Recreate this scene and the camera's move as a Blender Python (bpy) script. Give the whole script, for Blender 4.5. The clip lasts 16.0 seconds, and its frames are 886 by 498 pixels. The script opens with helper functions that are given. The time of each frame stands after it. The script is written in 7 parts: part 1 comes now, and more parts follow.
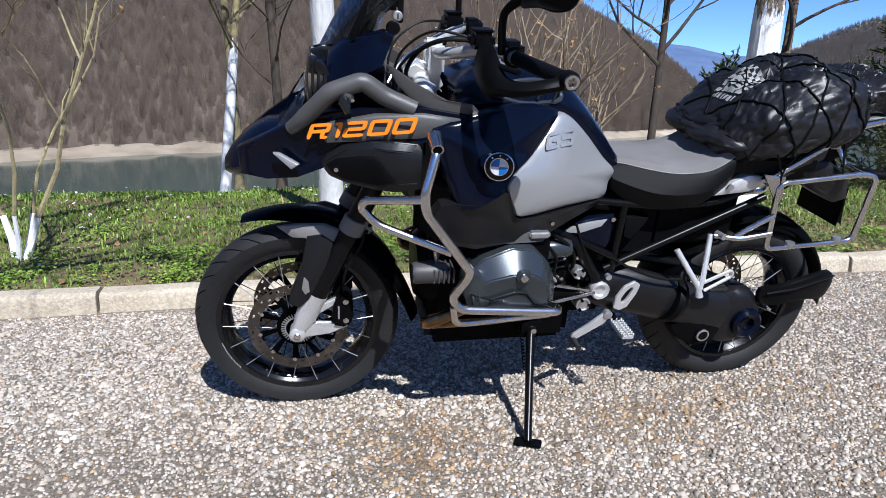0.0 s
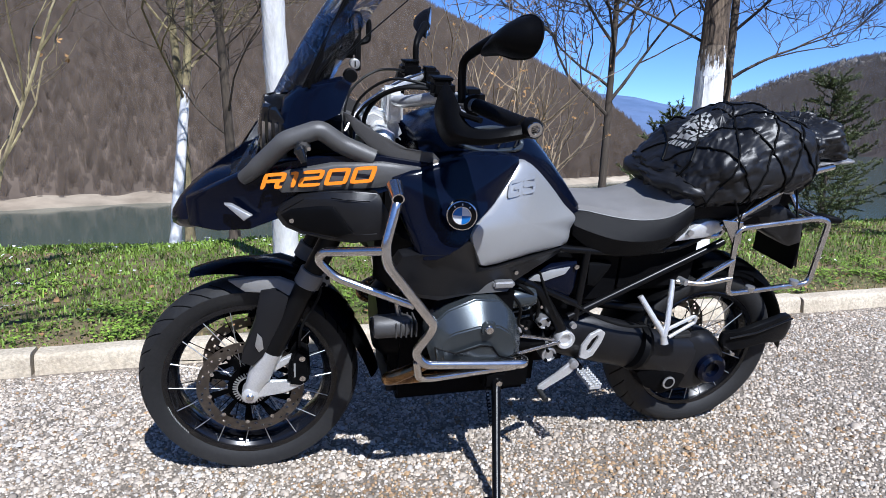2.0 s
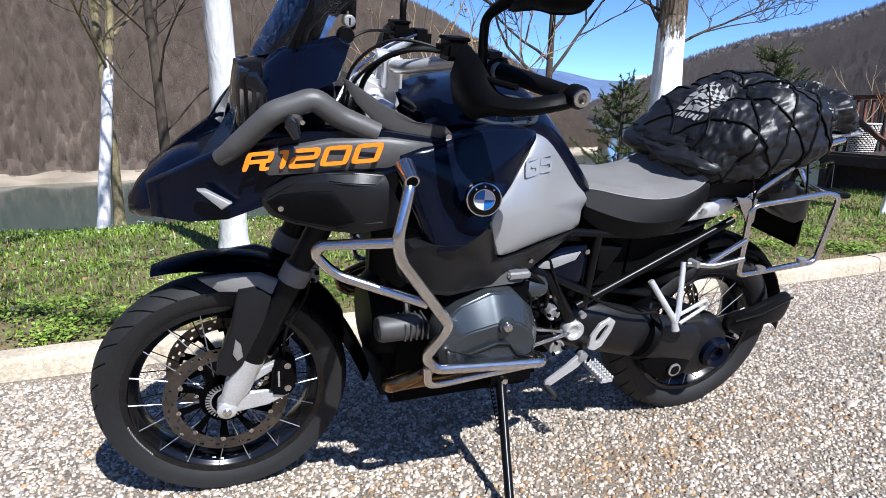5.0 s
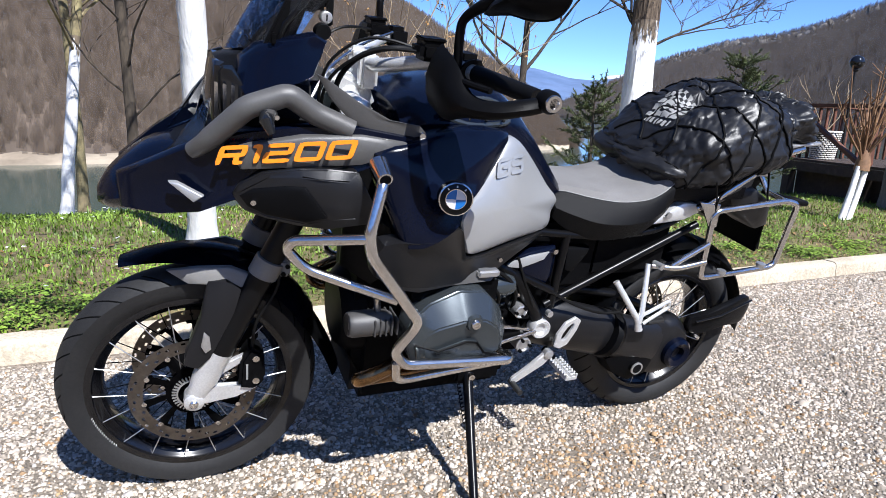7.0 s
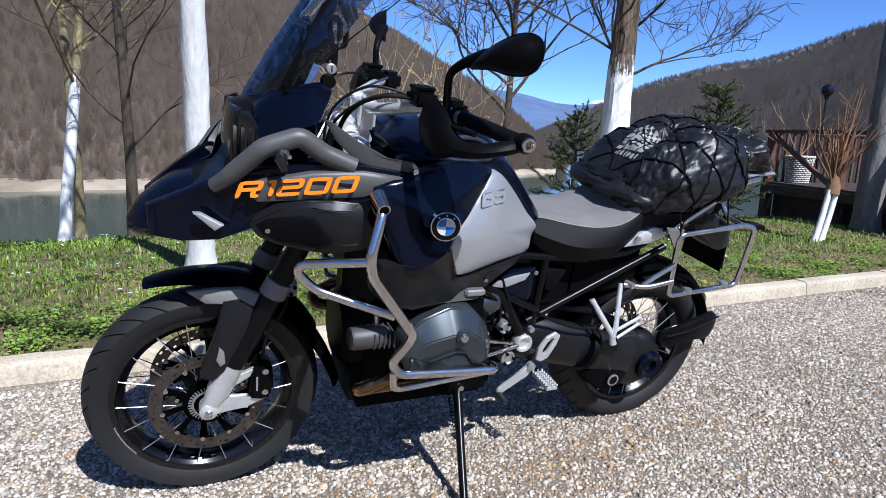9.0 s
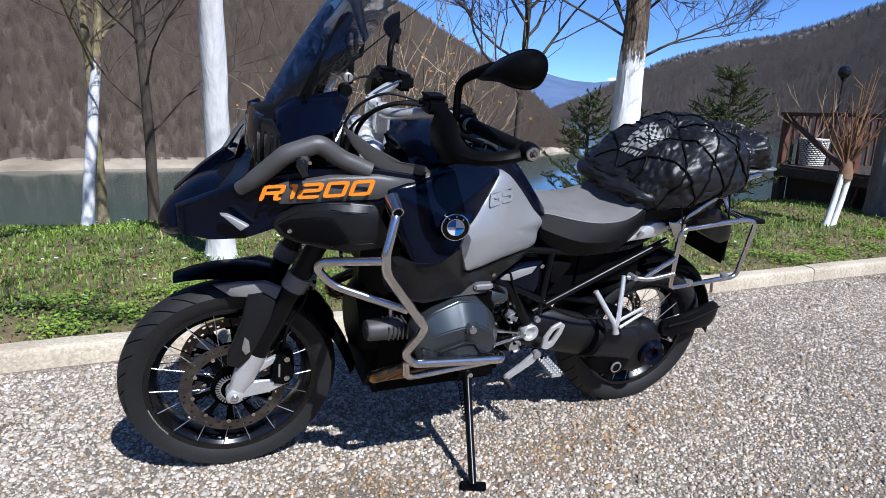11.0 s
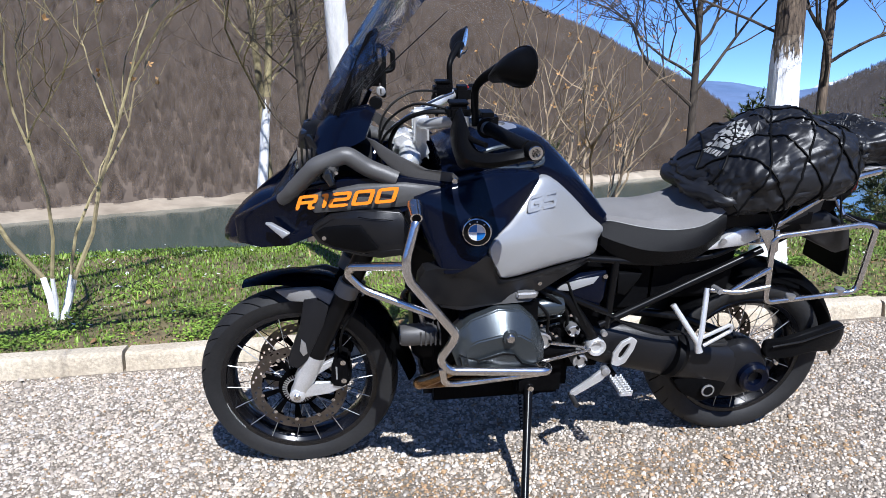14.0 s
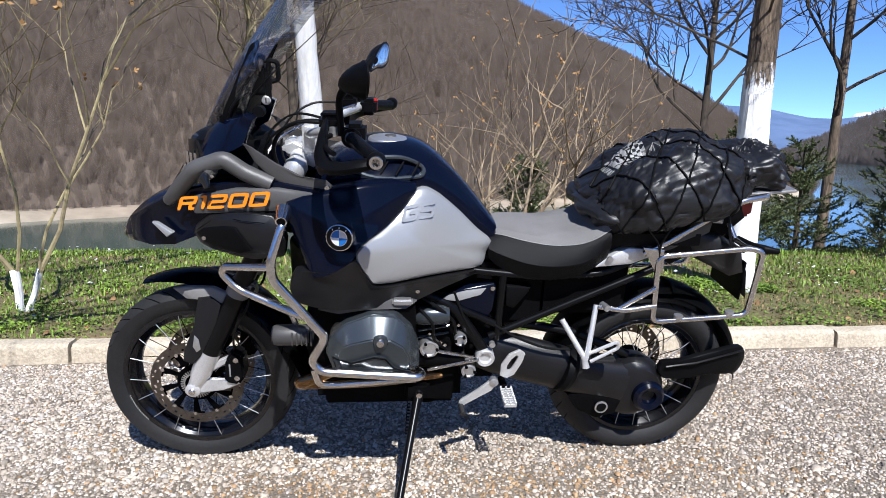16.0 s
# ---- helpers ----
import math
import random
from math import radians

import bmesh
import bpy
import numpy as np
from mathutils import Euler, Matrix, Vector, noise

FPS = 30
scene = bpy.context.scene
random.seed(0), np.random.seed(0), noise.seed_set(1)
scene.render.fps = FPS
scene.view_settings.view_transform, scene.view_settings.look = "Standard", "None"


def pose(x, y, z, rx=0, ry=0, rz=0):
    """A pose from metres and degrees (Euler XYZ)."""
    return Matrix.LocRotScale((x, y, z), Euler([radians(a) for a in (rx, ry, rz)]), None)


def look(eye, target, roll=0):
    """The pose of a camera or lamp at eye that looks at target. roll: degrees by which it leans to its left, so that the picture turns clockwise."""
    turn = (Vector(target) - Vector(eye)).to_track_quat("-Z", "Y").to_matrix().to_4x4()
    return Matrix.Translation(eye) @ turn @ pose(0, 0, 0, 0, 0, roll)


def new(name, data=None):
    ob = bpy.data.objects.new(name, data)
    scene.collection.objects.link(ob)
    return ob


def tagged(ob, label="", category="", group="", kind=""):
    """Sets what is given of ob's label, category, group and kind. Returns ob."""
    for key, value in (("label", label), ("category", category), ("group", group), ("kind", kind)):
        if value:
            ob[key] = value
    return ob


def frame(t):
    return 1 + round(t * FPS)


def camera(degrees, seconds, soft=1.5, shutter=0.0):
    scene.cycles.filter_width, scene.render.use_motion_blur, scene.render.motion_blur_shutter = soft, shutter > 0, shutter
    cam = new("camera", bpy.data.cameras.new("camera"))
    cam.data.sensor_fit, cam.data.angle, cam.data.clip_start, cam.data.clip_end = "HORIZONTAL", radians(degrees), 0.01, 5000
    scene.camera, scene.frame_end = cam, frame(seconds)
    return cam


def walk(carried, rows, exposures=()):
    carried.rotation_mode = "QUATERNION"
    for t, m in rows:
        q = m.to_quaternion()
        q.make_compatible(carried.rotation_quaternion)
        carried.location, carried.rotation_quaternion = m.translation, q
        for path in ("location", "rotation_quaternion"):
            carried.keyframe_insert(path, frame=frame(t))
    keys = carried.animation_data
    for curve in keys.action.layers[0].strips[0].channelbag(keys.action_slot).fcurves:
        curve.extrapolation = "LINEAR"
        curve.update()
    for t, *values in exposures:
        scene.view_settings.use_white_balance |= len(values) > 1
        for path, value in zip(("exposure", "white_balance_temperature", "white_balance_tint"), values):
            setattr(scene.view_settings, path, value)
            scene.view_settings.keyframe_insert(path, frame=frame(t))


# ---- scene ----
cam = camera(69.0, 16.0, 0.8)
PATH = [
    (0, (-0.802, -1.863, 1.034), (-0.374, 0.028, 0.545), 0.9),
    (0.5, (-0.777, -1.816, 1.032), (-0.314, 0.096, 0.673), 1.8),
    (1, (-0.768, -1.802, 1.033), (-0.279, 0.119, 0.768), 1.2),
    (1.5, (-0.764, -1.808, 1.033), (-0.26, 0.108, 0.762), 0.5),
    (2, (-0.801, -1.8, 1.031), (-0.236, 0.088, 0.686), 0.7),
    (2.5, (-0.922, -1.764, 1.044), (-0.152, 0.04, 0.653), 0.9),
    (3, (-1.016, -1.727, 1.055), (-0.134, 0.023, 0.661), 0.8),
    (3.5, (-1.045, -1.679, 1.048), (-0.238, 0.098, 0.609), 1.4),
    (3.7, (-1.023, -1.661, 1.036), (-0.258, 0.128, 0.572), 0.2),
    (5.8, (-0.888, -1.505, 1.021), (-0.136, 0.305, 0.628), 1.0),
    (6, (-0.887, -1.513, 1.022), (-0.118, 0.29, 0.623), 1.6),
    (6.5, (-0.895, -1.525, 1.021), (-0.087, 0.252, 0.588), 2.3),
    (7, (-0.913, -1.554, 1.035), (-0.077, 0.21, 0.601), 2.5),
    (7.5, (-0.937, -1.596, 1.051), (-0.094, 0.174, 0.657), 2.5),
    (8, (-0.965, -1.644, 1.058), (-0.123, 0.131, 0.686), 2.5),
    (8.5, (-0.988, -1.68, 1.058), (-0.132, 0.092, 0.697), 2.5),
    (8.7, (-0.992, -1.694, 1.061), (-0.118, 0.069, 0.702), 2.3),
    (11, (-1.033, -1.801, 1.138), (-0.201, -0.033, 0.712), 2.2),
    (11.5, (-1.017, -1.789, 1.145), (-0.171, -0.036, 0.686), 3.1),
    (12, (-0.949, -1.769, 1.129), (-0.208, 0.038, 0.695), 1.0),
    (12.5, (-0.831, -1.742, 1.13), (-0.264, 0.12, 0.67), 1.7),
    (13, (-0.751, -1.761, 1.12), (-0.355, 0.149, 0.68), -0.4),
    (13.5, (-0.716, -1.801, 1.098), (-0.331, 0.132, 0.76), 1.0),
    (14, (-0.656, -1.927, 1.095), (-0.355, 0.018, 0.738), -1.2),
    (14.5, (-0.537, -1.935, 1.078), (-0.275, 0.016, 0.726), -2.1),
    (15, (-0.38, -1.915, 1.076), (-0.178, 0.055, 0.795), -1.2),
    (15.5, (-0.292, -1.96, 1.075), (-0.078, 0.008, 0.79), -0.6),
    (16, (-0.252, -2.044, 1.082), (-0.025, -0.081, 0.772), 0.9),
]
walk(cam, [(t, look(eye, target, roll)) for t, eye, target, roll in PATH], [(t, e + 0.15, k - 40, 12) for t, e, k in (
    (0.0, 0.30, 5500), (1.0, 0.36, 5350), (2.0, 0.40, 5400), (3.5, 0.32, 5450), (6.0, 0.76, 5700), (7.0, 0.72, 5700), (8.0, 0.62, 5550), (8.5, 0.44, 5450), (11.0, 0.25, 5450),
    (12.0, 0.22, 5400), (13.0, 0.44, 5400), (13.5, 0.55, 5400), (14.0, 0.50, 5500), (15.0, 0.56, 5700), (16.0, 0.47, 5700))])

# ---- light ----
SUN_EL, SUN_AZ = radians(48), radians(171)          # azimuth clockwise from +y
world = bpy.data.worlds.new("sky")
world.use_nodes = True
scene.world = world
sky = world.node_tree.nodes.new("ShaderNodeTexSky")
sky.sky_type, sky.sun_disc = "NISHITA", False
sky.sun_elevation, sky.sun_rotation = SUN_EL, SUN_AZ
sky.altitude, sky.air_density, sky.dust_density, sky.ozone_density = 300, 0.46, 0.0, 5.8
background = world.node_tree.nodes["Background"]
background.inputs["Strength"].default_value = 0.130
world.node_tree.links.new(sky.outputs["Color"], background.inputs["Color"])
sun = new("sun", bpy.data.lights.new("sun", "SUN"))
sun.data.energy, sun.data.angle, sun.data.color = 5.0, radians(0.53), (1.0, 0.93, 0.82)
SUN_WAY = Vector((math.sin(SUN_AZ) * math.cos(SUN_EL), math.cos(SUN_AZ) * math.cos(SUN_EL), math.sin(SUN_EL)))
sun.matrix_world = look(SUN_WAY * 60, (0, 0, 0))

# ---- materials ----
def mat(name, color, rough=0.5, metal=0.0, vary=0.12, scale=40.0, bump=0.0, bump_scale=None, second=None, big=4.0,
        coat=0.0, per_object=0.0, per_island=0.0, stretch=(1, 1, 1), spec=None):
    """A surface with grain and broader stains: the base colour shifts at two scales, towards second where that is given."""
    m = bpy.data.materials.new(name)
    m.use_nodes = True
    nt = m.node_tree
    n, l = nt.nodes, nt.links
    b = n["Principled BSDF"]
    b.inputs["Roughness"].default_value, b.inputs["Metallic"].default_value = rough, metal
    b.inputs["Coat Weight"].default_value = coat
    b.inputs["Coat Roughness"].default_value = 0.12
    if spec is not None:
        b.inputs["Specular IOR Level"].default_value = spec
    co = n.new("ShaderNodeTexCoord")
    mp = n.new("ShaderNodeMapping")
    mp.inputs["Scale"].default_value = stretch
    l.new(co.outputs["Object"], mp.inputs["Vector"])
    fine, broad = n.new("ShaderNodeTexNoise"), n.new("ShaderNodeTexNoise")
    for node, s, d in ((fine, scale, 6), (broad, big, 4)):
        node.inputs["Scale"].default_value, node.inputs["Detail"].default_value = s, d
        node.inputs["Roughness"].default_value = 0.6
        l.new(mp.outputs["Vector"], node.inputs["Vector"])
    base = [*color, 1]
    other = [*(second or [c * 0.62 for c in color]), 1]
    ramp = n.new("ShaderNodeValToRGB")
    ramp.color_ramp.elements[0].position, ramp.color_ramp.elements[1].position = 0.36, 0.66
    ramp.color_ramp.elements[0].color, ramp.color_ramp.elements[1].color = other, base
    l.new(broad.outputs["Fac"], ramp.inputs["Fac"])
    lift = n.new("ShaderNodeMapRange")
    lift.inputs["From Min"].default_value, lift.inputs["From Max"].default_value = 0.3, 0.7
    lift.inputs["To Min"].default_value, lift.inputs["To Max"].default_value = 1 - vary, 1 + vary
    l.new(fine.outputs["Fac"], lift.inputs["Value"])
    value = lift.outputs["Result"]
    for amount, kind, socket in ((per_object, "ShaderNodeObjectInfo", "Random"), (per_island, "ShaderNodeNewGeometry", "Random Per Island")):
        if amount:
            src, rng, mul = n.new(kind), n.new("ShaderNodeMapRange"), n.new("ShaderNodeMath")
            rng.inputs["To Min"].default_value, rng.inputs["To Max"].default_value = 1 - amount, 1 + amount
            mul.operation = "MULTIPLY"
            l.new(src.outputs[socket], rng.inputs["Value"])
            l.new(value, mul.inputs[0]), l.new(rng.outputs["Result"], mul.inputs[1])
            value = mul.outputs[0]
    mix = n.new("ShaderNodeVectorMath")
    mix.operation = "SCALE"
    l.new(ramp.outputs["Color"], mix.inputs[0]), l.new(value, mix.inputs["Scale"])
    l.new(mix.outputs["Vector"], b.inputs["Base Color"])
    rr = n.new("ShaderNodeMapRange")
    rr.inputs["To Min"].default_value, rr.inputs["To Max"].default_value = max(0.02, rough - 0.08), min(1, rough + 0.1)
    l.new(broad.outputs["Fac"], rr.inputs["Value"]), l.new(rr.outputs["Result"], b.inputs["Roughness"])
    if bump:
        bn = n.new("ShaderNodeBump")
        bn.inputs["Strength"].default_value, bn.inputs["Distance"].default_value = min(1, bump), 0.01
        if bump_scale:
            grain = n.new("ShaderNodeTexNoise")
            grain.inputs["Scale"].default_value, grain.inputs["Detail"].default_value = bump_scale, 5
            l.new(mp.outputs["Vector"], grain.inputs["Vector"])
            l.new(grain.outputs["Fac"], bn.inputs["Height"])
        else:
            l.new(fine.outputs["Fac"], bn.inputs["Height"])
        l.new(bn.outputs["Normal"], b.inputs["Normal"])
    return m


def clear(name, color, rough=0.02, ior=1.45):
    m = bpy.data.materials.new(name)
    m.use_nodes = True
    b = m.node_tree.nodes["Principled BSDF"]
    b.inputs["Base Color"].default_value = (*color, 1)
    b.inputs["Roughness"].default_value, b.inputs["Transmission Weight"].default_value, b.inputs["IOR"].default_value = rough, 1, ior
    return m


M_PAINT = mat("navy_black_paint", (0.0022, 0.0036, 0.0110), 0.15, 0.0, 0.1, 300, second=(0.0018, 0.0030, 0.0090), big=6, bump=0.012, spec=0.20)
M_MATT = mat("matt_black_plastic", (0.0042, 0.0043, 0.0047), 0.42, 0, 0.2, 500, second=(0.003, 0.003, 0.0034), bump=0.08, bump_scale=900, spec=0.07)
M_GREYPANEL = mat("warm_grey_plastic", (0.055, 0.053, 0.051), 0.46, 0, 0.12, 420, second=(0.045, 0.043, 0.041), bump=0.1, bump_scale=900)
M_TANKGREY = mat("silver_grey_paint", (0.43, 0.435, 0.435), 0.36, 0.50, 0.06, 500, second=(0.40, 0.405, 0.405), big=3)
M_RUBBER = mat("tyre_rubber", (0.0075, 0.0075, 0.0078), 0.68, 0, 0.3, 120, second=(0.013, 0.0127, 0.0125), big=5, bump=0.15, bump_scale=350)
# groove faces: cleaner rubber, with the groove's shade put into the colour too
M_GROOVE = mat("clean_shaded_groove_rubber", (0.005, 0.005, 0.005), 0.8, 0, 0.2, 120, spec=0.1)
M_RIM = mat("black_rim", (0.005, 0.005, 0.006), 0.16, 0.0, 0.15, 200, spec=0.6)
M_STEEL = mat("stainless_steel", (0.74, 0.72, 0.70), 0.19, 1.0, 0.1, 160, second=(0.62, 0.59, 0.56), big=9, bump=0.03)
M_ALU = mat("cast_aluminium", (0.62, 0.62, 0.62), 0.38, 0.85, 0.1, 260, second=(0.52, 0.52, 0.52), bump=0.06)
M_DISC = mat("brake_disc_steel", (0.30, 0.26, 0.22), 0.38, 0.9, 0.15, 90, second=(0.22, 0.19, 0.16), big=20)
M_ENGINE = mat("engine_grey_metal", (0.080, 0.092, 0.100), 0.23, 0.65, 0.1, 300, second=(0.066, 0.077, 0.084), bump=0.03)
M_FRAME = mat("black_frame_paint", (0.004, 0.004, 0.0045), 0.28, 0.0, 0.15, 200, spec=0.2)
M_DARK = mat("dark_mechanical_metal", (0.005, 0.005, 0.0055), 0.42, 0.0, 0.25, 90, spec=0.03)
M_SEATTOP = mat("grey_seat_fabric", (0.17, 0.165, 0.16), 0.85, 0, 0.2, 900, second=(0.145, 0.14, 0.135), big=12, bump=0.25, bump_scale=1400)
M_SEAT = mat("black_seat_vinyl", (0.0045, 0.0045, 0.005), 0.45, 0, 0.2, 500, spec=0.14, bump=0.2, bump_scale=900)
M_PIPING = mat("pale_piping", (0.30, 0.30, 0.29), 0.6)
M_BAG = mat("black_waterproof_fabric", (0.0075, 0.0075, 0.0084), 0.41, 0, 0.25, 60, second=(0.011, 0.011, 0.012), spec=0.42, bump=0.26, bump_scale=17)
M_CORD = mat("black_cord", (0.0035, 0.0035, 0.0035), 0.6, 0, 0.3, 400, spec=0.12)
M_WHITEPRINT = mat("white_print", (0.72, 0.72, 0.70), 0.55)
M_ORANGE = mat("orange_decal", (0.72, 0.065, 0.006), 0.35, second=(0.70, 0.06, 0.005))
M_YELLOW = mat("yellow_decal", (0.90, 0.27, 0.008), 0.35, second=(0.90, 0.24, 0.006))
M_BLUE = mat("blue_enamel", (0.02, 0.16, 0.50), 0.2)
M_WHITE = mat("white_enamel", (0.75, 0.76, 0.78), 0.2)
M_RED = mat("red_plastic", (0.55, 0.02, 0.015), 0.35)
M_HEATED = mat("heat_stained_steel", (0.36, 0.22, 0.095), 0.22, 1.0, 0.25, 30, second=(0.10, 0.055, 0.03), big=16)
M_MIRROR = mat("mirror_glass", (0.85, 0.87, 0.9), 0.02, 1.0, 0.0)
M_LENS = clear("clear_lens", (0.9, 0.92, 0.95))
M_SCREEN = clear("smoked_screen", (0.52, 0.59, 0.70), 0.01)
M_LAMPGLASS = mat("dark_lamp_glass", (0.008, 0.009, 0.011), 0.06, 0.0, 0.1, 50, coat=0.3)
M_ARMGREY = mat("light_grey_plastic", (0.080, 0.078, 0.075), 0.42, 0, 0.14, 420, second=(0.066, 0.064, 0.061), bump=0.1, bump_scale=900)
M_LIGHTGREY = mat("pale_grey_plastic", (0.20, 0.195, 0.185), 0.42, 0, 0.12, 420, second=(0.17, 0.165, 0.155), bump=0.1, bump_scale=900)
M_SATIN = mat("satin_black_plastic", (0.008, 0.008, 0.009), 0.36, 0, 0.15, 500, second=(0.006, 0.006, 0.007), bump=0.08, bump_scale=900, spec=0.38)
M_PALEALU = mat("bright_cast_aluminium", (0.74, 0.74, 0.73), 0.36, 0.60, 0.10, 220, second=(0.64, 0.64, 0.63), big=9, bump=0.06)
M_EMBOSS = mat("raised_silver_letters", (0.47, 0.475, 0.475), 0.35, 0.45, 0.05, 300)
M_REDLENS = mat("red_lens", (0.25, 0.01, 0.01), 0.15)
M_CABLE = mat("black_cable", (0.006, 0.006, 0.006), 0.45, spec=0.15)

M_GRAVELBED = mat("gravel_bed", (0.215, 0.180, 0.138), 0.9, 0, 0.6, 110, second=(0.155, 0.130, 0.100), big=1.6, bump=0.9, bump_scale=110)
M_STONE = mat("pale_limestone", (0.468, 0.402, 0.324), 0.8, 0, 0.22, 60, second=(0.350, 0.298, 0.236), big=1.2, per_island=0.48, bump=0.2, bump_scale=250)
M_KERB = mat("weathered_concrete", (0.54, 0.470, 0.355), 0.9, 0, 0.28, 70, second=(0.42, 0.355, 0.260), big=3.2, bump=0.5, bump_scale=90, per_object=0.06)
M_SOIL = mat("grassy_soil", (0.165, 0.120, 0.065), 0.95, 0, 0.4, 30, second=(0.10, 0.098, 0.030), big=1.4, bump=0.8, bump_scale=24)
M_GRASS = mat("spring_grass", (0.185, 0.275, 0.030), 0.55, 0, 0.3, 3, second=(0.110, 0.180, 0.020), big=1.6, per_island=0.5)
M_STRAW = mat("dry_grass", (0.36, 0.28, 0.13), 0.8, 0, 0.2, 3, second=(0.26, 0.19, 0.09), big=0.8, per_island=0.4)
M_WATER = mat("lake_water", (0.040, 0.075, 0.060), 0.07, 0, 0.05, 0.4, second=(0.042, 0.075, 0.065), big=0.02, bump=0.12, bump_scale=1.2, stretch=(0.5, 1.2, 1))
M_BARK = mat("grey_brown_bark", (0.19, 0.140, 0.092), 0.9, 0, 0.6, 34, second=(0.060, 0.043, 0.029), big=7, bump=1.0, bump_scale=42, stretch=(1.6, 1.6, 0.22))
M_DARKBARK = mat("dark_bark", (0.080, 0.062, 0.044), 0.9, 0, 0.3, 30, bump=0.6, bump_scale=30, stretch=(1.6, 1.6, 0.4))
M_GREYBARK = mat("smooth_grey_bark", (0.21, 0.205, 0.19), 0.85, 0, 0.3, 24, second=(0.13, 0.125, 0.115), big=5, bump=0.6, bump_scale=30, stretch=(1.4, 1.4, 0.4))
M_TWIG = mat("pale_twig_bark", (0.36, 0.285, 0.185), 0.85, 0, 0.25, 30, second=(0.25, 0.18, 0.11), big=6)
M_LIME = mat("whitewash", (0.86, 0.86, 0.86), 0.85, 0, 0.10, 34, second=(0.74, 0.73, 0.70), big=11, bump=0.6, bump_scale=26, stretch=(1.6, 1.6, 0.35))
M_LICHEN = mat("lichen_yellow_bark", (0.33, 0.28, 0.14), 0.85, 0, 0.3, 26, second=(0.20, 0.16, 0.09), big=7, bump=0.4, bump_scale=60)
M_SHOOT = mat("orange_brown_shoots", (0.26, 0.145, 0.07), 0.8, 0, 0.25, 30, second=(0.17, 0.095, 0.05), big=6)
M_BUD = mat("dry_seed_cluster", (0.42, 0.24, 0.09), 0.8, per_island=0.3)
M_NEEDLE = mat("spruce_needles", (0.055, 0.080, 0.022), 0.6, 0, 0.3, 12, second=(0.095, 0.115, 0.036), big=3, per_island=0.5)
M_HILL = mat("wooded_hillside_soil", (0.108, 0.088, 0.070), 1.0, 0, 0.25, 0.35, second=(0.115, 0.090, 0.071), big=0.03, spec=0.0)
def worn_edge(name, low, high):
    """Paint breaking up into streaks over bark, more of it gone towards the top of the piece."""
    m = bpy.data.materials.new(name)
    m.use_nodes = True
    nodes, links = m.node_tree.nodes, m.node_tree.links
    coord, scale, grain = nodes.new("ShaderNodeTexCoord"), nodes.new("ShaderNodeMapping"), nodes.new("ShaderNodeTexNoise")
    scale.inputs["Scale"].default_value = (1.6, 1.6, 0.30)
    grain.inputs["Scale"].default_value, grain.inputs["Detail"].default_value = 30, 5
    split, add, ramp = nodes.new("ShaderNodeSeparateXYZ"), nodes.new("ShaderNodeMath"), nodes.new("ShaderNodeMapRange")
    add.operation = "MULTIPLY_ADD"
    add.inputs[1].default_value = 0.42
    ramp.inputs["From Min"].default_value, ramp.inputs["From Max"].default_value = 0.66, 0.74
    mix, bump, shader = nodes.new("ShaderNodeMix"), nodes.new("ShaderNodeBump"), nodes["Principled BSDF"]
    mix.data_type = "RGBA"
    mix.inputs["A"].default_value, mix.inputs["B"].default_value = (*low, 1), (*high, 1)
    shader.inputs["Roughness"].default_value = 0.88
    bump.inputs["Strength"].default_value = 0.7
    bump.inputs["Distance"].default_value = 0.01
    links.new(coord.outputs["Object"], scale.inputs["Vector"])
    links.new(scale.outputs["Vector"], grain.inputs["Vector"])
    links.new(coord.outputs["Generated"], split.inputs["Vector"])
    links.new(split.outputs["Z"], add.inputs[0])
    links.new(grain.outputs["Fac"], add.inputs[2])
    links.new(add.outputs["Value"], ramp.inputs["Value"])
    links.new(ramp.outputs["Result"], mix.inputs["Factor"])
    links.new(grain.outputs["Fac"], bump.inputs["Height"])
    links.new(mix.outputs["Result"], shader.inputs["Base Color"])
    links.new(bump.outputs["Normal"], shader.inputs["Normal"])
    return m


M_WORNEDGE = worn_edge("worn_whitewash_edge", (0.84, 0.84, 0.83), (0.17, 0.132, 0.092))


def twig_haze(name, color, second, part_clear):
    """Bare crowns at a distance: fine twigs that let part of the light by."""
    m = mat(name, color, 1.0, 0, 0.15, 0.5, second=second, big=0.02, per_island=0.25, spec=0.0)
    n, l = m.node_tree.nodes, m.node_tree.links
    mix, gap = n.new("ShaderNodeMixShader"), n.new("ShaderNodeBsdfTransparent")
    mix.inputs["Fac"].default_value = part_clear
    l.new(n["Principled BSDF"].outputs[0], mix.inputs[1]), l.new(gap.outputs[0], mix.inputs[2])
    l.new(mix.outputs[0], n["Material Output"].inputs["Surface"])
    return m


M_HILLTREE = twig_haze("bare_woodland_crowns", (0.122, 0.096, 0.075), (0.098, 0.076, 0.060), 0.62)
# shaded version of the hillside soil: the shade is put in as a darker tone
M_HILLDARK = mat("hillside_soil_painted_shade", (0.105, 0.085, 0.075), 1.0, 0, 0.3, 0.05, second=(0.050, 0.043, 0.040), big=0.012, spec=0.0)
M_DARKTREE = twig_haze("grey_woodland_crowns", (0.120, 0.104, 0.095), (0.088, 0.077, 0.072), 0.6)
M_CLIFF = mat("grey_cliff", (0.200, 0.188, 0.175), 1.0, 0, 0.5, 0.12, second=(0.085, 0.076, 0.070), big=0.05, bump=0.6, bump_scale=0.2, spec=0.0, per_island=0.35)
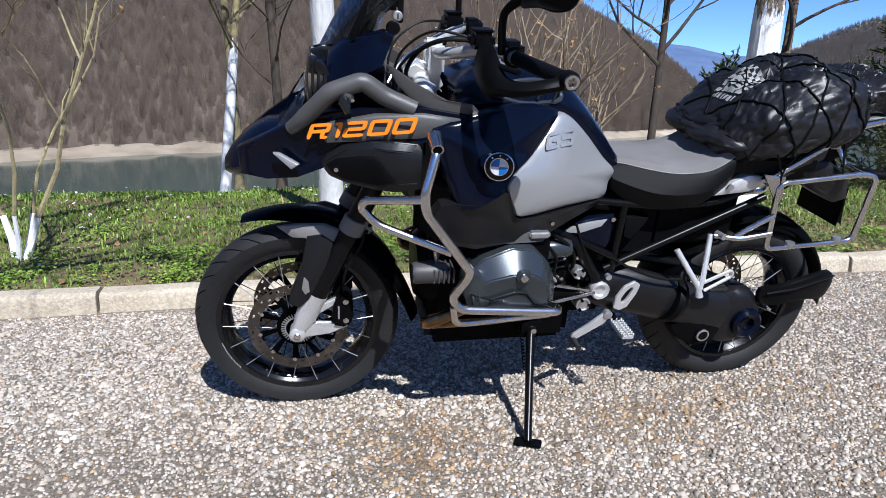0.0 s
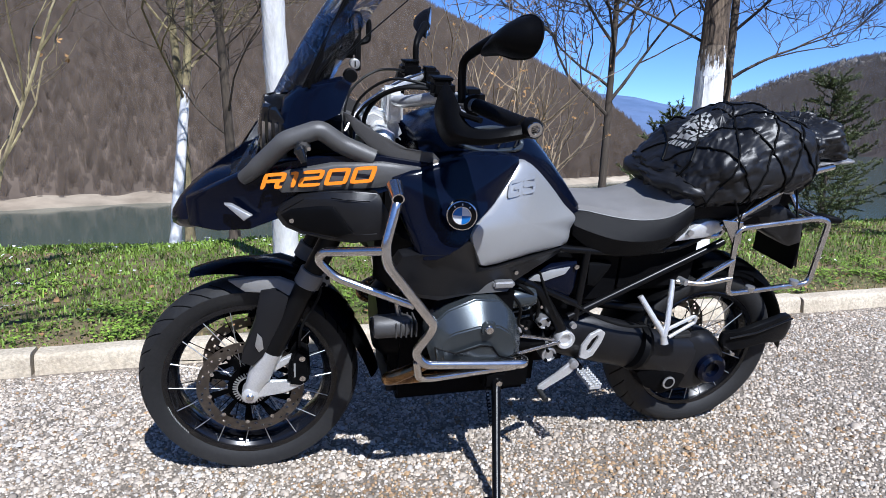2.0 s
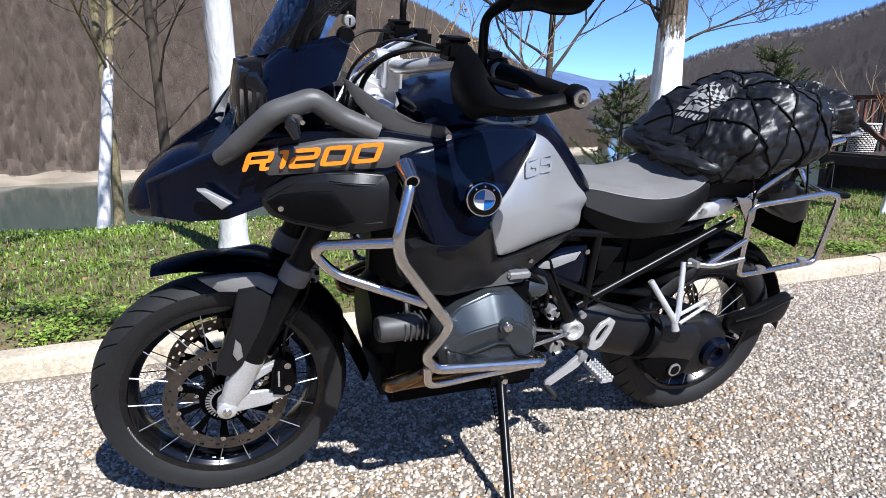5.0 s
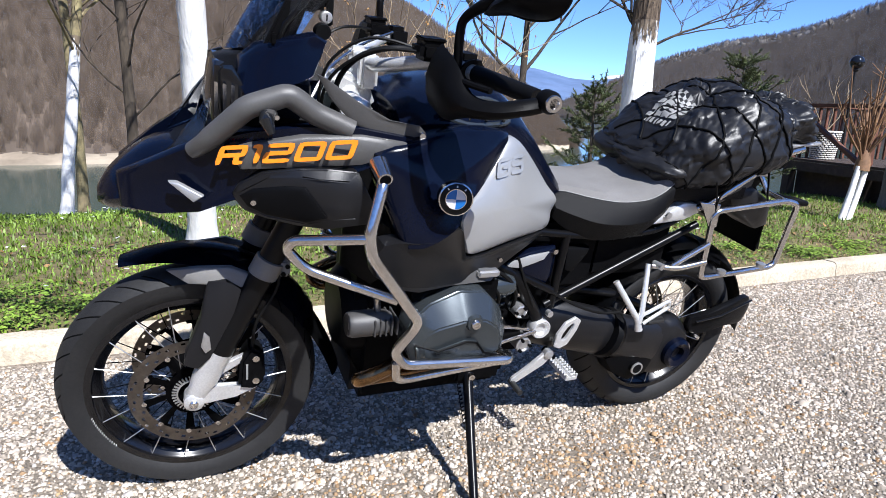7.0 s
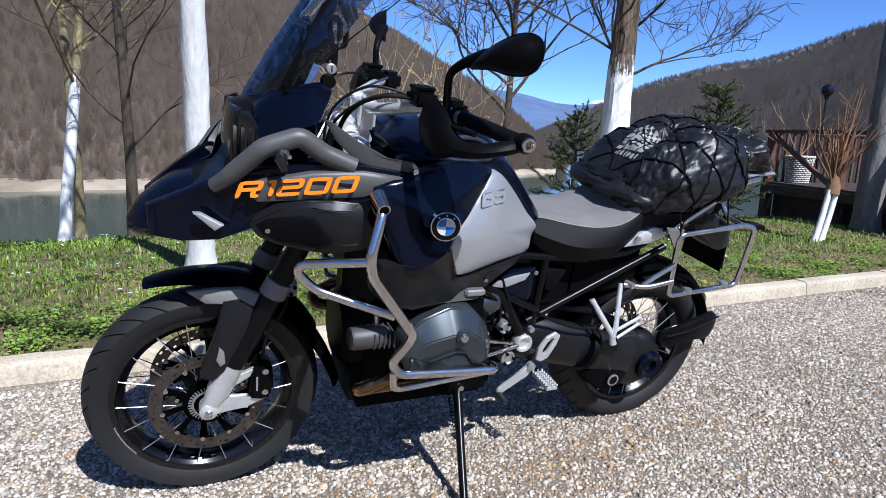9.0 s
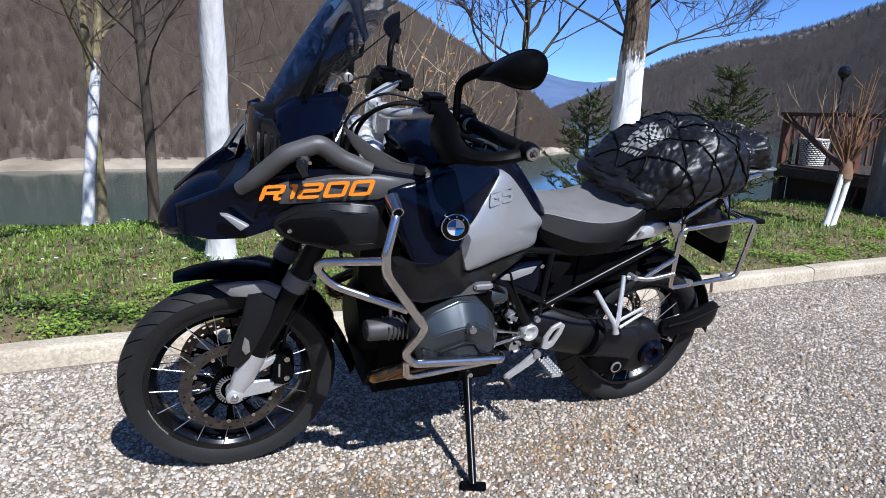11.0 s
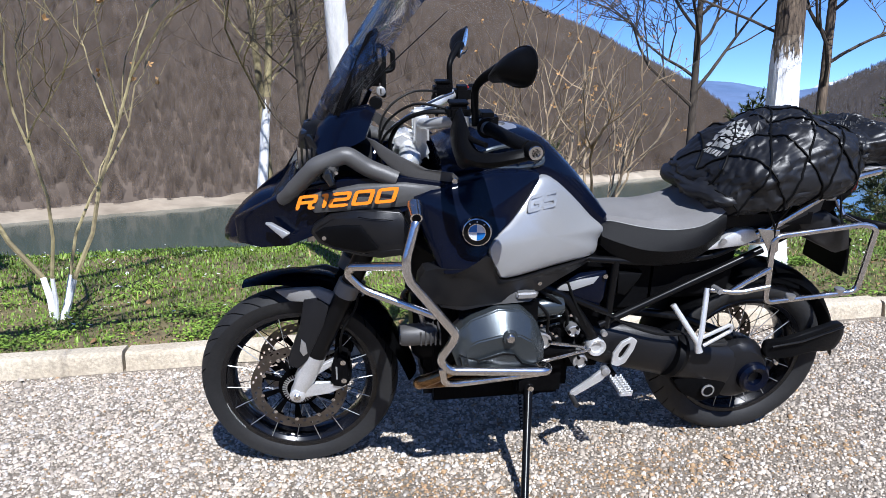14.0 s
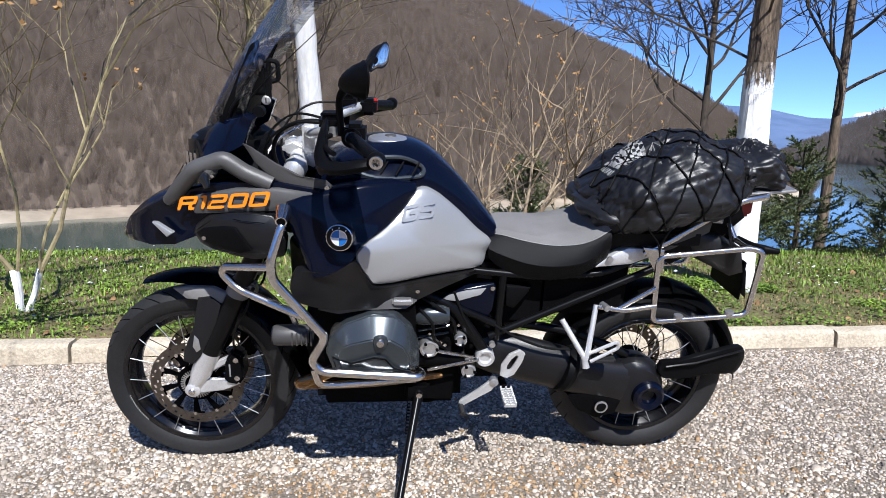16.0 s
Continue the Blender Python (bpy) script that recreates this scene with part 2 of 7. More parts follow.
# the far ridge's blue is air haze put into its base colour
M_FAR = mat("mountain_with_haze_blue", (0.125, 0.175, 0.29), 1.0, 0, 0.15, 0.01, second=(0.10, 0.15, 0.26), big=0.002, spec=0.0)
M_SNOW = mat("distant_snow", (0.75, 0.80, 0.88), 0.9, 0, 0.05, 0.01)
M_SHORE = mat("pale_sandy_shore", (0.41, 0.35, 0.265), 1.0, 0, 0.3, 0.3, second=(0.30, 0.245, 0.18), big=0.05, spec=0.0)
M_WOOD = mat("red_brown_stained_wood", (0.16, 0.065, 0.038), 0.6, 0, 0.25, 30, second=(0.11, 0.045, 0.028), big=5, stretch=(0.3, 1, 1), per_object=0.15)
M_DECKDARK = mat("dark_deck_boards", (0.07, 0.05, 0.04), 0.8, 0, 0.25, 20)
M_WICKER = mat("white_wicker", (0.78, 0.75, 0.70), 0.8, 0, 0.45, 38, second=(0.52, 0.49, 0.44), big=16, bump=1.0, bump_scale=34)
M_IRON = mat("black_iron", (0.012, 0.012, 0.013), 0.5)
M_PETAL = mat("white_daisy", (0.8, 0.8, 0.78), 0.6)
M_LEAF = mat("dead_leaf", (0.30, 0.17, 0.07), 0.8, per_island=0.4)
M_OCHRE = mat("rust_stained_stone", (0.36, 0.245, 0.13), 0.85, 0, 0.25, 60, second=(0.27, 0.17, 0.09), big=6, per_island=0.45, bump=0.2, bump_scale=250)
M_PALESTONE = mat("white_marble_stone", (0.60, 0.558, 0.50), 0.7, 0, 0.12, 60, second=(0.50, 0.46, 0.41), big=1.5, per_island=0.3)

# ---- mesh tools ----
def part(name, bm, material, parent=None, label="", smooth=True):
    """Links a bmesh as one mesh object, under a thing or a part where one is given."""
    me = bpy.data.meshes.new(name)
    bmesh.ops.recalc_face_normals(bm, faces=bm.faces)
    bm.to_mesh(me)
    bm.free()
    me.materials.append(material)
    if smooth:
        me.shade_smooth()
        me.set_sharp_from_angle(angle=radians(38))
    ob = new(name, me)
    if parent is not None:
        ob.parent = parent
    if label:
        ob["label"] = label
    return ob


def thing(name, m, label, category, group="", kind=""):
    """An Empty at the base of a thing, at the pose m."""
    ob = new(name)
    ob.empty_display_size = 0.1
    ob.matrix_world = m
    return tagged(ob, label, category, group, kind)


def spline(points, steps=6, closed=False):
    """Points of a smooth curve through the given ones (Catmull-Rom)."""
    p = [Vector(q) for q in points]
    n = len(p)
    out = []
    for i in range(n if closed else n - 1):
        a, b, c, d = (p[(i + k) % n] if closed else p[min(max(i + k, 0), n - 1)] for k in (-1, 0, 1, 2))
        for s in range(steps):
            t = s / steps
            out.append(0.5 * ((2 * b) + (c - a) * t + (2 * a - 5 * b + 4 * c - d) * t * t + (3 * b - a - 3 * c + d) * t ** 3))
    if not closed:
        out.append(p[-1])
    return out


def bent(points, radius, steps=5):
    """A line with its corners rounded, for bent tubes."""
    p = [Vector(q) for q in points]
    out = [p[0]]
    for a, b, c in zip(p, p[1:], p[2:]):
        r = min(radius, (b - a).length * 0.45, (c - b).length * 0.45)
        u, v = b + (a - b).normalized() * r, b + (c - b).normalized() * r
        out += [u.lerp(b, t).lerp(b.lerp(v, t), t) for t in (k / steps for k in range(steps + 1))]
    return out + [p[-1]]


def tube(line, radius, sides=10, bm=None, flat=1.0):
    """A round bar along a line; radius is a number or one for each point."""
    bm = bm or bmesh.new()
    p = [Vector(q) for q in line]
    rad = radius if isinstance(radius, (list, tuple)) else [radius] * len(p)
    ways = [((p[min(i + 1, len(p) - 1)] - p[max(i - 1, 0)]).normalized()) for i in range(len(p))]
    side = ways[0].orthogonal().normalized()
    rings = []
    for c, w, r in zip(p, ways, rad):
        side = (side - w * side.dot(w)).normalized()
        up = w.cross(side)
        rings.append([bm.verts.new(c + (side * math.cos(2 * math.pi * k / sides) + up * math.sin(2 * math.pi * k / sides) * flat) * r) for k in range(sides)])
    for a, b in zip(rings, rings[1:]):
        for k in range(sides):
            bm.faces.new((a[k], a[(k + 1) % sides], b[(k + 1) % sides], b[k]))
    bm.faces.new(rings[0][::-1])
    bm.faces.new(rings[-1])
    return bm


def bar(a, b, radius, sides=10, bm=None):
    return tube([a, b], radius, sides, bm)


def turned(profile, axis="y", at=(0, 0, 0), steps=32, bm=None, arc=2 * math.pi, start=0.0, closed=False):
    """A body turned round an axis: profile holds (radius, distance along the axis)."""
    bm = bm or bmesh.new()
    full = arc > 6.28
    rings = []
    for i in range(steps if full else steps + 1):
        a = start + arc * i / steps
        c, s = math.cos(a), math.sin(a)
        ring = []
        for r, d in profile:
            v = {"y": (r * c, d, r * s), "x": (d, r * c, r * s), "z": (r * c, r * s, d)}[axis]
            ring.append(bm.verts.new(Vector(v) + Vector(at)))
        rings.append(ring)
    pairs = list(zip(rings, rings[1:] + rings[:1])) if full else list(zip(rings, rings[1:]))
    n = len(profile)
    for a, b in pairs:
        for k in range(n if closed else n - 1):
            bm.faces.new((a[k], a[(k + 1) % n], b[(k + 1) % n], b[k]))
    if not closed and full:
        for k in (0, n - 1):
            if profile[k][0] > 1e-5:
                bm.faces.new([r[k] for r in rings])
    bmesh.ops.remove_doubles(bm, verts=bm.verts, dist=1e-6)
    return bm


def panel(outline, thick=0.012, bulge=0.02, rings=5, smooth=0, way=(0, -1, 0), bm=None, mirror=False):
    """A shell with a domed face: the outline (x, y, z) all round, its middle pushed out by bulge along way."""
    bm = bm or bmesh.new()
    pts = spline(outline, smooth, True) if smooth else [Vector(p) for p in outline]
    if mirror:
        pts = [Vector((p.x, -p.y, p.z)) for p in pts]
        way = (way[0], -way[1], way[2])
    way = Vector(way).normalized()
    n = len(pts)
    rough_mid = sum(pts, Vector()) / n
    gains = [(pts[i] - rough_mid).cross(pts[(i + 1) % n] - rough_mid).dot(way) for i in range(n)]
    mid = rough_mid + sum(((pts[i] + pts[(i + 1) % n] - 2 * rough_mid) * (gains[i] / 3) for i in range(n)), Vector()) / (sum(gains) or 1)
    e1 = way.orthogonal().normalized()
    e2 = way.cross(e1)
    base = np.array([[1, (p - mid).dot(e1), (p - mid).dot(e2)] for p in pts])
    tilt = np.linalg.lstsq(base, np.array([(p - mid).dot(way) for p in pts]), rcond=None)[0]
    off = [(p - mid).dot(way) - float(b @ tilt) for p, b in zip(pts, base)]
    mid = mid + way * float(tilt[0])
    back = [bm.verts.new(p - way * thick) for p in pts]
    edge = [bm.verts.new(p - way * thick * 0.25) for p in pts]
    last = edge
    for i in range(n):
        bm.faces.new((back[i], back[(i + 1) % n], edge[(i + 1) % n], edge[i]))
    inset = min(0.006, 0.1 * min((p - mid).length for p in pts))
    for k in range(rings):
        f = k / rings
        ring = []
        for p, rest in zip(pts, off):
            q = p.lerp(mid, f) - way * rest * ((1 - f) - (1 - f) ** 2.2)
            if k == 0:
                q = p + (mid - p).normalized() * inset
            ring.append(bm.verts.new(q + way * bulge * (1 - (1 - f) ** 2)))
        for i in range(n):
            bm.faces.new((last[i], last[(i + 1) % n], ring[(i + 1) % n], ring[i]))
        last = ring
    top = bm.verts.new(mid + way * bulge)
    for i in range(n):
        bm.faces.new((last[i], last[(i + 1) % n], top))
    bm.faces.new(back)
    return bm


def facets(outer, inner, deep, way, bevel=0.004):
    """A crisp cast cover: an outer and an inner outline joined by flat faces, with softened edges."""
    bm = bmesh.new()
    way = Vector(way)
    rows = [[bm.verts.new(Vector(p) - way * deep) for p in outer], [bm.verts.new(Vector(p)) for p in outer], [bm.verts.new(Vector(p)) for p in inner]]
    n = len(outer)
    for a, b in zip(rows, rows[1:]):
        for i in range(n):
            bm.faces.new((a[i], a[(i + 1) % n], b[(i + 1) % n], b[i]))
    bm.faces.new(rows[0]), bm.faces.new(rows[2])
    bmesh.ops.bevel(bm, geom=list(bm.edges), offset=bevel, segments=2, affect="EDGES")
    return bm


def loft(sections, bm=None, caps=True, closed=True):
    """A skin over cross-sections with the same number of points."""
    bm = bm or bmesh.new()
    rows = [[bm.verts.new(Vector(p)) for p in s] for s in sections]
    n = len(rows[0])
    for a, b in zip(rows, rows[1:]):
        for k in range(n if closed else n - 1):
            bm.faces.new((a[k], a[(k + 1) % n], b[(k + 1) % n], b[k]))
    if caps and closed:
        bm.faces.new(rows[0][::-1])
        bm.faces.new(rows[-1])
    return bm


def slab(outline, y0, y1, bevel=0.003, bm=None):
    """A plate cut to an outline (x, z), from y0 to y1, with bevelled edges."""
    own = bmesh.new()
    a = [own.verts.new((x, y0, z)) for x, z in outline]
    b = [own.verts.new((x, y1, z)) for x, z in outline]
    n = len(a)
    for i in range(n):
        own.faces.new((a[i], a[(i + 1) % n], b[(i + 1) % n], b[i]))
    own.faces.new(a[::-1]), own.faces.new(b)
    if bevel:
        bmesh.ops.bevel(own, geom=list(own.edges), offset=bevel, segments=2, affect="EDGES")
    if bm is None:
        return own
    return join(bm, own)


def join(bm, other, m=None):
    me = bpy.data.meshes.new("tmp")
    if m is not None:
        bmesh.ops.transform(other, matrix=m, verts=other.verts)
    other.to_mesh(me)
    other.free()
    bm.from_mesh(me)
    bpy.data.meshes.remove(me)
    return bm


def box(x0, x1, y0, y1, z0, z1, bevel=0.004, bm=None):
    own = bmesh.new()
    bmesh.ops.create_cube(own, size=1, matrix=Matrix.Translation(((x0 + x1) / 2, (y0 + y1) / 2, (z0 + z1) / 2)) @ Matrix.Diagonal((x1 - x0, y1 - y0, z1 - z0, 1)))
    if bevel:
        bmesh.ops.bevel(own, geom=list(own.edges), offset=bevel, segments=2, affect="EDGES")
    return own if bm is None else join(bm, own)


def soup(name, verts, faces, material, label="", category="", kind="", parent=None, smooth=False):
    """One mesh from arrays, for what nobody could count."""
    me = bpy.data.meshes.new(name)
    verts, faces = np.asarray(verts, np.float32), np.asarray(faces, np.int32)
    me.vertices.add(len(verts))
    me.vertices.foreach_set("co", verts.ravel())
    k = faces.shape[1]
    me.loops.add(faces.size)
    me.loops.foreach_set("vertex_index", faces.ravel())
    me.polygons.add(len(faces))
    me.polygons.foreach_set("loop_start", np.arange(0, faces.size, k, dtype=np.int32))
    me.update(calc_edges=True)
    me.materials.append(material)
    if smooth:
        me.shade_smooth()
    ob = new(name, me)
    if parent is not None:
        ob.parent = parent
    return tagged(ob, label, category, "", kind)

# ---- the ground, the lake and the hills ----
KERB_Y, KERB_H, KERB_W, LAKE_Z = 1.185, 0.10, 0.12, -5.6


def curve(x, xs, ys):
    return float(np.interp(x, xs, ys))


def ground_z(x, y):
    """Level gravel up to the kerb, a low grassy bank behind it, then the slope to the water."""
    if y < KERB_Y + 0.05:
        return 0.0
    z = curve(y, (KERB_Y + 0.05, KERB_Y + 0.14, 2.4, 3.6, 4.4, 5.0, 6.2, 9.0, 13.0, 20.0, 4000), (0.0, 0.085, 0.11, 0.115, 0.05, -0.08, -0.9, -3.2, -5.8, -8.4, -10.0))
    if y > KERB_Y + 0.13:
        z += 0.035 * noise.noise(Vector((x * 0.9, y * 0.9, 2.0))) + 0.018 * noise.noise(Vector((x * 3.1, y * 3.1, 5.0)))
    return z


def make_ground():
    xs = np.unique(np.concatenate([[-4000, -1500, -500, -150, -60, -25, -12], np.arange(-8, 12.01, 0.2), [15, 20, 30, 60, 150, 500, 1500, 4000]]))
    ys = np.unique(np.concatenate([[-4000, -1500, -500, -150, -40, -15, -8, -5, -3], np.arange(-2.4, 1.0, 0.3), np.arange(KERB_Y - 0.06, 6.4, 0.12), [6.8, 7.5, 8.5, 10, 12, 15, 20, 40, 100, 500, 1500, 4000]]))
    verts = [(x, y, ground_z(x, y)) for y in ys for x in xs]
    w = len(xs)
    faces = [(j * w + i, j * w + i + 1, (j + 1) * w + i + 1, (j + 1) * w + i) for j in range(len(ys) - 1) for i in range(w - 1)]
    ob = soup("ground", verts, faces, M_GRAVELBED, "grey-white gravel yard with a grassy lakeside bank behind the kerb", "ground", "structure", smooth=True)
    ob.data.materials.append(M_SOIL)
    rows = [0 if ys[j] < KERB_Y else 1 for j in range(len(ys) - 1) for i in range(w - 1)]
    ob.data.polygons.foreach_set("material_index", np.array(rows, np.int32))
    return ob


ground = make_ground()
soup("lake_water", [(-3000, 7, LAKE_Z), (3000, 7, LAKE_Z), (3000, 3500, LAKE_Z), (-3000, 3500, LAKE_Z)], [(0, 1, 2, 3)], M_WATER,
     "calm grey-green lake water below the bank", "lake", "structure")


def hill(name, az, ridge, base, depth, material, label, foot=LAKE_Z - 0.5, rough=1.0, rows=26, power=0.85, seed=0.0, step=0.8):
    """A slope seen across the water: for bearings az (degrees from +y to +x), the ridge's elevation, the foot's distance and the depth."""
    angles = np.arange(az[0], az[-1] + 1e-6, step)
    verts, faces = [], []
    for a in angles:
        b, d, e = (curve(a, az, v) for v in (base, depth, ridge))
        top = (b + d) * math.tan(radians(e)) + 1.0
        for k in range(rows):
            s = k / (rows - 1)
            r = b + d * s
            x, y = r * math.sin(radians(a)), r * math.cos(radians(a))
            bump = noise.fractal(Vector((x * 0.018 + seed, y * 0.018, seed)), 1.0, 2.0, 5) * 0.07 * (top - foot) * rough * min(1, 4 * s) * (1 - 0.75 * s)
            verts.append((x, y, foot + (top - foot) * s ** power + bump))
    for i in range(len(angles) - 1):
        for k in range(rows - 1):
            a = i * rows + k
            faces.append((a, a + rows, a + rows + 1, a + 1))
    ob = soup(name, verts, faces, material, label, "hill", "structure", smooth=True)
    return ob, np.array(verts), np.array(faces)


LEFT_AZ = (-85, -45, -26, -10, 0, 7, 10.8, 17, 21.8, 25, 28, 30, 33, 35.3, 37)
LEFT_EL = (18, 19, 19, 17.5, 15.6, 13.5, 12.7, 9.7, 7.6, 5.6, 4.0, 2.8, 0.2, -2.4, -3.0)
LEFT_BASE = (78, 62, 65, 68, 69, 70, 72, 78, 83, 89, 95, 100, 109, 118, 124)
LEFT_DEPTH = (170, 170, 170, 165, 160, 160, 158, 150, 140, 125, 105, 85, 40, 9, 4)
near_hill, NEAR_V, NEAR_F = hill("hillside_near", LEFT_AZ, LEFT_EL, LEFT_BASE, LEFT_DEPTH, M_HILL, "steep brown hillside of leafless woodland across the lake", seed=3.0)
RIGHT_AZ = (33.0, 34.8, 37, 40.6, 43.5, 47.6, 51.4, 54.3, 57.1, 65, 80, 100)
RIGHT_EL = (-0.5, 0.4, 1.4, 3.2, 4.5, 5.7, 6.2, 7.0, 8.2, 10, 11, 10)
RIGHT_BASE = (720, 680, 600, 460, 400, 350, 320, 290, 260, 220, 180, 170)
RIGHT_DEPTH = (40, 90, 200, 320, 360, 380, 380, 380, 380, 360, 340, 340)
right_hill, RIGHT_V, RIGHT_F = hill("hillside_right", RIGHT_AZ, RIGHT_EL, RIGHT_BASE, RIGHT_DEPTH, M_HILLDARK, "dark wooded hill with a rocky cliff edge beyond the lake", seed=9.0, rough=0.8)
FAR_AZ = (10, 20, 26, 29, 32.7, 35.6, 37.5, 39.3, 40.5, 42, 46, 55)
FAR_EL = (1.8, 2.9, 3.5, 3.8, 3.4, 2.7, 2.6, 2.8, 3.2, 3.0, 2.3, 1.3)
# unseen hill added behind the camera: trims sky fill and closes the reflections
hill("unseen_rear_hill", (92, 120, 180, 240, 276), (6, 9, 10, 9, 8), (60, 45, 38, 42, 55), [90] * 5, M_HILL, "unseen low hill added behind the yard to cut sky light", foot=-0.6, seed=27.0, step=2.0, rows=14)
hill("distant_mountain", FAR_AZ, FAR_EL, [2400] * 12, [900] * 12, M_FAR, "mountain ridge far beyond the lake, its haze painted as blue", rough=0.35, seed=14.0, step=0.5)
hill("snow_peak", (37.6, 38.6, 39.6, 40.6, 42.5, 44.5), (2.2, 3.0, 3.1, 3.5, 3.3, 2.2), [3500] * 6, [300] * 6, M_SNOW, "far snow-covered mountain top", rough=0.2, seed=21.0, step=0.25)


def shore():
    """The pale drawn-down margin along the far water line."""
    verts, faces = [], []
    angles = np.arange(-80, 36.1, 0.5)
    for i, a in enumerate(angles):
        b = curve(a, LEFT_AZ, LEFT_BASE)
        wob = 1.2 * noise.noise(Vector((a * 0.25, 1.0, 0.0))) + 0.5 * noise.noise(Vector((a * 0.9, 4.0, 0.0)))
        high = 0.72 + 0.32 * noise.noise(Vector((a * 0.4, 7.0, 0.0)))
        for r, z in ((b - 3.5, LAKE_Z - 0.3), (b - 2.2 + wob, LAKE_Z + 0.1), (b - 0.2 + wob, LAKE_Z + high * 0.8), (b + 1.2 + wob, LAKE_Z + high), (b + 3.5, LAKE_Z + 0.6)):
            verts.append((r * math.sin(radians(a)), r * math.cos(radians(a)), z))
        if i:
            faces += [((i - 1) * 5 + k, i * 5 + k, i * 5 + k + 1, (i - 1) * 5 + k + 1) for k in range(4)]
    soup("lake_shore", verts, faces, M_SHORE, "pale sandy drawn-down shore along the water", "shore", "structure", smooth=True)


shore()


def woodland(name, verts, rows, count, size, low, seed, label, first=0.0, material=M_HILLTREE):
    """Leafless trees as slender upright slivers all over a slope."""
    rng = np.random.default_rng(seed)
    cols = len(verts) // rows
    grid = verts.reshape(cols, rows, 3)
    i = rng.uniform(cols * first, cols - 1.001, count)
    k = rng.uniform(low, 1.0, count) ** 0.75 * (rows - 1.001)
    i0, k0 = i.astype(int), k.astype(int)
    fi, fk = (i - i0)[:, None], (k - k0)[:, None]
    p = (grid[i0, k0] * (1 - fi) * (1 - fk) + grid[i0 + 1, k0] * fi * (1 - fk) + grid[i0, k0 + 1] * (1 - fi) * fk + grid[i0 + 1, k0 + 1] * fi * fk)
    h = size * rng.uniform(0.6, 1.25, count)
    w = h * rng.uniform(0.10, 0.22, count)
    side = np.stack([p[:, 1], -p[:, 0], 0 * p[:, 0]], 1)
    side /= np.linalg.norm(side, axis=1)[:, None]
    lean = rng.normal(0, 0.12, (count, 1)) * side
    up = np.array([0, 0, 1.0])
    a = p - side * w[:, None] * 0.35 - up * 0.5
    b = p + side * w[:, None] * 0.35 - up * 0.5
    c = p + (up * 0.62 + lean) * h[:, None] + side * w[:, None] * 0.9
    d = p + (up + lean) * h[:, None]
    e = p + (up * 0.55 + lean) * h[:, None] - side * w[:, None] * 0.9
    v = np.stack([a, b, c, d, e], 1).reshape(-1, 3)
    n = np.arange(count)[:, None] * 5
    f = np.concatenate([n + [0, 1, 2], n + [0, 2, 4], n + [4, 2, 3]], 0)
    soup(name, v, f, material, label, "woodland", "stuff")


woodland("woodland_near", NEAR_V, 26, 92000, 2.75, 0.0, 4, "dense leafless brown woodland on the slope", 0.3)
woodland("woodland_right", RIGHT_V, 26, 40000, 5.5, 0.0, 5, "leafless grey-brown woodland on the far hill", 0.0, M_DARKTREE)


def cliff():
    """Broken grey rock faces along the crest of the hill."""
    rng = random.Random(8)
    bm = bmesh.new()
    for k in range(240):
        a = rng.uniform(42.0, 57.0)
        e = curve(a, RIGHT_AZ, RIGHT_EL)
        s = rng.uniform(0.80, 0.90)
        b, d = curve(a, RIGHT_AZ, RIGHT_BASE), curve(a, RIGHT_AZ, RIGHT_DEPTH)
        r = b + d * s
        w, h = rng.uniform(4, 9), rng.uniform(12, 24)
        z = LAKE_Z + ((b + d) * math.tan(radians(e)) + 1.5 - LAKE_Z) * s ** 0.85 + rng.uniform(-0.16, 0.0) * h - h * 0.40
        own = bmesh.new()
        bmesh.ops.create_icosphere(own, subdivisions=3, radius=1)
        for v in own.verts:
            v.co *= 0.8 + 0.45 * noise.noise(v.co * 1.7 + Vector((k, 0, 0))) + 0.22 * noise.noise(Vector((v.co.x * 6, v.co.y * 6, v.co.z * 2 + k)))
        bmesh.ops.transform(own, verts=own.verts, matrix=pose(r * math.sin(radians(a)), r * math.cos(radians(a)), z, 0, 0, -a + rng.uniform(-30, 30)) @ Matrix.Diagonal((w, w * 0.5, h * 0.7, 1)))
        join(bm, own)
    tagged(part("cliff_rocks", bm, M_CLIFF, smooth=False), "broken grey rock cliff along the hill crest", "cliff", "", "structure")


cliff()


# ---- kerb ----
def make_kerb():
    kerb = tagged(new("kerb"), "weathered cream concrete kerb edging the grass", "kerb", "", "structure")
    kerb.location = (0, KERB_Y, 0)
    length, gap, r = 1.019, 0.012, 0.028
    bm = bmesh.new()
    profile = [(0, -0.05), (0.006, KERB_H - r)] + [(0.006 + r - r * math.cos(a), KERB_H - r + r * math.sin(a)) for a in (0.4, 0.8, 1.2, 1.57)] + \
              [(KERB_W - 0.012, KERB_H + 0.002), (KERB_W, KERB_H - 0.012), (KERB_W, -0.05)]
    rows = []
    for i in range(13):
        x = gap / 2 + (length - gap) * i / 12
        rows.append([(x, y + 0.004 * noise.noise(Vector((x * 6, z * 9, 3))), z + 0.004 * noise.noise(Vector((x * 7, y * 9, 8)))) for y, z in profile])
    loft(rows, bm)
    first = part("kerb_block", bm, M_KERB, kerb)
    first.location = (-1.717 - 6 * length, 0, 0)
    for k in range(1, 18):
        ob = new("kerb_block", first.data)
        ob.parent = kerb
        ob.location = (-1.717 + (k - 6) * length, 0.006 * math.sin(k * 2.3), 0.004 * math.sin(k * 1.7))
        ob.rotation_euler = (0, 0, 0.004 * math.sin(k * 5.1))


make_kerb()

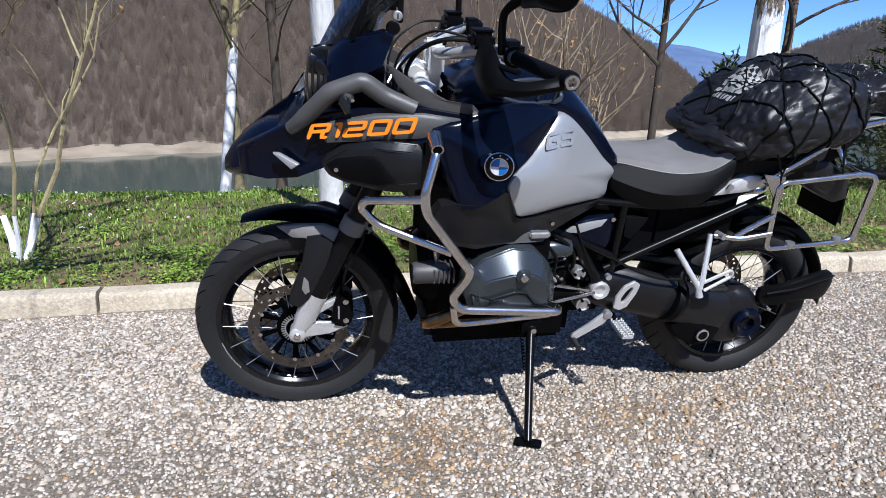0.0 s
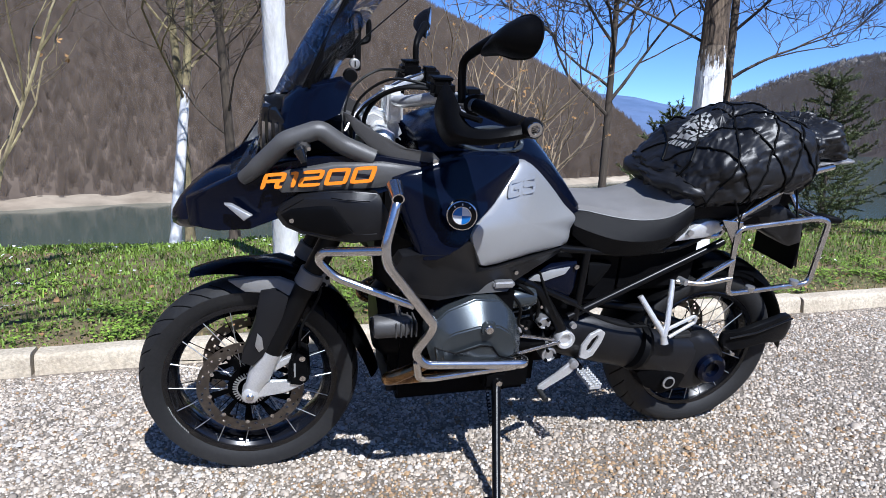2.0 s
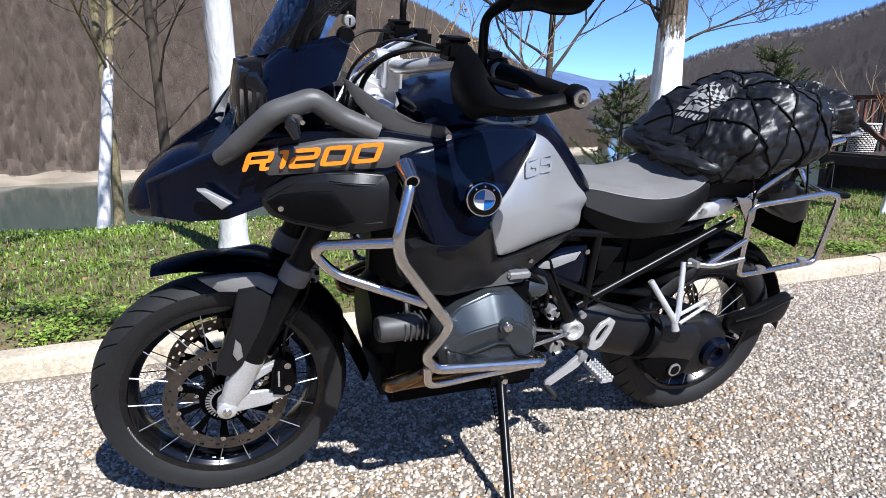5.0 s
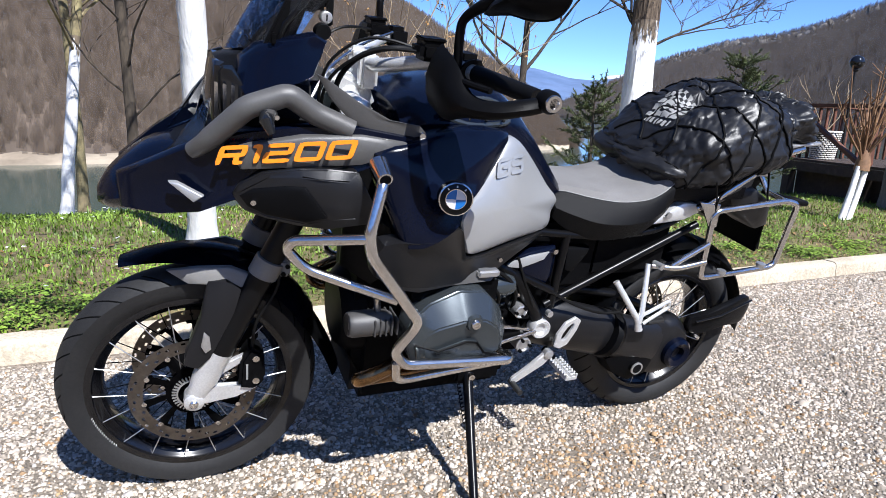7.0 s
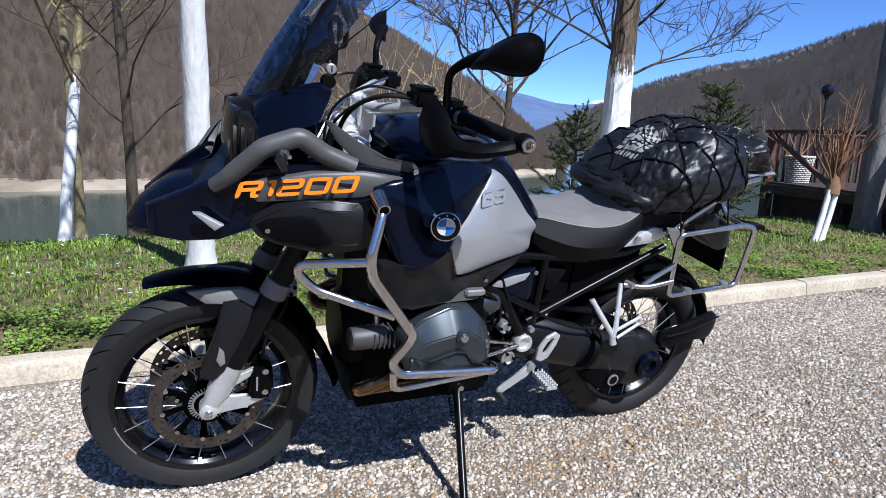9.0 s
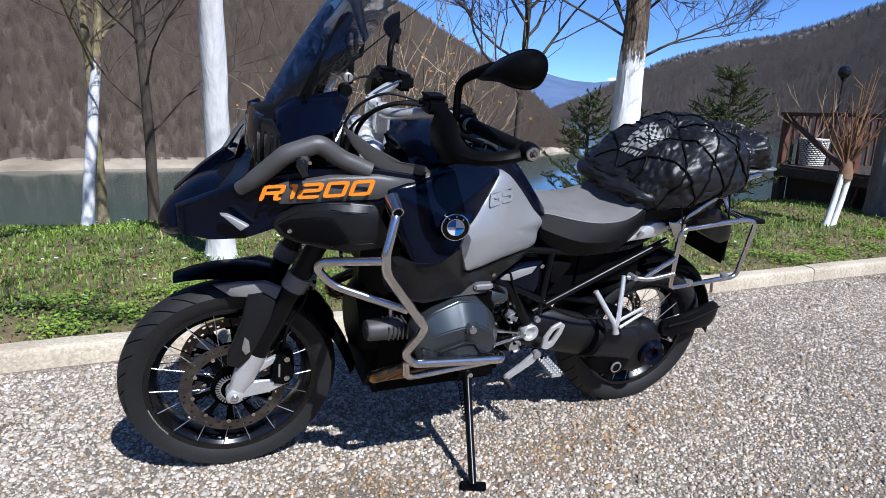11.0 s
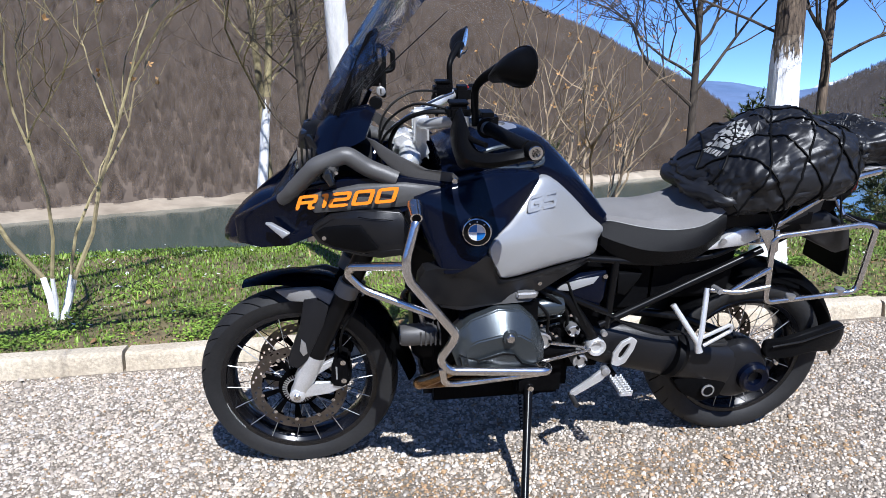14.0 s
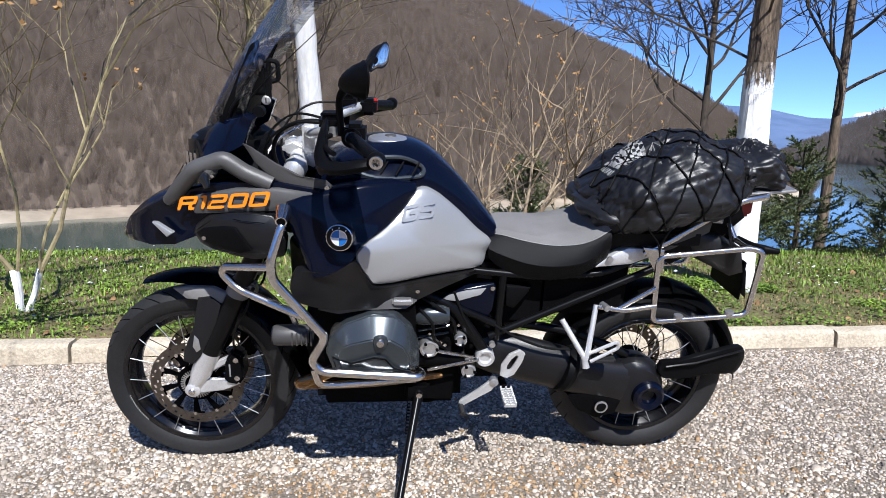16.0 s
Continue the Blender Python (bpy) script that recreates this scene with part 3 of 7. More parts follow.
# ---- trees ----
def grow(bm, rng, start, way, length, radius, level, spread, tips, sides=6, thin=0.0018, kids=3):
    """A limb with its smaller limbs; the ends of the twigs go into tips."""
    n = 5 if level > 1 else 4
    line, p, w = [Vector(start)], Vector(start), Vector(way).normalized()
    for k in range(n):
        w = (w + Vector((rng.gauss(0, 0.16), rng.gauss(0, 0.16), rng.gauss(0.05, 0.10)))).normalized()
        p = p + w * length / n
        line.append(p.copy())
    end = radius * (0.45 if level > 0 else 0.3)
    tube(line, [radius + (end - radius) * k / n for k in range(n + 1)], max(3, sides), bm)
    if level <= 0:
        tips.append(line[-1])
        return
    for k in range(kids + (1 if level > 1 else 0)):
        at = rng.uniform(0.3, 1.0) if k else 1.0
        i = min(n - 1, int(at * n))
        q = line[i].lerp(line[i + 1], at * n - i) if at < 1 else line[-1]
        out = Vector((rng.gauss(0, 1), rng.gauss(0, 1), rng.gauss(0.15, 0.5))).normalized()
        grow(bm, rng, q, w * 0.75 + out * spread, length * rng.uniform(0.5, 0.8), max(thin, radius * rng.uniform(0.42, 0.6)), level - 1, spread, tips, max(3, sides - 2), thin, kids)


def bare_tree(name, x, y, height, radius, label, seed, white=0.0, lean=(0, 0), fork=1.8, limbs=5, reach=1.3, level=3, spread=0.75, bark=None,
              buds=0, kids=3, flare=1.35, lift=0.9, group="lakeside trees", limb_r=0.5, thin=0.0018, twig=None):
    """A leafless tree: a tapered trunk, whitewashed below where white is given, limbs above the fork."""
    rng = random.Random(seed)
    z0 = ground_z(x, y) - 0.04
    tree = thing(name, pose(x, y, z0), label, "tree", group)
    line, rad = [], []
    steps = 36
    for k in range(steps + 1):
        s = k / steps
        line.append(Vector((lean[0] * s + 0.02 * math.sin(s * 5 + seed), lean[1] * s + 0.02 * math.cos(s * 4 + seed), height * s)))
        rad.append(radius * (1 - 0.55 * s) * (1 + (flare - 1) * max(0, 1 - s * height / 0.22) ** 2))
    cut = next((k for k in range(steps + 1) if height * k / steps >= white), steps)
    bark = bark or M_BARK

    def rough_tube(a, b, thin=1.0):
        bm = tube(line[a:b + 1], [r * thin for r in rad[a:b + 1]], 24)
        for v in bm.verts:
            v.co += Vector((v.co.x - lean[0] * v.co.z / height, v.co.y - lean[1] * v.co.z / height, 0)).normalized() * radius * 0.12 * noise.noise(Vector((v.co.x * 30, v.co.y * 30, v.co.z * 3 + seed)))
        return bm
    if white > 0 and cut > 0:
        part("painted_trunk", rough_tube(0, cut - 1), M_LIME, tree, "whitewashed lower trunk")
        part("paint_edge", rough_tube(cut - 1, min(steps, cut + 1)), M_WORNEDGE, tree, "whitewash wearing off in streaks")
    if cut < steps:
        part("trunk", rough_tube(cut + 1 if white else 0, steps), bark, tree)
    bm, tips = bmesh.new(), []
    for k in range(limbs):
        s = min(1.0, fork / height + (1 - fork / height) * k / max(1, limbs - 1)) if limbs > 1 else 1.0
        i = min(steps - 1, int(s * steps))
        q = line[i].lerp(line[i + 1], s * steps - i)
        a = k * 2.4 + rng.uniform(-0.5, 0.5) + seed
        out = Vector((math.cos(a), math.sin(a), lift + rng.uniform(-0.25, 0.3)))
        grow(bm, rng, q, out, reach * rng.uniform(0.75, 1.2), rad[i] * limb_r, level, spread, tips, 6, thin, kids)
    tagged(part("crown", bm, twig or bark, tree), kind="stuff")
    if buds and tips:
        bud = bmesh.new()
        for p in rng.sample(tips, min(buds, len(tips))):
            for k in range(5):
                q = p + Vector((rng.gauss(0, 0.012), rng.gauss(0, 0.012), rng.gauss(0, 0.012)))
                w = Vector((rng.gauss(0, 1), rng.gauss(0, 1), rng.gauss(0, 1))).normalized()
                u = w.orthogonal().normalized()
                bud.faces.new([bud.verts.new(q + u * a + w * b) for a, b in ((0, 0), (0.011, 0.016), (0, 0.034), (-0.011, 0.016))])
        tagged(part("seed_cluster", bud, M_BUD, tree, "dry orange-brown seed clusters", smooth=False), kind="stuff")
    return tree


bare_tree("yard_tree", -2.8, -0.1, 4.4, 0.12, "leafless tree at the yard edge shading the grass with its branches", 41, fork=1.9, limbs=10, reach=2.2, level=3, lift=0.4, limb_r=0.60)
bare_tree("slim_tree", -1.50, 4.78, 3.3, 0.054, "slim leafless lakeside tree with a whitewashed trunk", 11, white=1.38, lean=(0.29, 0.1), fork=1.42, limbs=9, reach=1.15, level=4, limb_r=0.36, thin=0.0022, bark=M_LICHEN)
bare_tree("forked_tree", -1.385, 5.0, 3.4, 0.05, "rough brown leafless tree close behind a whitewashed one", 12, lean=(-0.12, 0), fork=1.7, limbs=6, reach=1.0, level=3, bark=M_LICHEN, limb_r=0.36)
bare_tree("bark_tree", -0.97, 4.45, 3.3, 0.050, "slender brown-barked leafless tree at the bank", 13, lean=(-0.06, 0.05), fork=0.8, limbs=14, reach=0.85, level=3, limb_r=0.26, bark=M_DARKBARK)
bare_tree("white_trunk_tree", -0.605, 2.68, 3.6, 0.088, "stout tree with a bright whitewashed trunk in the grass", 14, white=1.96, flare=1.5, lean=(-0.05, -1.05), fork=2.0, limbs=6, reach=1.3, level=3)
bare_tree("stout_tree", 2.38, 2.3, 3.9, 0.120, "stout rough-barked tree with a whitewashed foot", 15, white=1.48, lean=(0.2, 0.0), fork=1.62, limbs=9, reach=1.3, level=4, lift=0.55, limb_r=0.11, thin=0.0026, twig=M_DARKBARK, kids=3)
bare_tree("dark_tree", 6.0, 9.9, 8.4, 0.105, "dark slender tree with orange seed clusters above the water", 16, lean=(0.3, 0.2), fork=5.3, limbs=12, reach=2.2, level=4, bark=M_DARKBARK, buds=420, lift=0.95, limb_r=0.55, thin=0.0100, kids=3)
bare_tree("grey_tree", 8.3, 9.35, 9.0, 0.125, "grey leafless tree behind a small spruce", 17, lean=(0.4, 0.2), fork=5.2, limbs=9, reach=2.1, level=4, lift=0.8, limb_r=0.48, thin=0.0085, twig=M_DARKBARK, kids=3)


def shrub(name, x, y, label, seed, stems, height, white=0.0, bark=None, spread=0.4, radius=0.016, buds=0, level=2):
    """Several stems from one foot, whitewashed below where white is given."""
    rng = random.Random(seed)
    ob = thing(name, pose(x, y, ground_z(x, y) - 0.03), label, "shrub", "bare shrubs")
    tips = []
    for k in range(stems):
        bm = bmesh.new()
        a = k * 2.4 + rng.uniform(-0.4, 0.4)
        out = Vector((math.cos(a) * spread, math.sin(a) * spread * 0.7, 1)).normalized()
        foot = Vector((math.cos(a) * 0.03, math.sin(a) * 0.03, 0))
        r = radius * rng.uniform(0.7, 1.25)
        q = foot
        if white:
            q = foot + out * white * rng.uniform(0.85, 1.15)
            part("painted_stem", tube([foot, foot.lerp(q, 0.5) + Vector((0.008, 0, 0)), q], [r * 1.5, r * 1.2, r], 8), M_LIME, ob, "whitewashed stem foot")
        grow(bm, rng, q, out, (height - white) * rng.uniform(0.5, 0.75), r, level, 0.5, tips, 6, kids=3)
        part("stem", bm, bark or M_TWIG, ob)
    if buds:
        bud = bmesh.new()
        for p in rng.sample(tips, min(buds, len(tips))):
            for k in range(4):
                w = Vector((rng.gauss(0, 1), rng.gauss(0, 1), rng.gauss(0, 1))).normalized()
                u = w.orthogonal().normalized()
                bud.faces.new([bud.verts.new(p + u * a + w * b) for a, b in ((0, 0), (0.013, 0.018), (0, 0.036), (-0.013, 0.018))])
        tagged(part("seed_cluster", bud, M_BUD, ob, "dry orange-brown seed clusters", smooth=False), kind="stuff")
    return ob


shrub("young_tree", -2.31, 1.95, "young leafless tree with several whitewashed stems", 21, 4, 2.5, white=0.27, bark=M_LICHEN, spread=0.42, radius=0.0135, buds=40, level=3)


def pruned_tree(x, y):
    """A cut-back young tree: two whitewashed stems, a knob and many straight shoots."""
    rng = random.Random(22)
    ob = thing("pruned_tree", pose(x, y, ground_z(x, y) - 0.03), "cut-back young tree with two whitewashed stems and straight shoots", "tree")
    for dx, top in ((-0.05, (0.09, 0.0, 0.54)), (0.05, (0.17, -0.02, 0.52))):
        foot = Vector((dx, 0, 0))
        part("white_stem", tube([foot, foot.lerp(Vector(top), 0.5) + Vector((0.01, 0, 0)), top], [0.034, 0.029, 0.027], 10), M_LIME, ob, "whitewashed stem")
    part("knob", tube([(0.13, 0.0, 0.50), (0.14, 0.0, 0.58), (0.15, 0.0, 0.70)], [0.07, 0.065, 0.03], 10), M_SHOOT, ob, "brown pruned knob")
    for k in range(30):
        a = rng.uniform(0, 6.28)
        tilt = rng.uniform(0.1, 1.0)
        way = Vector((math.cos(a) * tilt, math.sin(a) * tilt * 0.7, 1)).normalized()
        p = Vector((0.14, 0.01, rng.uniform(0.52, 0.70)))
        long = rng.uniform(0.35, 0.95) * (1.15 - 0.4 * tilt)
        m = p + way * long * 0.5 + Vector((rng.gauss(0, 0.03), rng.gauss(0, 0.03), 0.02))
        e = p + way * long + Vector((0, 0, 0.12 * tilt))
        bm = tube([p, m, e], [0.012, 0.009, 0.004], 6)
        for j in range(rng.randint(0, 2)):
            s = m.lerp(e, rng.random())
            tube([s, s + Vector((rng.gauss(0, 0.08), rng.gauss(0, 0.08), rng.uniform(0.05, 0.2)))], [0.006, 0.003], 5, bm)
        part("shoot", bm, M_SHOOT, ob)


pruned_tree(5.25, 2.40)
shrub("bare_shrub", 1.12, 4.3, "bare shrub of upright pale twigs at the bank", 23, 7, 1.8, spread=0.6, radius=0.018, buds=46)
shrub("bare_shrub", 1.95, 4.6, "bare shrub of upright pale twigs at the bank", 24, 7, 1.85, spread=0.55, radius=0.018, buds=46)
shrub("bare_shrub", 0.55, 4.9, "thin bare shrub with a few seed clusters", 25, 5, 1.6, spread=0.5, radius=0.012, buds=8)


def spruce(x, y, height, width, label, seed):
    """A young spruce: a trunk, whorls of drooping limbs, many needle sprays."""
    rng = random.Random(seed)
    z0 = ground_z(x, y)
    ob = thing("spruce", pose(x, y, z0), label, "spruce tree", "young spruces")
    part("trunk", tube([(0, 0, -0.05), (0.01, 0, height * 0.5), (0, 0, height)], [0.035, 0.02, 0.004], 8), M_DARKBARK, ob)
    verts, faces = [], []
    limbs = bmesh.new()
    for level in range(int(height / 0.075)):
        z = 0.06 + level * 0.075 + rng.uniform(-0.03, 0.03)
        if z > height * 0.96:
            break
        reach = width * (1 - z / height) ** 0.75 + 0.06
        for k in range(8):
            a = rng.uniform(0, 6.28)
            r = reach * rng.uniform(0.35, 1.1)
            rise = rng.uniform(0.05, 0.55) + 0.35 * z / height
            root, tip = Vector((0, 0, z)), Vector((math.cos(a) * r, math.sin(a) * r, z + r * rise))
            mid = root.lerp(tip, 0.5) - Vector((0, 0, 0.12 * r))
            tube([root, mid, tip], [0.006, 0.004, 0.002], 3, limbs)
            ends = [(root, mid, tip)]
            for j in range(int(2 + r * 9)):
                f = rng.uniform(0.35, 0.95)
                p = root.lerp(mid, f * 2) if f < 0.5 else mid.lerp(tip, f * 2 - 1)
                w = ((tip - root).normalized() + Vector((rng.gauss(0, 0.7), rng.gauss(0, 0.7), rng.gauss(0.1, 0.3)))).normalized() * rng.uniform(0.05, 0.13)
                tube([p, p + w], [0.003, 0.0015], 3, limbs)
                ends.append((p, p + w * 0.5, p + w))
            for p0, p1, p2 in ends:
                for j in range(int(14 + (p2 - p0).length * 260)):
                    f = rng.uniform(0.08, 1.0)
                    p = p0.lerp(p1, f * 2) if f < 0.5 else p1.lerp(p2, f * 2 - 1)
                    w = ((p2 - p0).normalized() * 0.8 + Vector((rng.gauss(0, 0.6), rng.gauss(0, 0.6), rng.gauss(0.1, 0.6)))).normalized()
                    u = w.cross(Vector((rng.gauss(0, 1), rng.gauss(0, 1), rng.gauss(0, 1)))).normalized() * 0.0042
                    q = p + w * rng.uniform(0.020, 0.038)
                    i = len(verts)
                    verts += [p - u, p + u, q]
                    faces.append((i, i + 1, i + 2))
    tagged(part("bough", limbs, M_DARKBARK, ob), kind="stuff")
    soup("needles", [tuple(v) for v in verts], faces, M_NEEDLE, kind="stuff", parent=ob)
    return ob


spruce(4.3, 4.35, 1.18, 0.60, "young green spruce on the lake bank", 31)
spruce(3.3, 3.9, 1.24, 0.58, "young green spruce behind a stout tree", 35)
spruce(5.0, 3.6, 1.58, 0.74, "young green spruce beside the deck", 32)
spruce(6.9, 6.2, 1.3, 0.5, "small spruce farther along the bank", 33)
spruce(1.45, 4.75, 1.0, 0.5, "small dark spruce among bare shrubs", 34)

# ---- the motorcycle: x to its tail, y to its right-hand side, z up, leaning on its stand ----
BIKE = pose(0, 0.205, -0.008, 12, 0, -1.6)
bike = thing("motorcycle", BIKE, "dark navy adventure motorcycle with grey tank panel on its stand", "motorcycle")
HEAD = Vector((-0.45, 0, 1.10))
STEER = Matrix.Translation(HEAD) @ Matrix.Rotation(radians(-2.5), 4, Vector((0.42, 0, 0.91))) @ Matrix.Translation(-HEAD)


def settle(bm):
    """The machine sinks a little on its springs under the luggage: the higher, the more."""
    for v in bm.verts:
        v.co.z -= 0.03 * max(0.0, v.co.z - 0.45)
    return bm


def on_bike(name, bm, material, parent=None, label="", steer=False, both=False, smooth=True):
    """A part of the motorcycle; steer: turned with the handlebar; both: a second one on the other side."""
    out = []
    twin = bm.copy() if both else None
    for own, flip in ((bm, False), (twin, True)):
        if own is None:
            continue
        if flip:
            bmesh.ops.transform(own, matrix=Matrix.Diagonal((1, -1, 1, 1)), verts=own.verts)
        if steer:
            bmesh.ops.transform(own, matrix=STEER, verts=own.verts)
        if name not in ("tyre", "rim", "spoke"):
            settle(own)
        out.append(part(name, own, material, bike if parent is None else parent, label, smooth))
    return out[0]


# -- wheels --
def wheel(name, x, r, width, rim_r, spokes, steer, label):
    """A spoked wheel: a hub with its tyre, rim and spokes."""
    c = (x, 0, r)
    hub = turned([(0.0, -0.07), (0.022, -0.07), (0.022, -0.062), (0.06, -0.056), (0.06, -0.046), (0.034, -0.04), (0.034, 0.04), (0.06, 0.046), (0.06, 0.056), (0.022, 0.062), (0.022, 0.07), (0, 0.07)], "y", c, 24)
    hub_ob = on_bike(name, hub, M_DARK, None, label, steer)
    w = width / 2
    edge = r - (0.007 if steer else 0.003)
    prof = [(rim_r + 0.004, -w * 0.72), (rim_r + 0.012, -w * 0.84), (rim_r + 0.035, -w * 0.97), (rim_r + 0.055, -w), (edge - 0.030, -w * 0.93), (edge - 0.019, -w * 0.80), (edge - 0.0105, -w * 0.62), (edge - 0.0048, -w * 0.42), (edge - 0.0012, -w * 0.21), (edge, 0)]
    prof += [(a, -b) for a, b in prof[-2::-1]]
    bm, n, rows, deep = bmesh.new(), 640, [], set()
    for i in range(n):
        a = 2 * math.pi * i / n
        row = []
        for k, (rad, d) in enumerate(prof):
            lane = abs(k - 9)
            cut = lane in (2, 3, 4) and i % 20 == (0 if k < 9 else 10)
            rr = rad - (0.005 if cut else 0)
            a = 2 * math.pi * (i - 5.5 * min(lane, 6)) / n
            row.append(bm.verts.new((x + rr * math.cos(a), d, r + rr * math.sin(a))))
            if cut:
                deep.add(row[-1])
        rows.append(row)
    for a, b in zip(rows, rows[1:] + rows[:1]):
        for k in range(len(prof) - 1):
            f = bm.faces.new((a[k], b[k], b[k + 1], a[k + 1]))
            f.material_index = 1 if {a[k], b[k], b[k + 1], a[k + 1]} & deep else 0
    tyre = on_bike("tyre", bm, M_RUBBER, hub_ob, "worn black road tyre", steer)
    tyre.data.materials.append(M_GROOVE)
    q = rim_r
    rim = turned([(q + 0.012, -w * 0.78), (q + 0.006, -w * 0.82), (q - 0.006, -w * 0.78), (q - 0.010, -w * 0.66), (q - 0.024, -w * 0.52), (q - 0.030, -w * 0.3), (q - 0.030, w * 0.3), (q - 0.024, w * 0.52), (q - 0.010, w * 0.66), (q - 0.006, w * 0.78), (q + 0.006, w * 0.82), (q + 0.012, w * 0.78), (q - 0.004, w * 0.6), (q - 0.016, 0), (q - 0.004, -w * 0.6)], "y", c, 72, closed=True)
    on_bike("rim", rim, M_RIM, hub_ob, "black spoked rim", steer)
    for k in range(spokes):
        side = 1 if k % 2 else -1
        a = 2 * math.pi * (k + 0.25) / spokes
        b = a + (0.30 if (k // 2) % 2 else -0.30)
        p = (x + 0.056 * math.cos(b), side * 0.05, r + 0.056 * math.sin(b))
        e = (x + (q - 0.008) * math.cos(a), side * w * 0.70, r + (q - 0.008) * math.sin(a))
        on_bike("spoke", bar(p, e, 0.0014, 6), M_DARK if k % 2 else M_ALU, hub_ob, "", steer)
    return hub_ob


def disc_plate(x, z, y, r0, r1, thick, holes=True, segs=90):
    bm = bmesh.new()
    rads = [r0, r0 + (r1 - r0) * 0.2, r0 + (r1 - r0) * 0.36, r0 + (r1 - r0) * 0.52, r0 + (r1 - r0) * 0.68, r0 + (r1 - r0) * 0.84, r1]
    grid = [[bm.verts.new((x + r * math.cos(2 * math.pi * i / segs), y, z + r * math.sin(2 * math.pi * i / segs))) for r in rads] for i in range(segs)]
    for i in range(segs):
        for k in range(6):
            if holes and ((i % 6 == 0 and k == 4) or (i % 6 == 2 and k == 1) or (i % 6 == 4 and k == 3)):
                continue
            j = (i + 1) % segs
            bm.faces.new((grid[i][k], grid[j][k], grid[j][k + 1], grid[i][k + 1]))
    bmesh.ops.solidify(bm, geom=list(bm.faces), thickness=thick)
    return bm


FX, FR = -0.815, 0.327
front_wheel = wheel("front_wheel", FX, FR, 0.122, 0.242, 36, True, "black wire-spoked front wheel")
for s in (-1, 1):
    disc = on_bike("brake_disc", disc_plate(FX, FR, s * 0.078, 0.118, 0.1525, 0.0045), M_DISC, front_wheel, "drilled brownish steel brake disc", True)
    star, fine = bmesh.new(), [0.036, 0.055, 0.066, 0.100, 0.112, 0.122]
    web = [[star.verts.new((FX + r * math.cos(2 * math.pi * (i + 1.2 * (r - 0.036) / 0.086) / 60), s * 0.076, FR + r * math.sin(2 * math.pi * (i + 1.2 * (r - 0.036) / 0.086) / 60))) for r in fine] for i in range(60)]
    for i in range(60):
        for k in range(5):
            if (k in (2, 3) and i % 6 > 1) or (k == 4 and i % 6 > 2):
                continue
            star.faces.new((web[i][k], web[(i + 1) % 60][k], web[(i + 1) % 60][k + 1], web[i][k + 1]))
    bmesh.ops.solidify(star, geom=list(star.faces), thickness=0.005)
    on_bike("disc_carrier", star, M_DARK, front_wheel, "", True)
    for k in range(10):
        a = 2 * math.pi * (k + 0.3) / 10
        on_bike("disc_rivet", turned([(0, -0.004), (0.0065, -0.004), (0.0065, 0.004), (0, 0.004)], "y", (FX + 0.118 * math.cos(a), s * 0.079, FR + 0.118 * math.sin(a)), 10), M_STEEL, front_wheel, "", True)
for k in range(36):
    a = 2 * math.pi * k / 36
    on_bike("sensor_tooth", bar((FX + 0.040 * math.cos(a), -0.085, FR + 0.040 * math.sin(a)), (FX + 0.052 * math.cos(a), -0.085, FR + 0.052 * math.sin(a)), 0.0022, 4), M_ALU, front_wheel, "", True)
on_bike("sensor_ring", turned([(0.037, -0.0875), (0.041, -0.0875), (0.041, -0.0845), (0.037, -0.0845)], "y", (FX, 0, FR), 36, closed=True), M_ALU, front_wheel, "", True)

# rim lettering too small to read
for k in range(15):
    a = radians(196 + k * 1.7)
    on_bike("rim_mark", bar((FX + 0.247 * math.cos(a), -0.0508, FR + 0.247 * math.sin(a)), (FX + 0.2505 * math.cos(a + 0.014), -0.0508, FR + 0.2505 * math.sin(a + 0.014)), 0.0013, 4), M_WHITEPRINT, front_wheel, "", True)

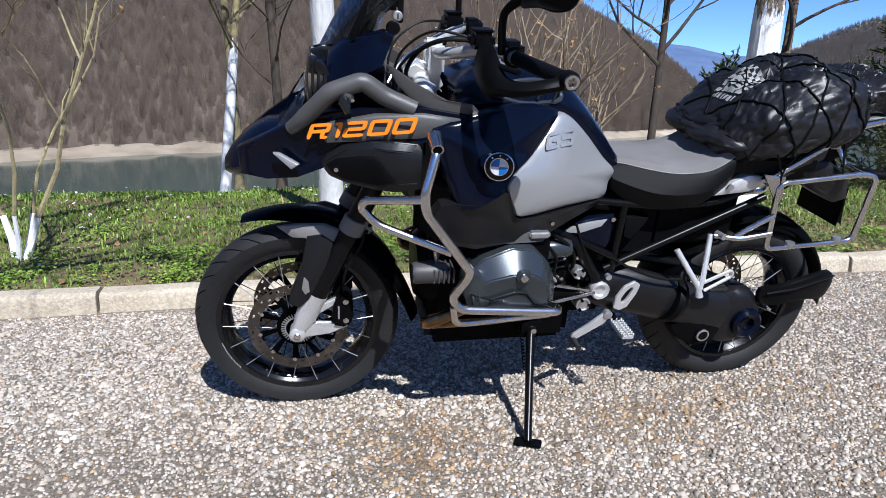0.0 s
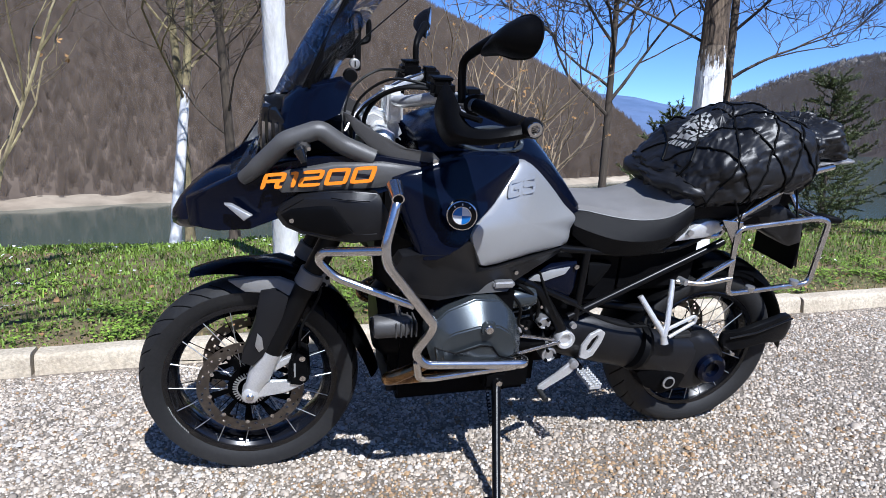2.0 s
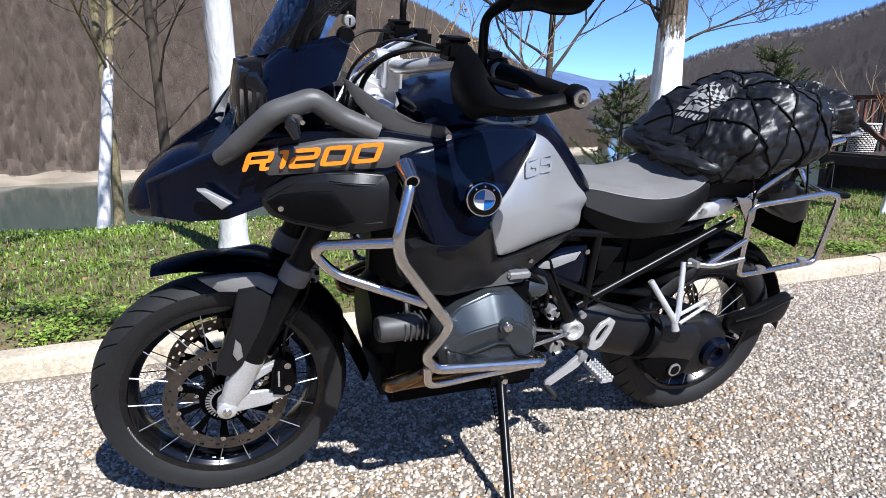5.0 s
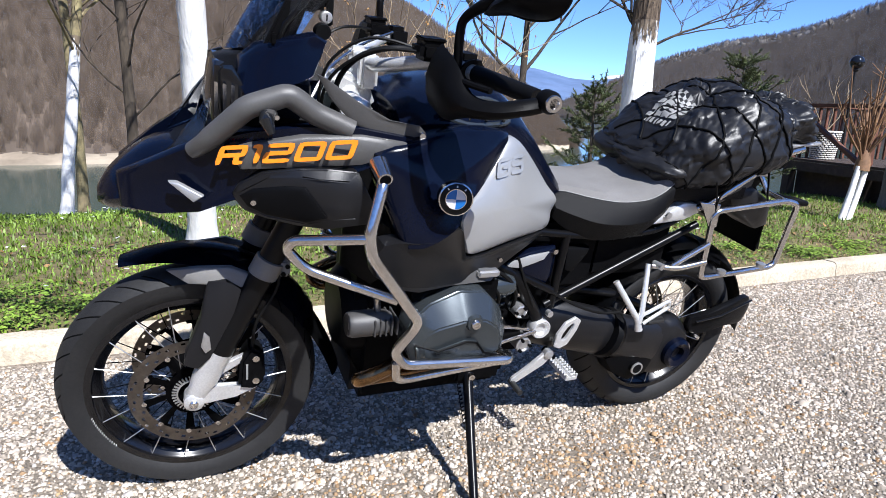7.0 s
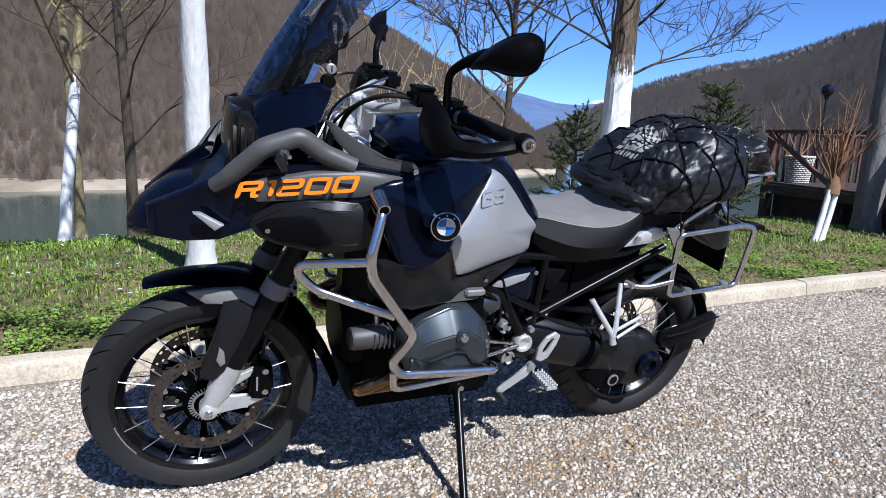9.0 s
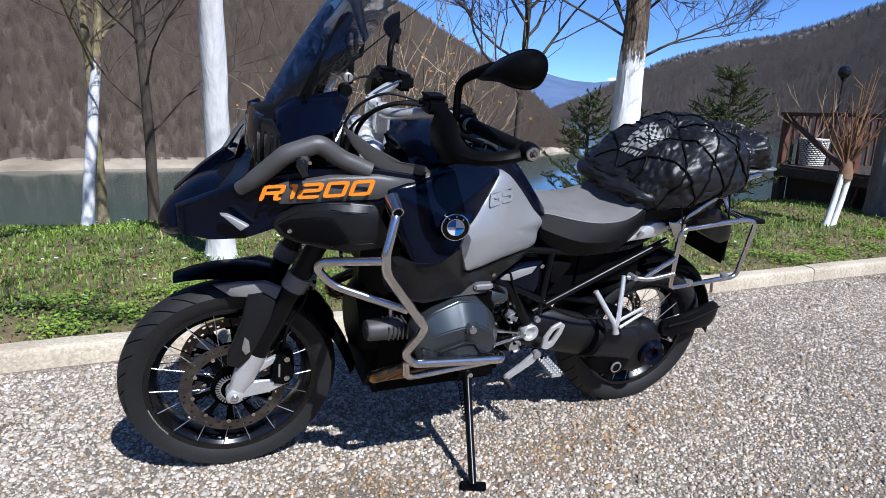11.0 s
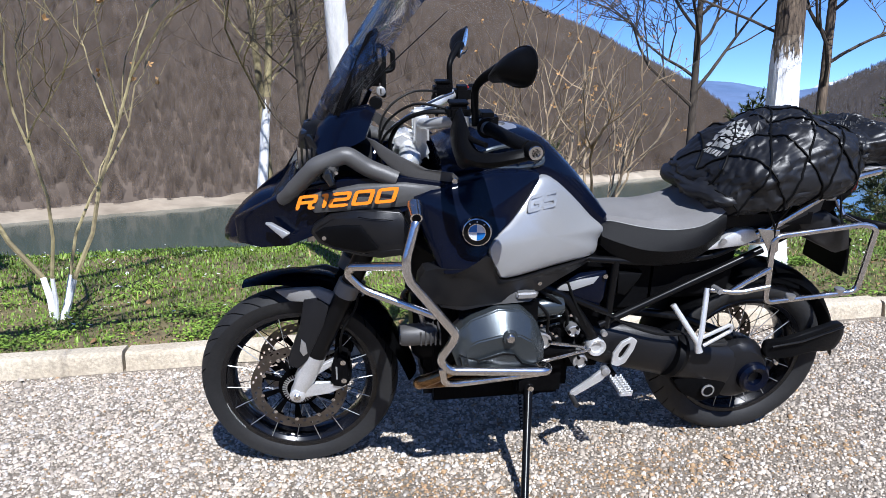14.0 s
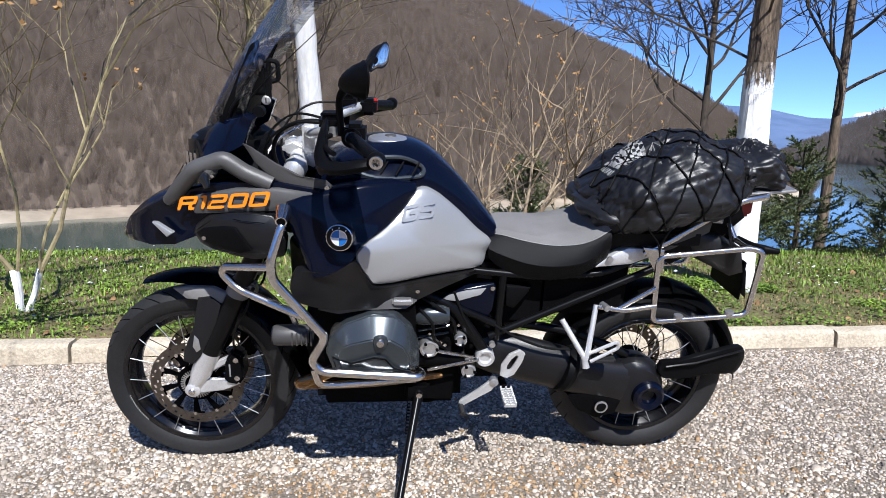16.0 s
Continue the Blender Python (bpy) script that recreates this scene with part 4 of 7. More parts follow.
# -- fork --
AX = Vector((FX, 0, FR))
UP = Vector((0.43, 0, 0.903))
for s in (-1, 1):
    o = Vector((0, s * 0.105, 0))
    lower = tube([AX + o - UP * 0.012, AX + o + UP * 0.03, AX + o + UP * 0.065, AX + o + UP * 0.15], [0.022, 0.026, 0.033, 0.033], 18)
    join(lower, turned([(0.0, -0.026), (0.018, -0.026), (0.024, -0.022), (0.024, 0.022), (0, 0.022)], "y", AX + o, 20))
    leg = on_bike("fork_slider", lower, M_PALEALU, None, "bare cast aluminium fork slider", True)
    on_bike("axle_nut", turned([(0, -0.034), (0.008, -0.034), (0.011, -0.031), (0.011, -0.02), (0, -0.02)], "y", AX + o, 12), M_STEEL, leg, "", True) if s < 0 else None
    on_bike("fork_tube", tube([AX + o + UP * 0.145, AX + o + UP * 0.16, AX + o + UP * 0.40, AX + o + UP * 0.82], [0.0325, 0.0325, 0.030, 0.027], 18), M_FRAME, None, "", True)
    p, q = AX + o + UP * 0.380, AX + o + UP * 0.425
    clamp = tube([p - UP * 0.002, p, q, q + UP * 0.002], [0.0335, 0.0365, 0.0365, 0.0335], 28)
    join(clamp, box(-0.616, -0.588, s * 0.105 - 0.020, s * 0.105 + 0.020, 0.668, 0.714, 0.006))
    on_bike("fork_bridge_clamp", clamp, M_LIGHTGREY, None, "grey fork bridge clamp", True)
    for k in (0.390, 0.412):
        e = AX + o + UP * k + Vector((0.042, s * 0.0225, 0))
        on_bike("clamp_bolt", bar(e, e + Vector((0, s * 0.004, 0)), 0.006, 8), M_DARK, None, "", True)
    bracket = slab([(FX - 0.012, FR - 0.02), (FX + 0.10, FR - 0.004), (FX + 0.155, FR + 0.022), (FX + 0.16, FR + 0.034), (FX + 0.12, FR + 0.03), (FX + 0.05, FR + 0.030), (FX + 0.03, FR + 0.035), (FX, FR + 0.03)], s * 0.098, s * 0.118, 0.004)
    join(bracket, slab([(FX + 0.045, FR + 0.085), (FX + 0.15, FR + 0.135), (FX + 0.155, FR + 0.12), (FX + 0.06, FR + 0.06)], s * 0.098, s * 0.114, 0.004))
    on_bike("caliper_bracket", bracket, M_PALEALU, None, "cast aluminium caliper bracket", True)
    body = slab([(FX + 0.105, FR + 0.03), (FX + 0.15, FR + 0.02), (FX + 0.172, FR + 0.05), (FX + 0.168, FR + 0.125), (FX + 0.135, FR + 0.145), (FX + 0.112, FR + 0.11)], s * 0.06, s * 0.128, 0.008)
    cal = on_bike("brake_caliper", body, M_DARK, None, "black radial brake caliper", True)
    for dz in (0.05, 0.115):
        on_bike("caliper_bolt", turned([(0, -0.003), (0.009, -0.003), (0.009, 0.004), (0, 0.004)], "y", (FX + 0.148, s * 0.129, FR + dz), 10), M_STEEL, cal, "", True)
    if s < 0:
        on_bike("caliper_mark", box(FX + 0.124, FX + 0.129, -0.1292, -0.1284, FR + 0.055, FR + 0.100, 0), M_PIPING, cal, "pale unreadable marking", True)
    on_bike("brake_hose", tube(spline([(FX + 0.14, s * 0.11, FR + 0.14), (FX + 0.15, s * 0.12, FR + 0.22), (FX + 0.20, s * 0.115, FR + 0.32), (FX + 0.19, s * 0.10, FR + 0.42)], 6), 0.0042, 6), M_CABLE, None, "", True)

# -- front fender --
def arch(a0, a1, r0, half, fall, steps=16, thick=0.004, x=FX, z=FR, rise=lambda s: 0.0, wide=lambda s: 1.0, fade=1.0):
    rows = []
    for i in range(steps + 1):
        s = i / steps
        a = radians(a0 + (a1 - a0) * s)
        h, row, drop = half * wide(s), [], fall * min(1, fade + 1.6 * s)
        for u in (-1, -0.96, -0.8, -0.45, 0, 0.45, 0.8, 0.96, 1):
            r = r0 + rise(s) - drop * abs(u) ** 2.6
            row.append((x + r * math.cos(a), u * h, z + r * math.sin(a)))
        rows.append(row)
    bm = loft(rows, None, False, False)
    bmesh.ops.solidify(bm, geom=list(bm.faces), thickness=thick)
    return bm


on_bike("front_fender", arch(114, 32, 0.362, 0.084, 0.045, 18, 0.004, rise=lambda s: 0.020 * (1 - s) ** 2 + 0.016 * math.sin(math.pi * s), wide=lambda s: 0.46 + 0.54 * min(1, s * 2.0) ** 0.8, fade=0.12), M_PAINT, None, "dark navy front mudguard", True)
on_bike("fender_extender", arch(34, 2, 0.352, 0.088, 0.03, 12, 0.005, rise=lambda s: 0.030 * s * s), M_MATT, None, "black lower mudguard", True)
cover = panel([(-0.775, -0.100, 0.655), (-0.735, -0.112, 0.662), (-0.700, -0.120, 0.640), (-0.715, -0.128, 0.580), (-0.775, -0.134, 0.455), (-0.805, -0.130, 0.425), (-0.835, -0.126, 0.435), (-0.830, -0.120, 0.47), (-0.795, -0.112, 0.560)], 0.02, 0.008)
on_bike("fork_cover", cover, M_SATIN, None, "satin black fork cover", True, True)
on_bike("fender_side", panel([(-0.865, -0.062, 0.668), (-0.80, -0.085, 0.685), (-0.725, -0.098, 0.690), (-0.655, -0.105, 0.660), (-0.70, -0.114, 0.640), (-0.76, -0.105, 0.645), (-0.82, -0.080, 0.640)], 0.012, 0.008), M_LIGHTGREY, None, "pale grey mudguard side piece", True, True)
on_bike("reflector", panel([(-0.787, -0.1375, 0.535), (-0.775, -0.1375, 0.52), (-0.772, -0.1375, 0.485), (-0.785, -0.1375, 0.475), (-0.795, -0.1375, 0.495)], 0.004, 0.002), M_ALU, None, "silver fork cover inlay", True, True)

# -- beak and headlamp --
def ribs(rows):
    """Cross-sections of a symmetric body: x, half width, top, shoulder height, side height, bottom."""
    out = []
    for x, w, zt, zs, zm, zb in rows:
        half = [(0.0, zt), (0.35 * w, zt - 0.1 * (zt - zs)), (0.75 * w, zs), (w, zm), (0.9 * w, zm * 0.55 + zb * 0.45), (0.62 * w, zb)]
        ring = [(x, -y, z) for y, z in half] + [(x, y, z) for y, z in half[::-1][:-1]]
        out.append(ring)
    return out


def smooth_rows(rows, steps=4):
    pts = np.array(rows, float)
    t = np.linspace(0, len(rows) - 1, (len(rows) - 1) * steps + 1)
    idx = np.clip(t.astype(int), 0, len(rows) - 2)
    f = (t - idx)[:, None]
    g = np.gradient(pts, axis=0)
    a, b = pts[idx], pts[idx + 1]
    return ((2 * f ** 3 - 3 * f ** 2 + 1) * a + (f ** 3 - 2 * f ** 2 + f) * g[idx] + (-2 * f ** 3 + 3 * f ** 2) * b + (f ** 3 - f ** 2) * g[idx + 1]).tolist()


beak = [(-0.998, 0.030, 0.872, 0.864, 0.852, 0.838), (-0.968, 0.075, 0.918, 0.897, 0.865, 0.834), (-0.90, 0.122, 0.975, 0.943, 0.892, 0.846), (-0.82, 0.165, 0.995, 0.975, 0.934, 0.866), (-0.75, 0.190, 1.000, 0.990, 0.960, 0.880)]
on_bike("beak", loft(ribs(smooth_rows(beak))), M_PAINT, None, "dark navy beak-shaped front cowl")
on_bike("beak_top", panel([(-0.905, -0.045, 0.960), (-0.86, -0.095, 0.972), (-0.80, -0.125, 0.990), (-0.74, -0.12, 1.010), (-0.74, 0.12, 1.010), (-0.80, 0.125, 0.990), (-0.86, 0.095, 0.972), (-0.905, 0.045, 0.960)], 0.03, 0.014, way=(-0.4, 0, 0.9)), M_MATT, None, "matt black cowl top")
on_bike("beak_fin", panel([(-0.855, -0.186, 0.942), (-0.838, -0.195, 0.944), (-0.789, -0.216, 0.920), (-0.809, -0.212, 0.905)], 0.016, 0.003), M_TANKGREY, None, "pale silver cowl side fin", both=True)
lamp = loft(ribs([(-0.752, 0.098, 1.178, 1.165, 1.09, 1.000), (-0.725, 0.128, 1.186, 1.17, 1.09, 0.995), (-0.68, 0.145, 1.185, 1.16, 1.08, 0.99), (-0.56, 0.15, 1.17, 1.14, 1.07, 0.95)]))
head = on_bike("headlamp", lamp, M_MATT, None, "black asymmetric headlamp housing")
on_bike("lamp_lens", panel([(-0.763, -0.088, 1.015), (-0.761, -0.098, 1.12), (-0.755, -0.07, 1.178), (-0.755, 0.07, 1.178), (-0.761, 0.098, 1.12), (-0.763, 0.088, 1.015)], 0.02, 0.012, way=(-1, 0, 0.15)), M_LAMPGLASS, head, "dark glossy headlamp glass")
on_bike("lamp_reflector", turned([(0.0, -0.01), (0.03, -0.01), (0.043, 0.02), (0.043, 0.026), (0, 0.026)], "x", (-0.752, -0.052, 1.075), 24), M_ALU, head, "", both=True)
on_bike("lamp_side_glass", panel([(-0.767, -0.098, 1.01), (-0.745, -0.128, 1.01), (-0.705, -0.160, 1.05), (-0.700, -0.155, 1.130), (-0.725, -0.125, 1.178), (-0.757, -0.098, 1.172)], 0.006, 0.003, way=(-0.5, -0.85, 0.1)), M_LAMPGLASS, head, "", both=True)
for k, (x, y) in enumerate(((-0.757, -0.1185), (-0.742, -0.1365), (-0.727, -0.1485))):
    on_bike("lamp_vane", slab([(x - 0.003, 1.045 + 0.008 * k), (x + 0.004, 1.048 + 0.008 * k), (x + 0.005, 1.140), (x - 0.002, 1.143)], y - 0.006, y, 0.001), M_STEEL, head, "", both=True)
on_bike("cowl_glass", panel([(-0.850, -0.088, 0.985), (-0.790, -0.135, 1.000), (-0.765, -0.110, 1.105), (-0.778, -0.098, 1.095)], 0.004, 0.001, 2, way=(-0.6, -0.7, 0.35)), M_LENS, None, "clear side pane of the lamp cowl", both=True)

# -- windscreen and its mount --
mount = panel([(-0.722, -0.120, 1.150), (-0.705, -0.100, 1.190), (-0.672, -0.112, 1.222), (-0.615, -0.165, 1.245), (-0.570, -0.200, 1.262), (-0.548, -0.205, 1.250), (-0.575, -0.222, 1.180), (-0.600, -0.222, 1.165), (-0.680, -0.192, 1.128), (-0.705, -0.170, 1.118)], 0.05, 0.004, 3)
on_bike("screen_cowl", mount, M_PAINT, None, "dark navy panel below the windscreen", both=True)
on_bike("screen_bridge", box(-0.70, -0.58, -0.085, 0.085, 1.13, 1.20, 0.02), M_MATT)
screen = bmesh.new()
grid = []
for j in range(29):
    v = j / 28
    row = []
    for i in range(41):
        u = i / 20 - 1
        w = 0.120 + 0.080 * math.sin(min(1, v * 1.6) * math.pi / 2) - 0.05 * max(0, v - 0.6) ** 1.3 * 2.4
        x = -0.728 + 0.272 * v - 0.016 * math.sin(v * math.pi) + (0.135 - 0.05 * v) * u * u
        z = 1.195 + 0.425 * v + (0.045 * (1 - v) - 0.050 * v ** 3) * u * u
        row.append(screen.verts.new((x, u * w, z)))
    grid.append(row)
for a, b in zip(grid, grid[1:]):
    for i in range(40):
        screen.faces.new((a[i], a[i + 1], b[i + 1], b[i]))
bmesh.ops.solidify(screen, geom=list(screen.faces), thickness=0.004)
windscreen = on_bike("windscreen", screen, M_SCREEN, None, "tall smoked clear windscreen")
windscreen.visible_shadow = False
for s in (-1, 1):
    rod = tube([(-0.645, s * 0.115, 1.20), (-0.62, s * 0.125, 1.27), (-0.545, s * 0.13, 1.36)], 0.006, 8)
    on_bike("screen_bracket", rod, M_FRAME, None, "")
on_bike("screen_crossbar", tube(spline([(-0.56, -0.14, 1.33), (-0.60, -0.05, 1.335), (-0.60, 0.05, 1.335), (-0.56, 0.14, 1.33)], 5), 0.006, 8), M_FRAME)
on_bike("screen_clip", box(-0.652, -0.640, -0.146, -0.134, 1.228, 1.252, 0.003), M_DARK, None, "", both=True)

for s in (-1, 1):
    stay = slab([(-0.675, 1.195), (-0.640, 1.185), (-0.520, 1.435), (-0.535, 1.455), (-0.560, 1.445)], s * 0.112 - 0.008, s * 0.112 + 0.008, 0.004)
    on_bike("screen_stay", stay, M_MATT, None, "black windscreen stay")
on_bike("screen_cross_plate", box(-0.60, -0.57, -0.11, 0.11, 1.295, 1.385, 0.008), M_MATT)

# -- instruments and lock --
on_bike("instrument_panel", panel([(-0.60, -0.10, 1.23), (-0.565, -0.105, 1.31), (-0.555, 0.105, 1.31), (-0.59, 0.10, 1.23)], 0.05, 0.012, way=(0.85, 0, 0.5)), M_MATT, None, "black instrument panel behind the windscreen")
cradle = box(-0.575, -0.525, -0.095, -0.01, 1.30, 1.385, 0.008)
join(cradle, box(-0.53, -0.515, -0.10, -0.09, 1.27, 1.37, 0.003))
cradle_ob = on_bike("navigation_cradle", cradle, M_MATT, None, "black empty device cradle")
on_bike("cradle_loop", tube(bent([(-0.515, -0.085, 1.34), (-0.495, -0.085, 1.345), (-0.495, -0.085, 1.395), (-0.520, -0.085, 1.40), (-0.520, -0.085, 1.345)], 0.01), 0.007, 8), M_MATT, cradle_ob)
on_bike("cradle_lock", turned([(0, -0.016), (0.011, -0.016), (0.013, -0.014), (0.013, 0.008), (0, 0.008)], "y", (-0.53, -0.088, 1.288), 16), M_ALU, cradle_ob, "round silver key lock")
on_bike("lock_slot", box(-0.5315, -0.5285, -0.1056, -0.1044, 1.281, 1.295, 0), M_DARK, cradle_ob)
on_bike("horn_cap", turned([(0, -0.012), (0.016, -0.012), (0.018, 0.01), (0, 0.012)], "y", (-0.545, -0.135, 1.262), 16), M_MATT)
on_bike("antenna_wire", tube([(-0.565, -0.13, 1.30), (-0.50, -0.15, 1.37), (-0.36, -0.165, 1.50)], [0.0035, 0.002, 0.001], 6), M_FRAME, None, "thin black aerial")

# -- grey side arms, indicators and wind flaps --
arm_line = bent([(-0.805, -0.165, 1.005), (-0.780, -0.190, 1.032), (-0.706, -0.228, 1.116), (-0.628, -0.234, 1.146), (-0.575, -0.236, 1.108), (-0.500, -0.248, 1.078)], 0.016)
on_bike("side_arm", tube(arm_line, [0.019 + 0.005 * min(1, k / 8) for k in range(len(arm_line))], 16), M_ARMGREY, None, "warm grey headlamp side arm", both=True)
sig = tube([(-0.664, -0.215, 1.108), (-0.667, -0.235, 1.106), (-0.672, -0.262, 1.102)], [0.015, 0.018, 0.014], 8)
sig_ob = on_bike("indicator", sig, M_GREYPANEL, None, "small grey turn indicator")
on_bike("indicator_lens", tube([(-0.674, -0.250, 1.106), (-0.676, -0.268, 1.098), (-0.666, -0.276, 1.074)], [0.013, 0.015, 0.008], 10), M_LAMPGLASS, sig_ob, "smoked indicator lens")
on_bike("indicator_screw", bar((-0.655, -0.252, 1.104), (-0.655, -0.264, 1.104), 0.005, 8), M_STEEL, sig_ob)
on_bike("indicator_far", tube([(-0.668, 0.215, 1.094), (-0.676, 0.268, 1.083), (-0.680, 0.275, 1.06)], [0.016, 0.013, 0.008], 12), M_GREYPANEL)
flap = panel([(-0.575, -0.235, 1.190), (-0.555, -0.238, 1.182), (-0.49, -0.250, 1.140), (-0.42, -0.262, 1.105), (-0.355, -0.262, 1.095), (-0.335, -0.262, 1.075), (-0.36, -0.266, 1.060), (-0.43, -0.262, 1.065), (-0.50, -0.252, 1.095), (-0.545, -0.243, 1.14)], 0.006, 0.003)
flap_ob = on_bike("wind_flap", flap, M_GREYPANEL, None, "smoked grey wind deflector flap", both=True)
on_bike("flap_screw", turned([(0, -0.006), (0.007, -0.006), (0.008, -0.003), (0.008, 0.004), (0, 0.004)], "y", (-0.352, -0.270, 1.076), 10), M_STEEL, flap_ob)

# -- handlebar --
grip = lambda s: [(-0.20, s * 0.475, 1.205), (-0.235, s * 0.40, 1.214), (-0.265, s * 0.33, 1.222)]
bar_line = bent([(-0.265, -0.33, 1.222), (-0.30, -0.225, 1.228), (-0.415, -0.10, 1.190), (-0.415, 0.10, 1.190), (-0.30, 0.225, 1.228), (-0.265, 0.33, 1.222)], 0.05)
handlebar = on_bike("handlebar", tube(bar_line, 0.0160, 16), M_PALEALU, None, "wide silver tapered handlebar", True)
for s in (-1, 1):
    g = on_bike("grip", tube(grip(s), 0.0175, 14), M_SEAT, handlebar, "black rubber grip", True)
    on_bike("bar_weight", turned([(0, 0), (0.018, 0), (0.022, 0.008), (0.022, 0.03), (0.0, 0.03)], "y", (-0.194, -0.530 if s < 0 else 0.500, 1.205), 18), M_MATT, handlebar, "", True)
    on_bike("end_screw", turned([(0, 0.004), (0.008, 0.004), (0.010, 0), (0.0155, 0), (0.017, 0.003), (0.017, 0.006), (0, 0.006)], "y", (-0.194, -0.534 if s < 0 else 0.528, 1.205), 18), M_STEEL, handlebar, "steel bar end screw", True)
    sw = box(-0.29, -0.235, s * 0.26 - 0.04, s * 0.26 + 0.04, 1.20, 1.255, 0.012)
    switch = on_bike("switch_unit", sw, M_MATT, handlebar, "black switch unit", True)
    if s > 0:
        on_bike("stop_switch", box(-0.262, -0.235, 0.288, 0.302, 1.205, 1.25, 0.004), M_RED, switch, "red switch", True)
    res = box(-0.360, -0.300, s * 0.225 - 0.038, s * 0.225 + 0.038, 1.228, 1.268, 0.010)
    tank_ob = on_bike("fluid_reservoir", res, M_MATT, handlebar, "black fluid reservoir", True)
    on_bike("reservoir_lid", box(-0.356, -0.304, s * 0.225 - 0.032, s * 0.225 + 0.032, 1.2685, 1.276, 0.003), M_DARK, tank_ob, "", True)
    lev = tube(spline([(-0.315, s * 0.27, 1.225), (-0.335, s * 0.34, 1.222), (-0.32, s * 0.42, 1.215), (-0.295, s * 0.475, 1.212)], 5), 0.0065, 8)
    on_bike("lever", lev, M_DARK, handlebar, "black hand lever", True)
    on_bike("lever_joint", turned([(0, -0.012), (0.011, -0.012), (0.011, 0.012), (0, 0.012)], "z", (-0.318, s * 0.285, 1.232), 12), M_ALU, handlebar, "", True)
    # handguard
    path = [(-0.186, 0.500, 1.203), (-0.235, 0.508, 1.198), (-0.288, 0.492, 1.190), (-0.325, 0.445, 1.186), (-0.343, 0.38, 1.190), (-0.345, 0.295, 1.20)]
    high = [0.030, 0.032, 0.034, 0.046, 0.112, 0.128]
    lift = [-0.004, -0.008, -0.012, -0.010, 0.0, 0.008]
    rows = []
    fine = smooth_rows([(*p, h, l) for p, h, l in zip(path, high, lift)], 4)
    for i, (x, y, z, h, l) in enumerate(fine):
        a, b = fine[max(0, i - 1)], fine[min(len(fine) - 1, i + 1)]
        w = Vector((b[0] - a[0], b[1] - a[1], 0)).normalized()
        nrm = Vector((w.y, -w.x, 0))
        row = []
        for k in range(12):
            t = 2 * math.pi * k / 12
            bow = 0.35 * h * 0.12 * math.cos(t) ** 2
            inward = Vector((-0.235 - x, 0.40 - y, 0)).normalized() * 0.010 * max(0.0, math.cos(t)) * min(1.0, i / 6)
            row.append((x + inward.x + nrm.x * (0.013 * math.sin(t) - bow), s * (y + inward.y + nrm.y * (0.013 * math.sin(t) - bow)), z + l + 0.5 * h * math.cos(t)))
        rows.append(row)
    on_bike("handguard", loft(rows), M_MATT, handlebar, "black plastic handguard", True)
    # mirror
    stalk = tube(spline([(-0.295, s * 0.305, 1.225), (-0.299, s * 0.306, 1.290), (-0.297, s * 0.312, 1.322), (-0.284, s * 0.340, 1.346), (-0.268, s * 0.370, 1.362), (-0.252, s * 0.405, 1.376)], 4), [0.0095] * 9 + [0.010, 0.0105, 0.011, 0.0115, 0.012, 0.0125, 0.013, 0.014, 0.015, 0.016, 0.016, 0.015, 0.012], 12)
    mirror = on_bike("mirror_stalk", stalk, M_MATT, handlebar, "black mirror stalk", True)
    face = [(0.335, 1.338), (0.392, 1.388), (0.462, 1.424), (0.512, 1.434), (0.545, 1.424), (0.557, 1.400), (0.548, 1.370), (0.520, 1.348), (0.465, 1.340), (0.41, 1.344)]
    mx = lambda y: -0.228 + 0.26 * (y - 0.49)
    shell = panel([(mx(y), s * y, z) for y, z in face], 0.006, 0.050, 5, 3, way=(-0.9, s * 0.45, 0))
    on_bike("mirror_shell", shell, M_MATT, mirror, "black mirror housing", True)
    glass = panel([(mx(0.480 + (y - 0.480) * 0.9) + 0.0065, s * (0.480 + (y - 0.480) * 0.9), 1.395 + (z - 1.395) * 0.88) for y, z in face], 0.003, 0.0015, 3, 3, way=(0.9, -s * 0.45, 0))
    on_bike("mirror_glass", glass, M_MIRROR, mirror, "mirror glass", True)
on_bike("grip_ring", turned([(0.018, 0), (0.026, 0), (0.026, 0.008), (0.018, 0.008)], "y", (-0.268, -0.325, 1.222), 20, closed=True), M_MATT, handlebar, "", True)

# -- yokes --
yoke = slab([(-0.50, 1.115), (-0.40, 1.070), (-0.385, 1.085), (-0.405, 1.135), (-0.47, 1.165), (-0.505, 1.15)], -0.05, 0.05, 0.012)
for s in (-1, 1):
    p = AX + Vector((0, s * 0.105, 0))
    join(yoke, tube([p + UP * 0.775, p + UP * 0.795, p + UP * 0.855, p + UP * 0.875], [0.026, 0.034, 0.034, 0.02], 16))
    join(yoke, tube([p + UP * 0.83, Vector((-0.45, 0, 1.13))], [0.022, 0.03], 12))
    join(yoke, box(-0.437, -0.393, s * 0.055 - 0.018, s * 0.055 + 0.018, 1.13, 1.215, 0.008))
on_bike("top_yoke", yoke, M_PALEALU, None, "cast aluminium top yoke with bar clamps", True)
for s in (-1, 1):
    p = AX + Vector((0, s * 0.105, 0))
    on_bike("fork_cap", tube([p + UP * 0.735, p + UP * 0.765], [0.020, 0.024], 14), M_STEEL, None, "", True)
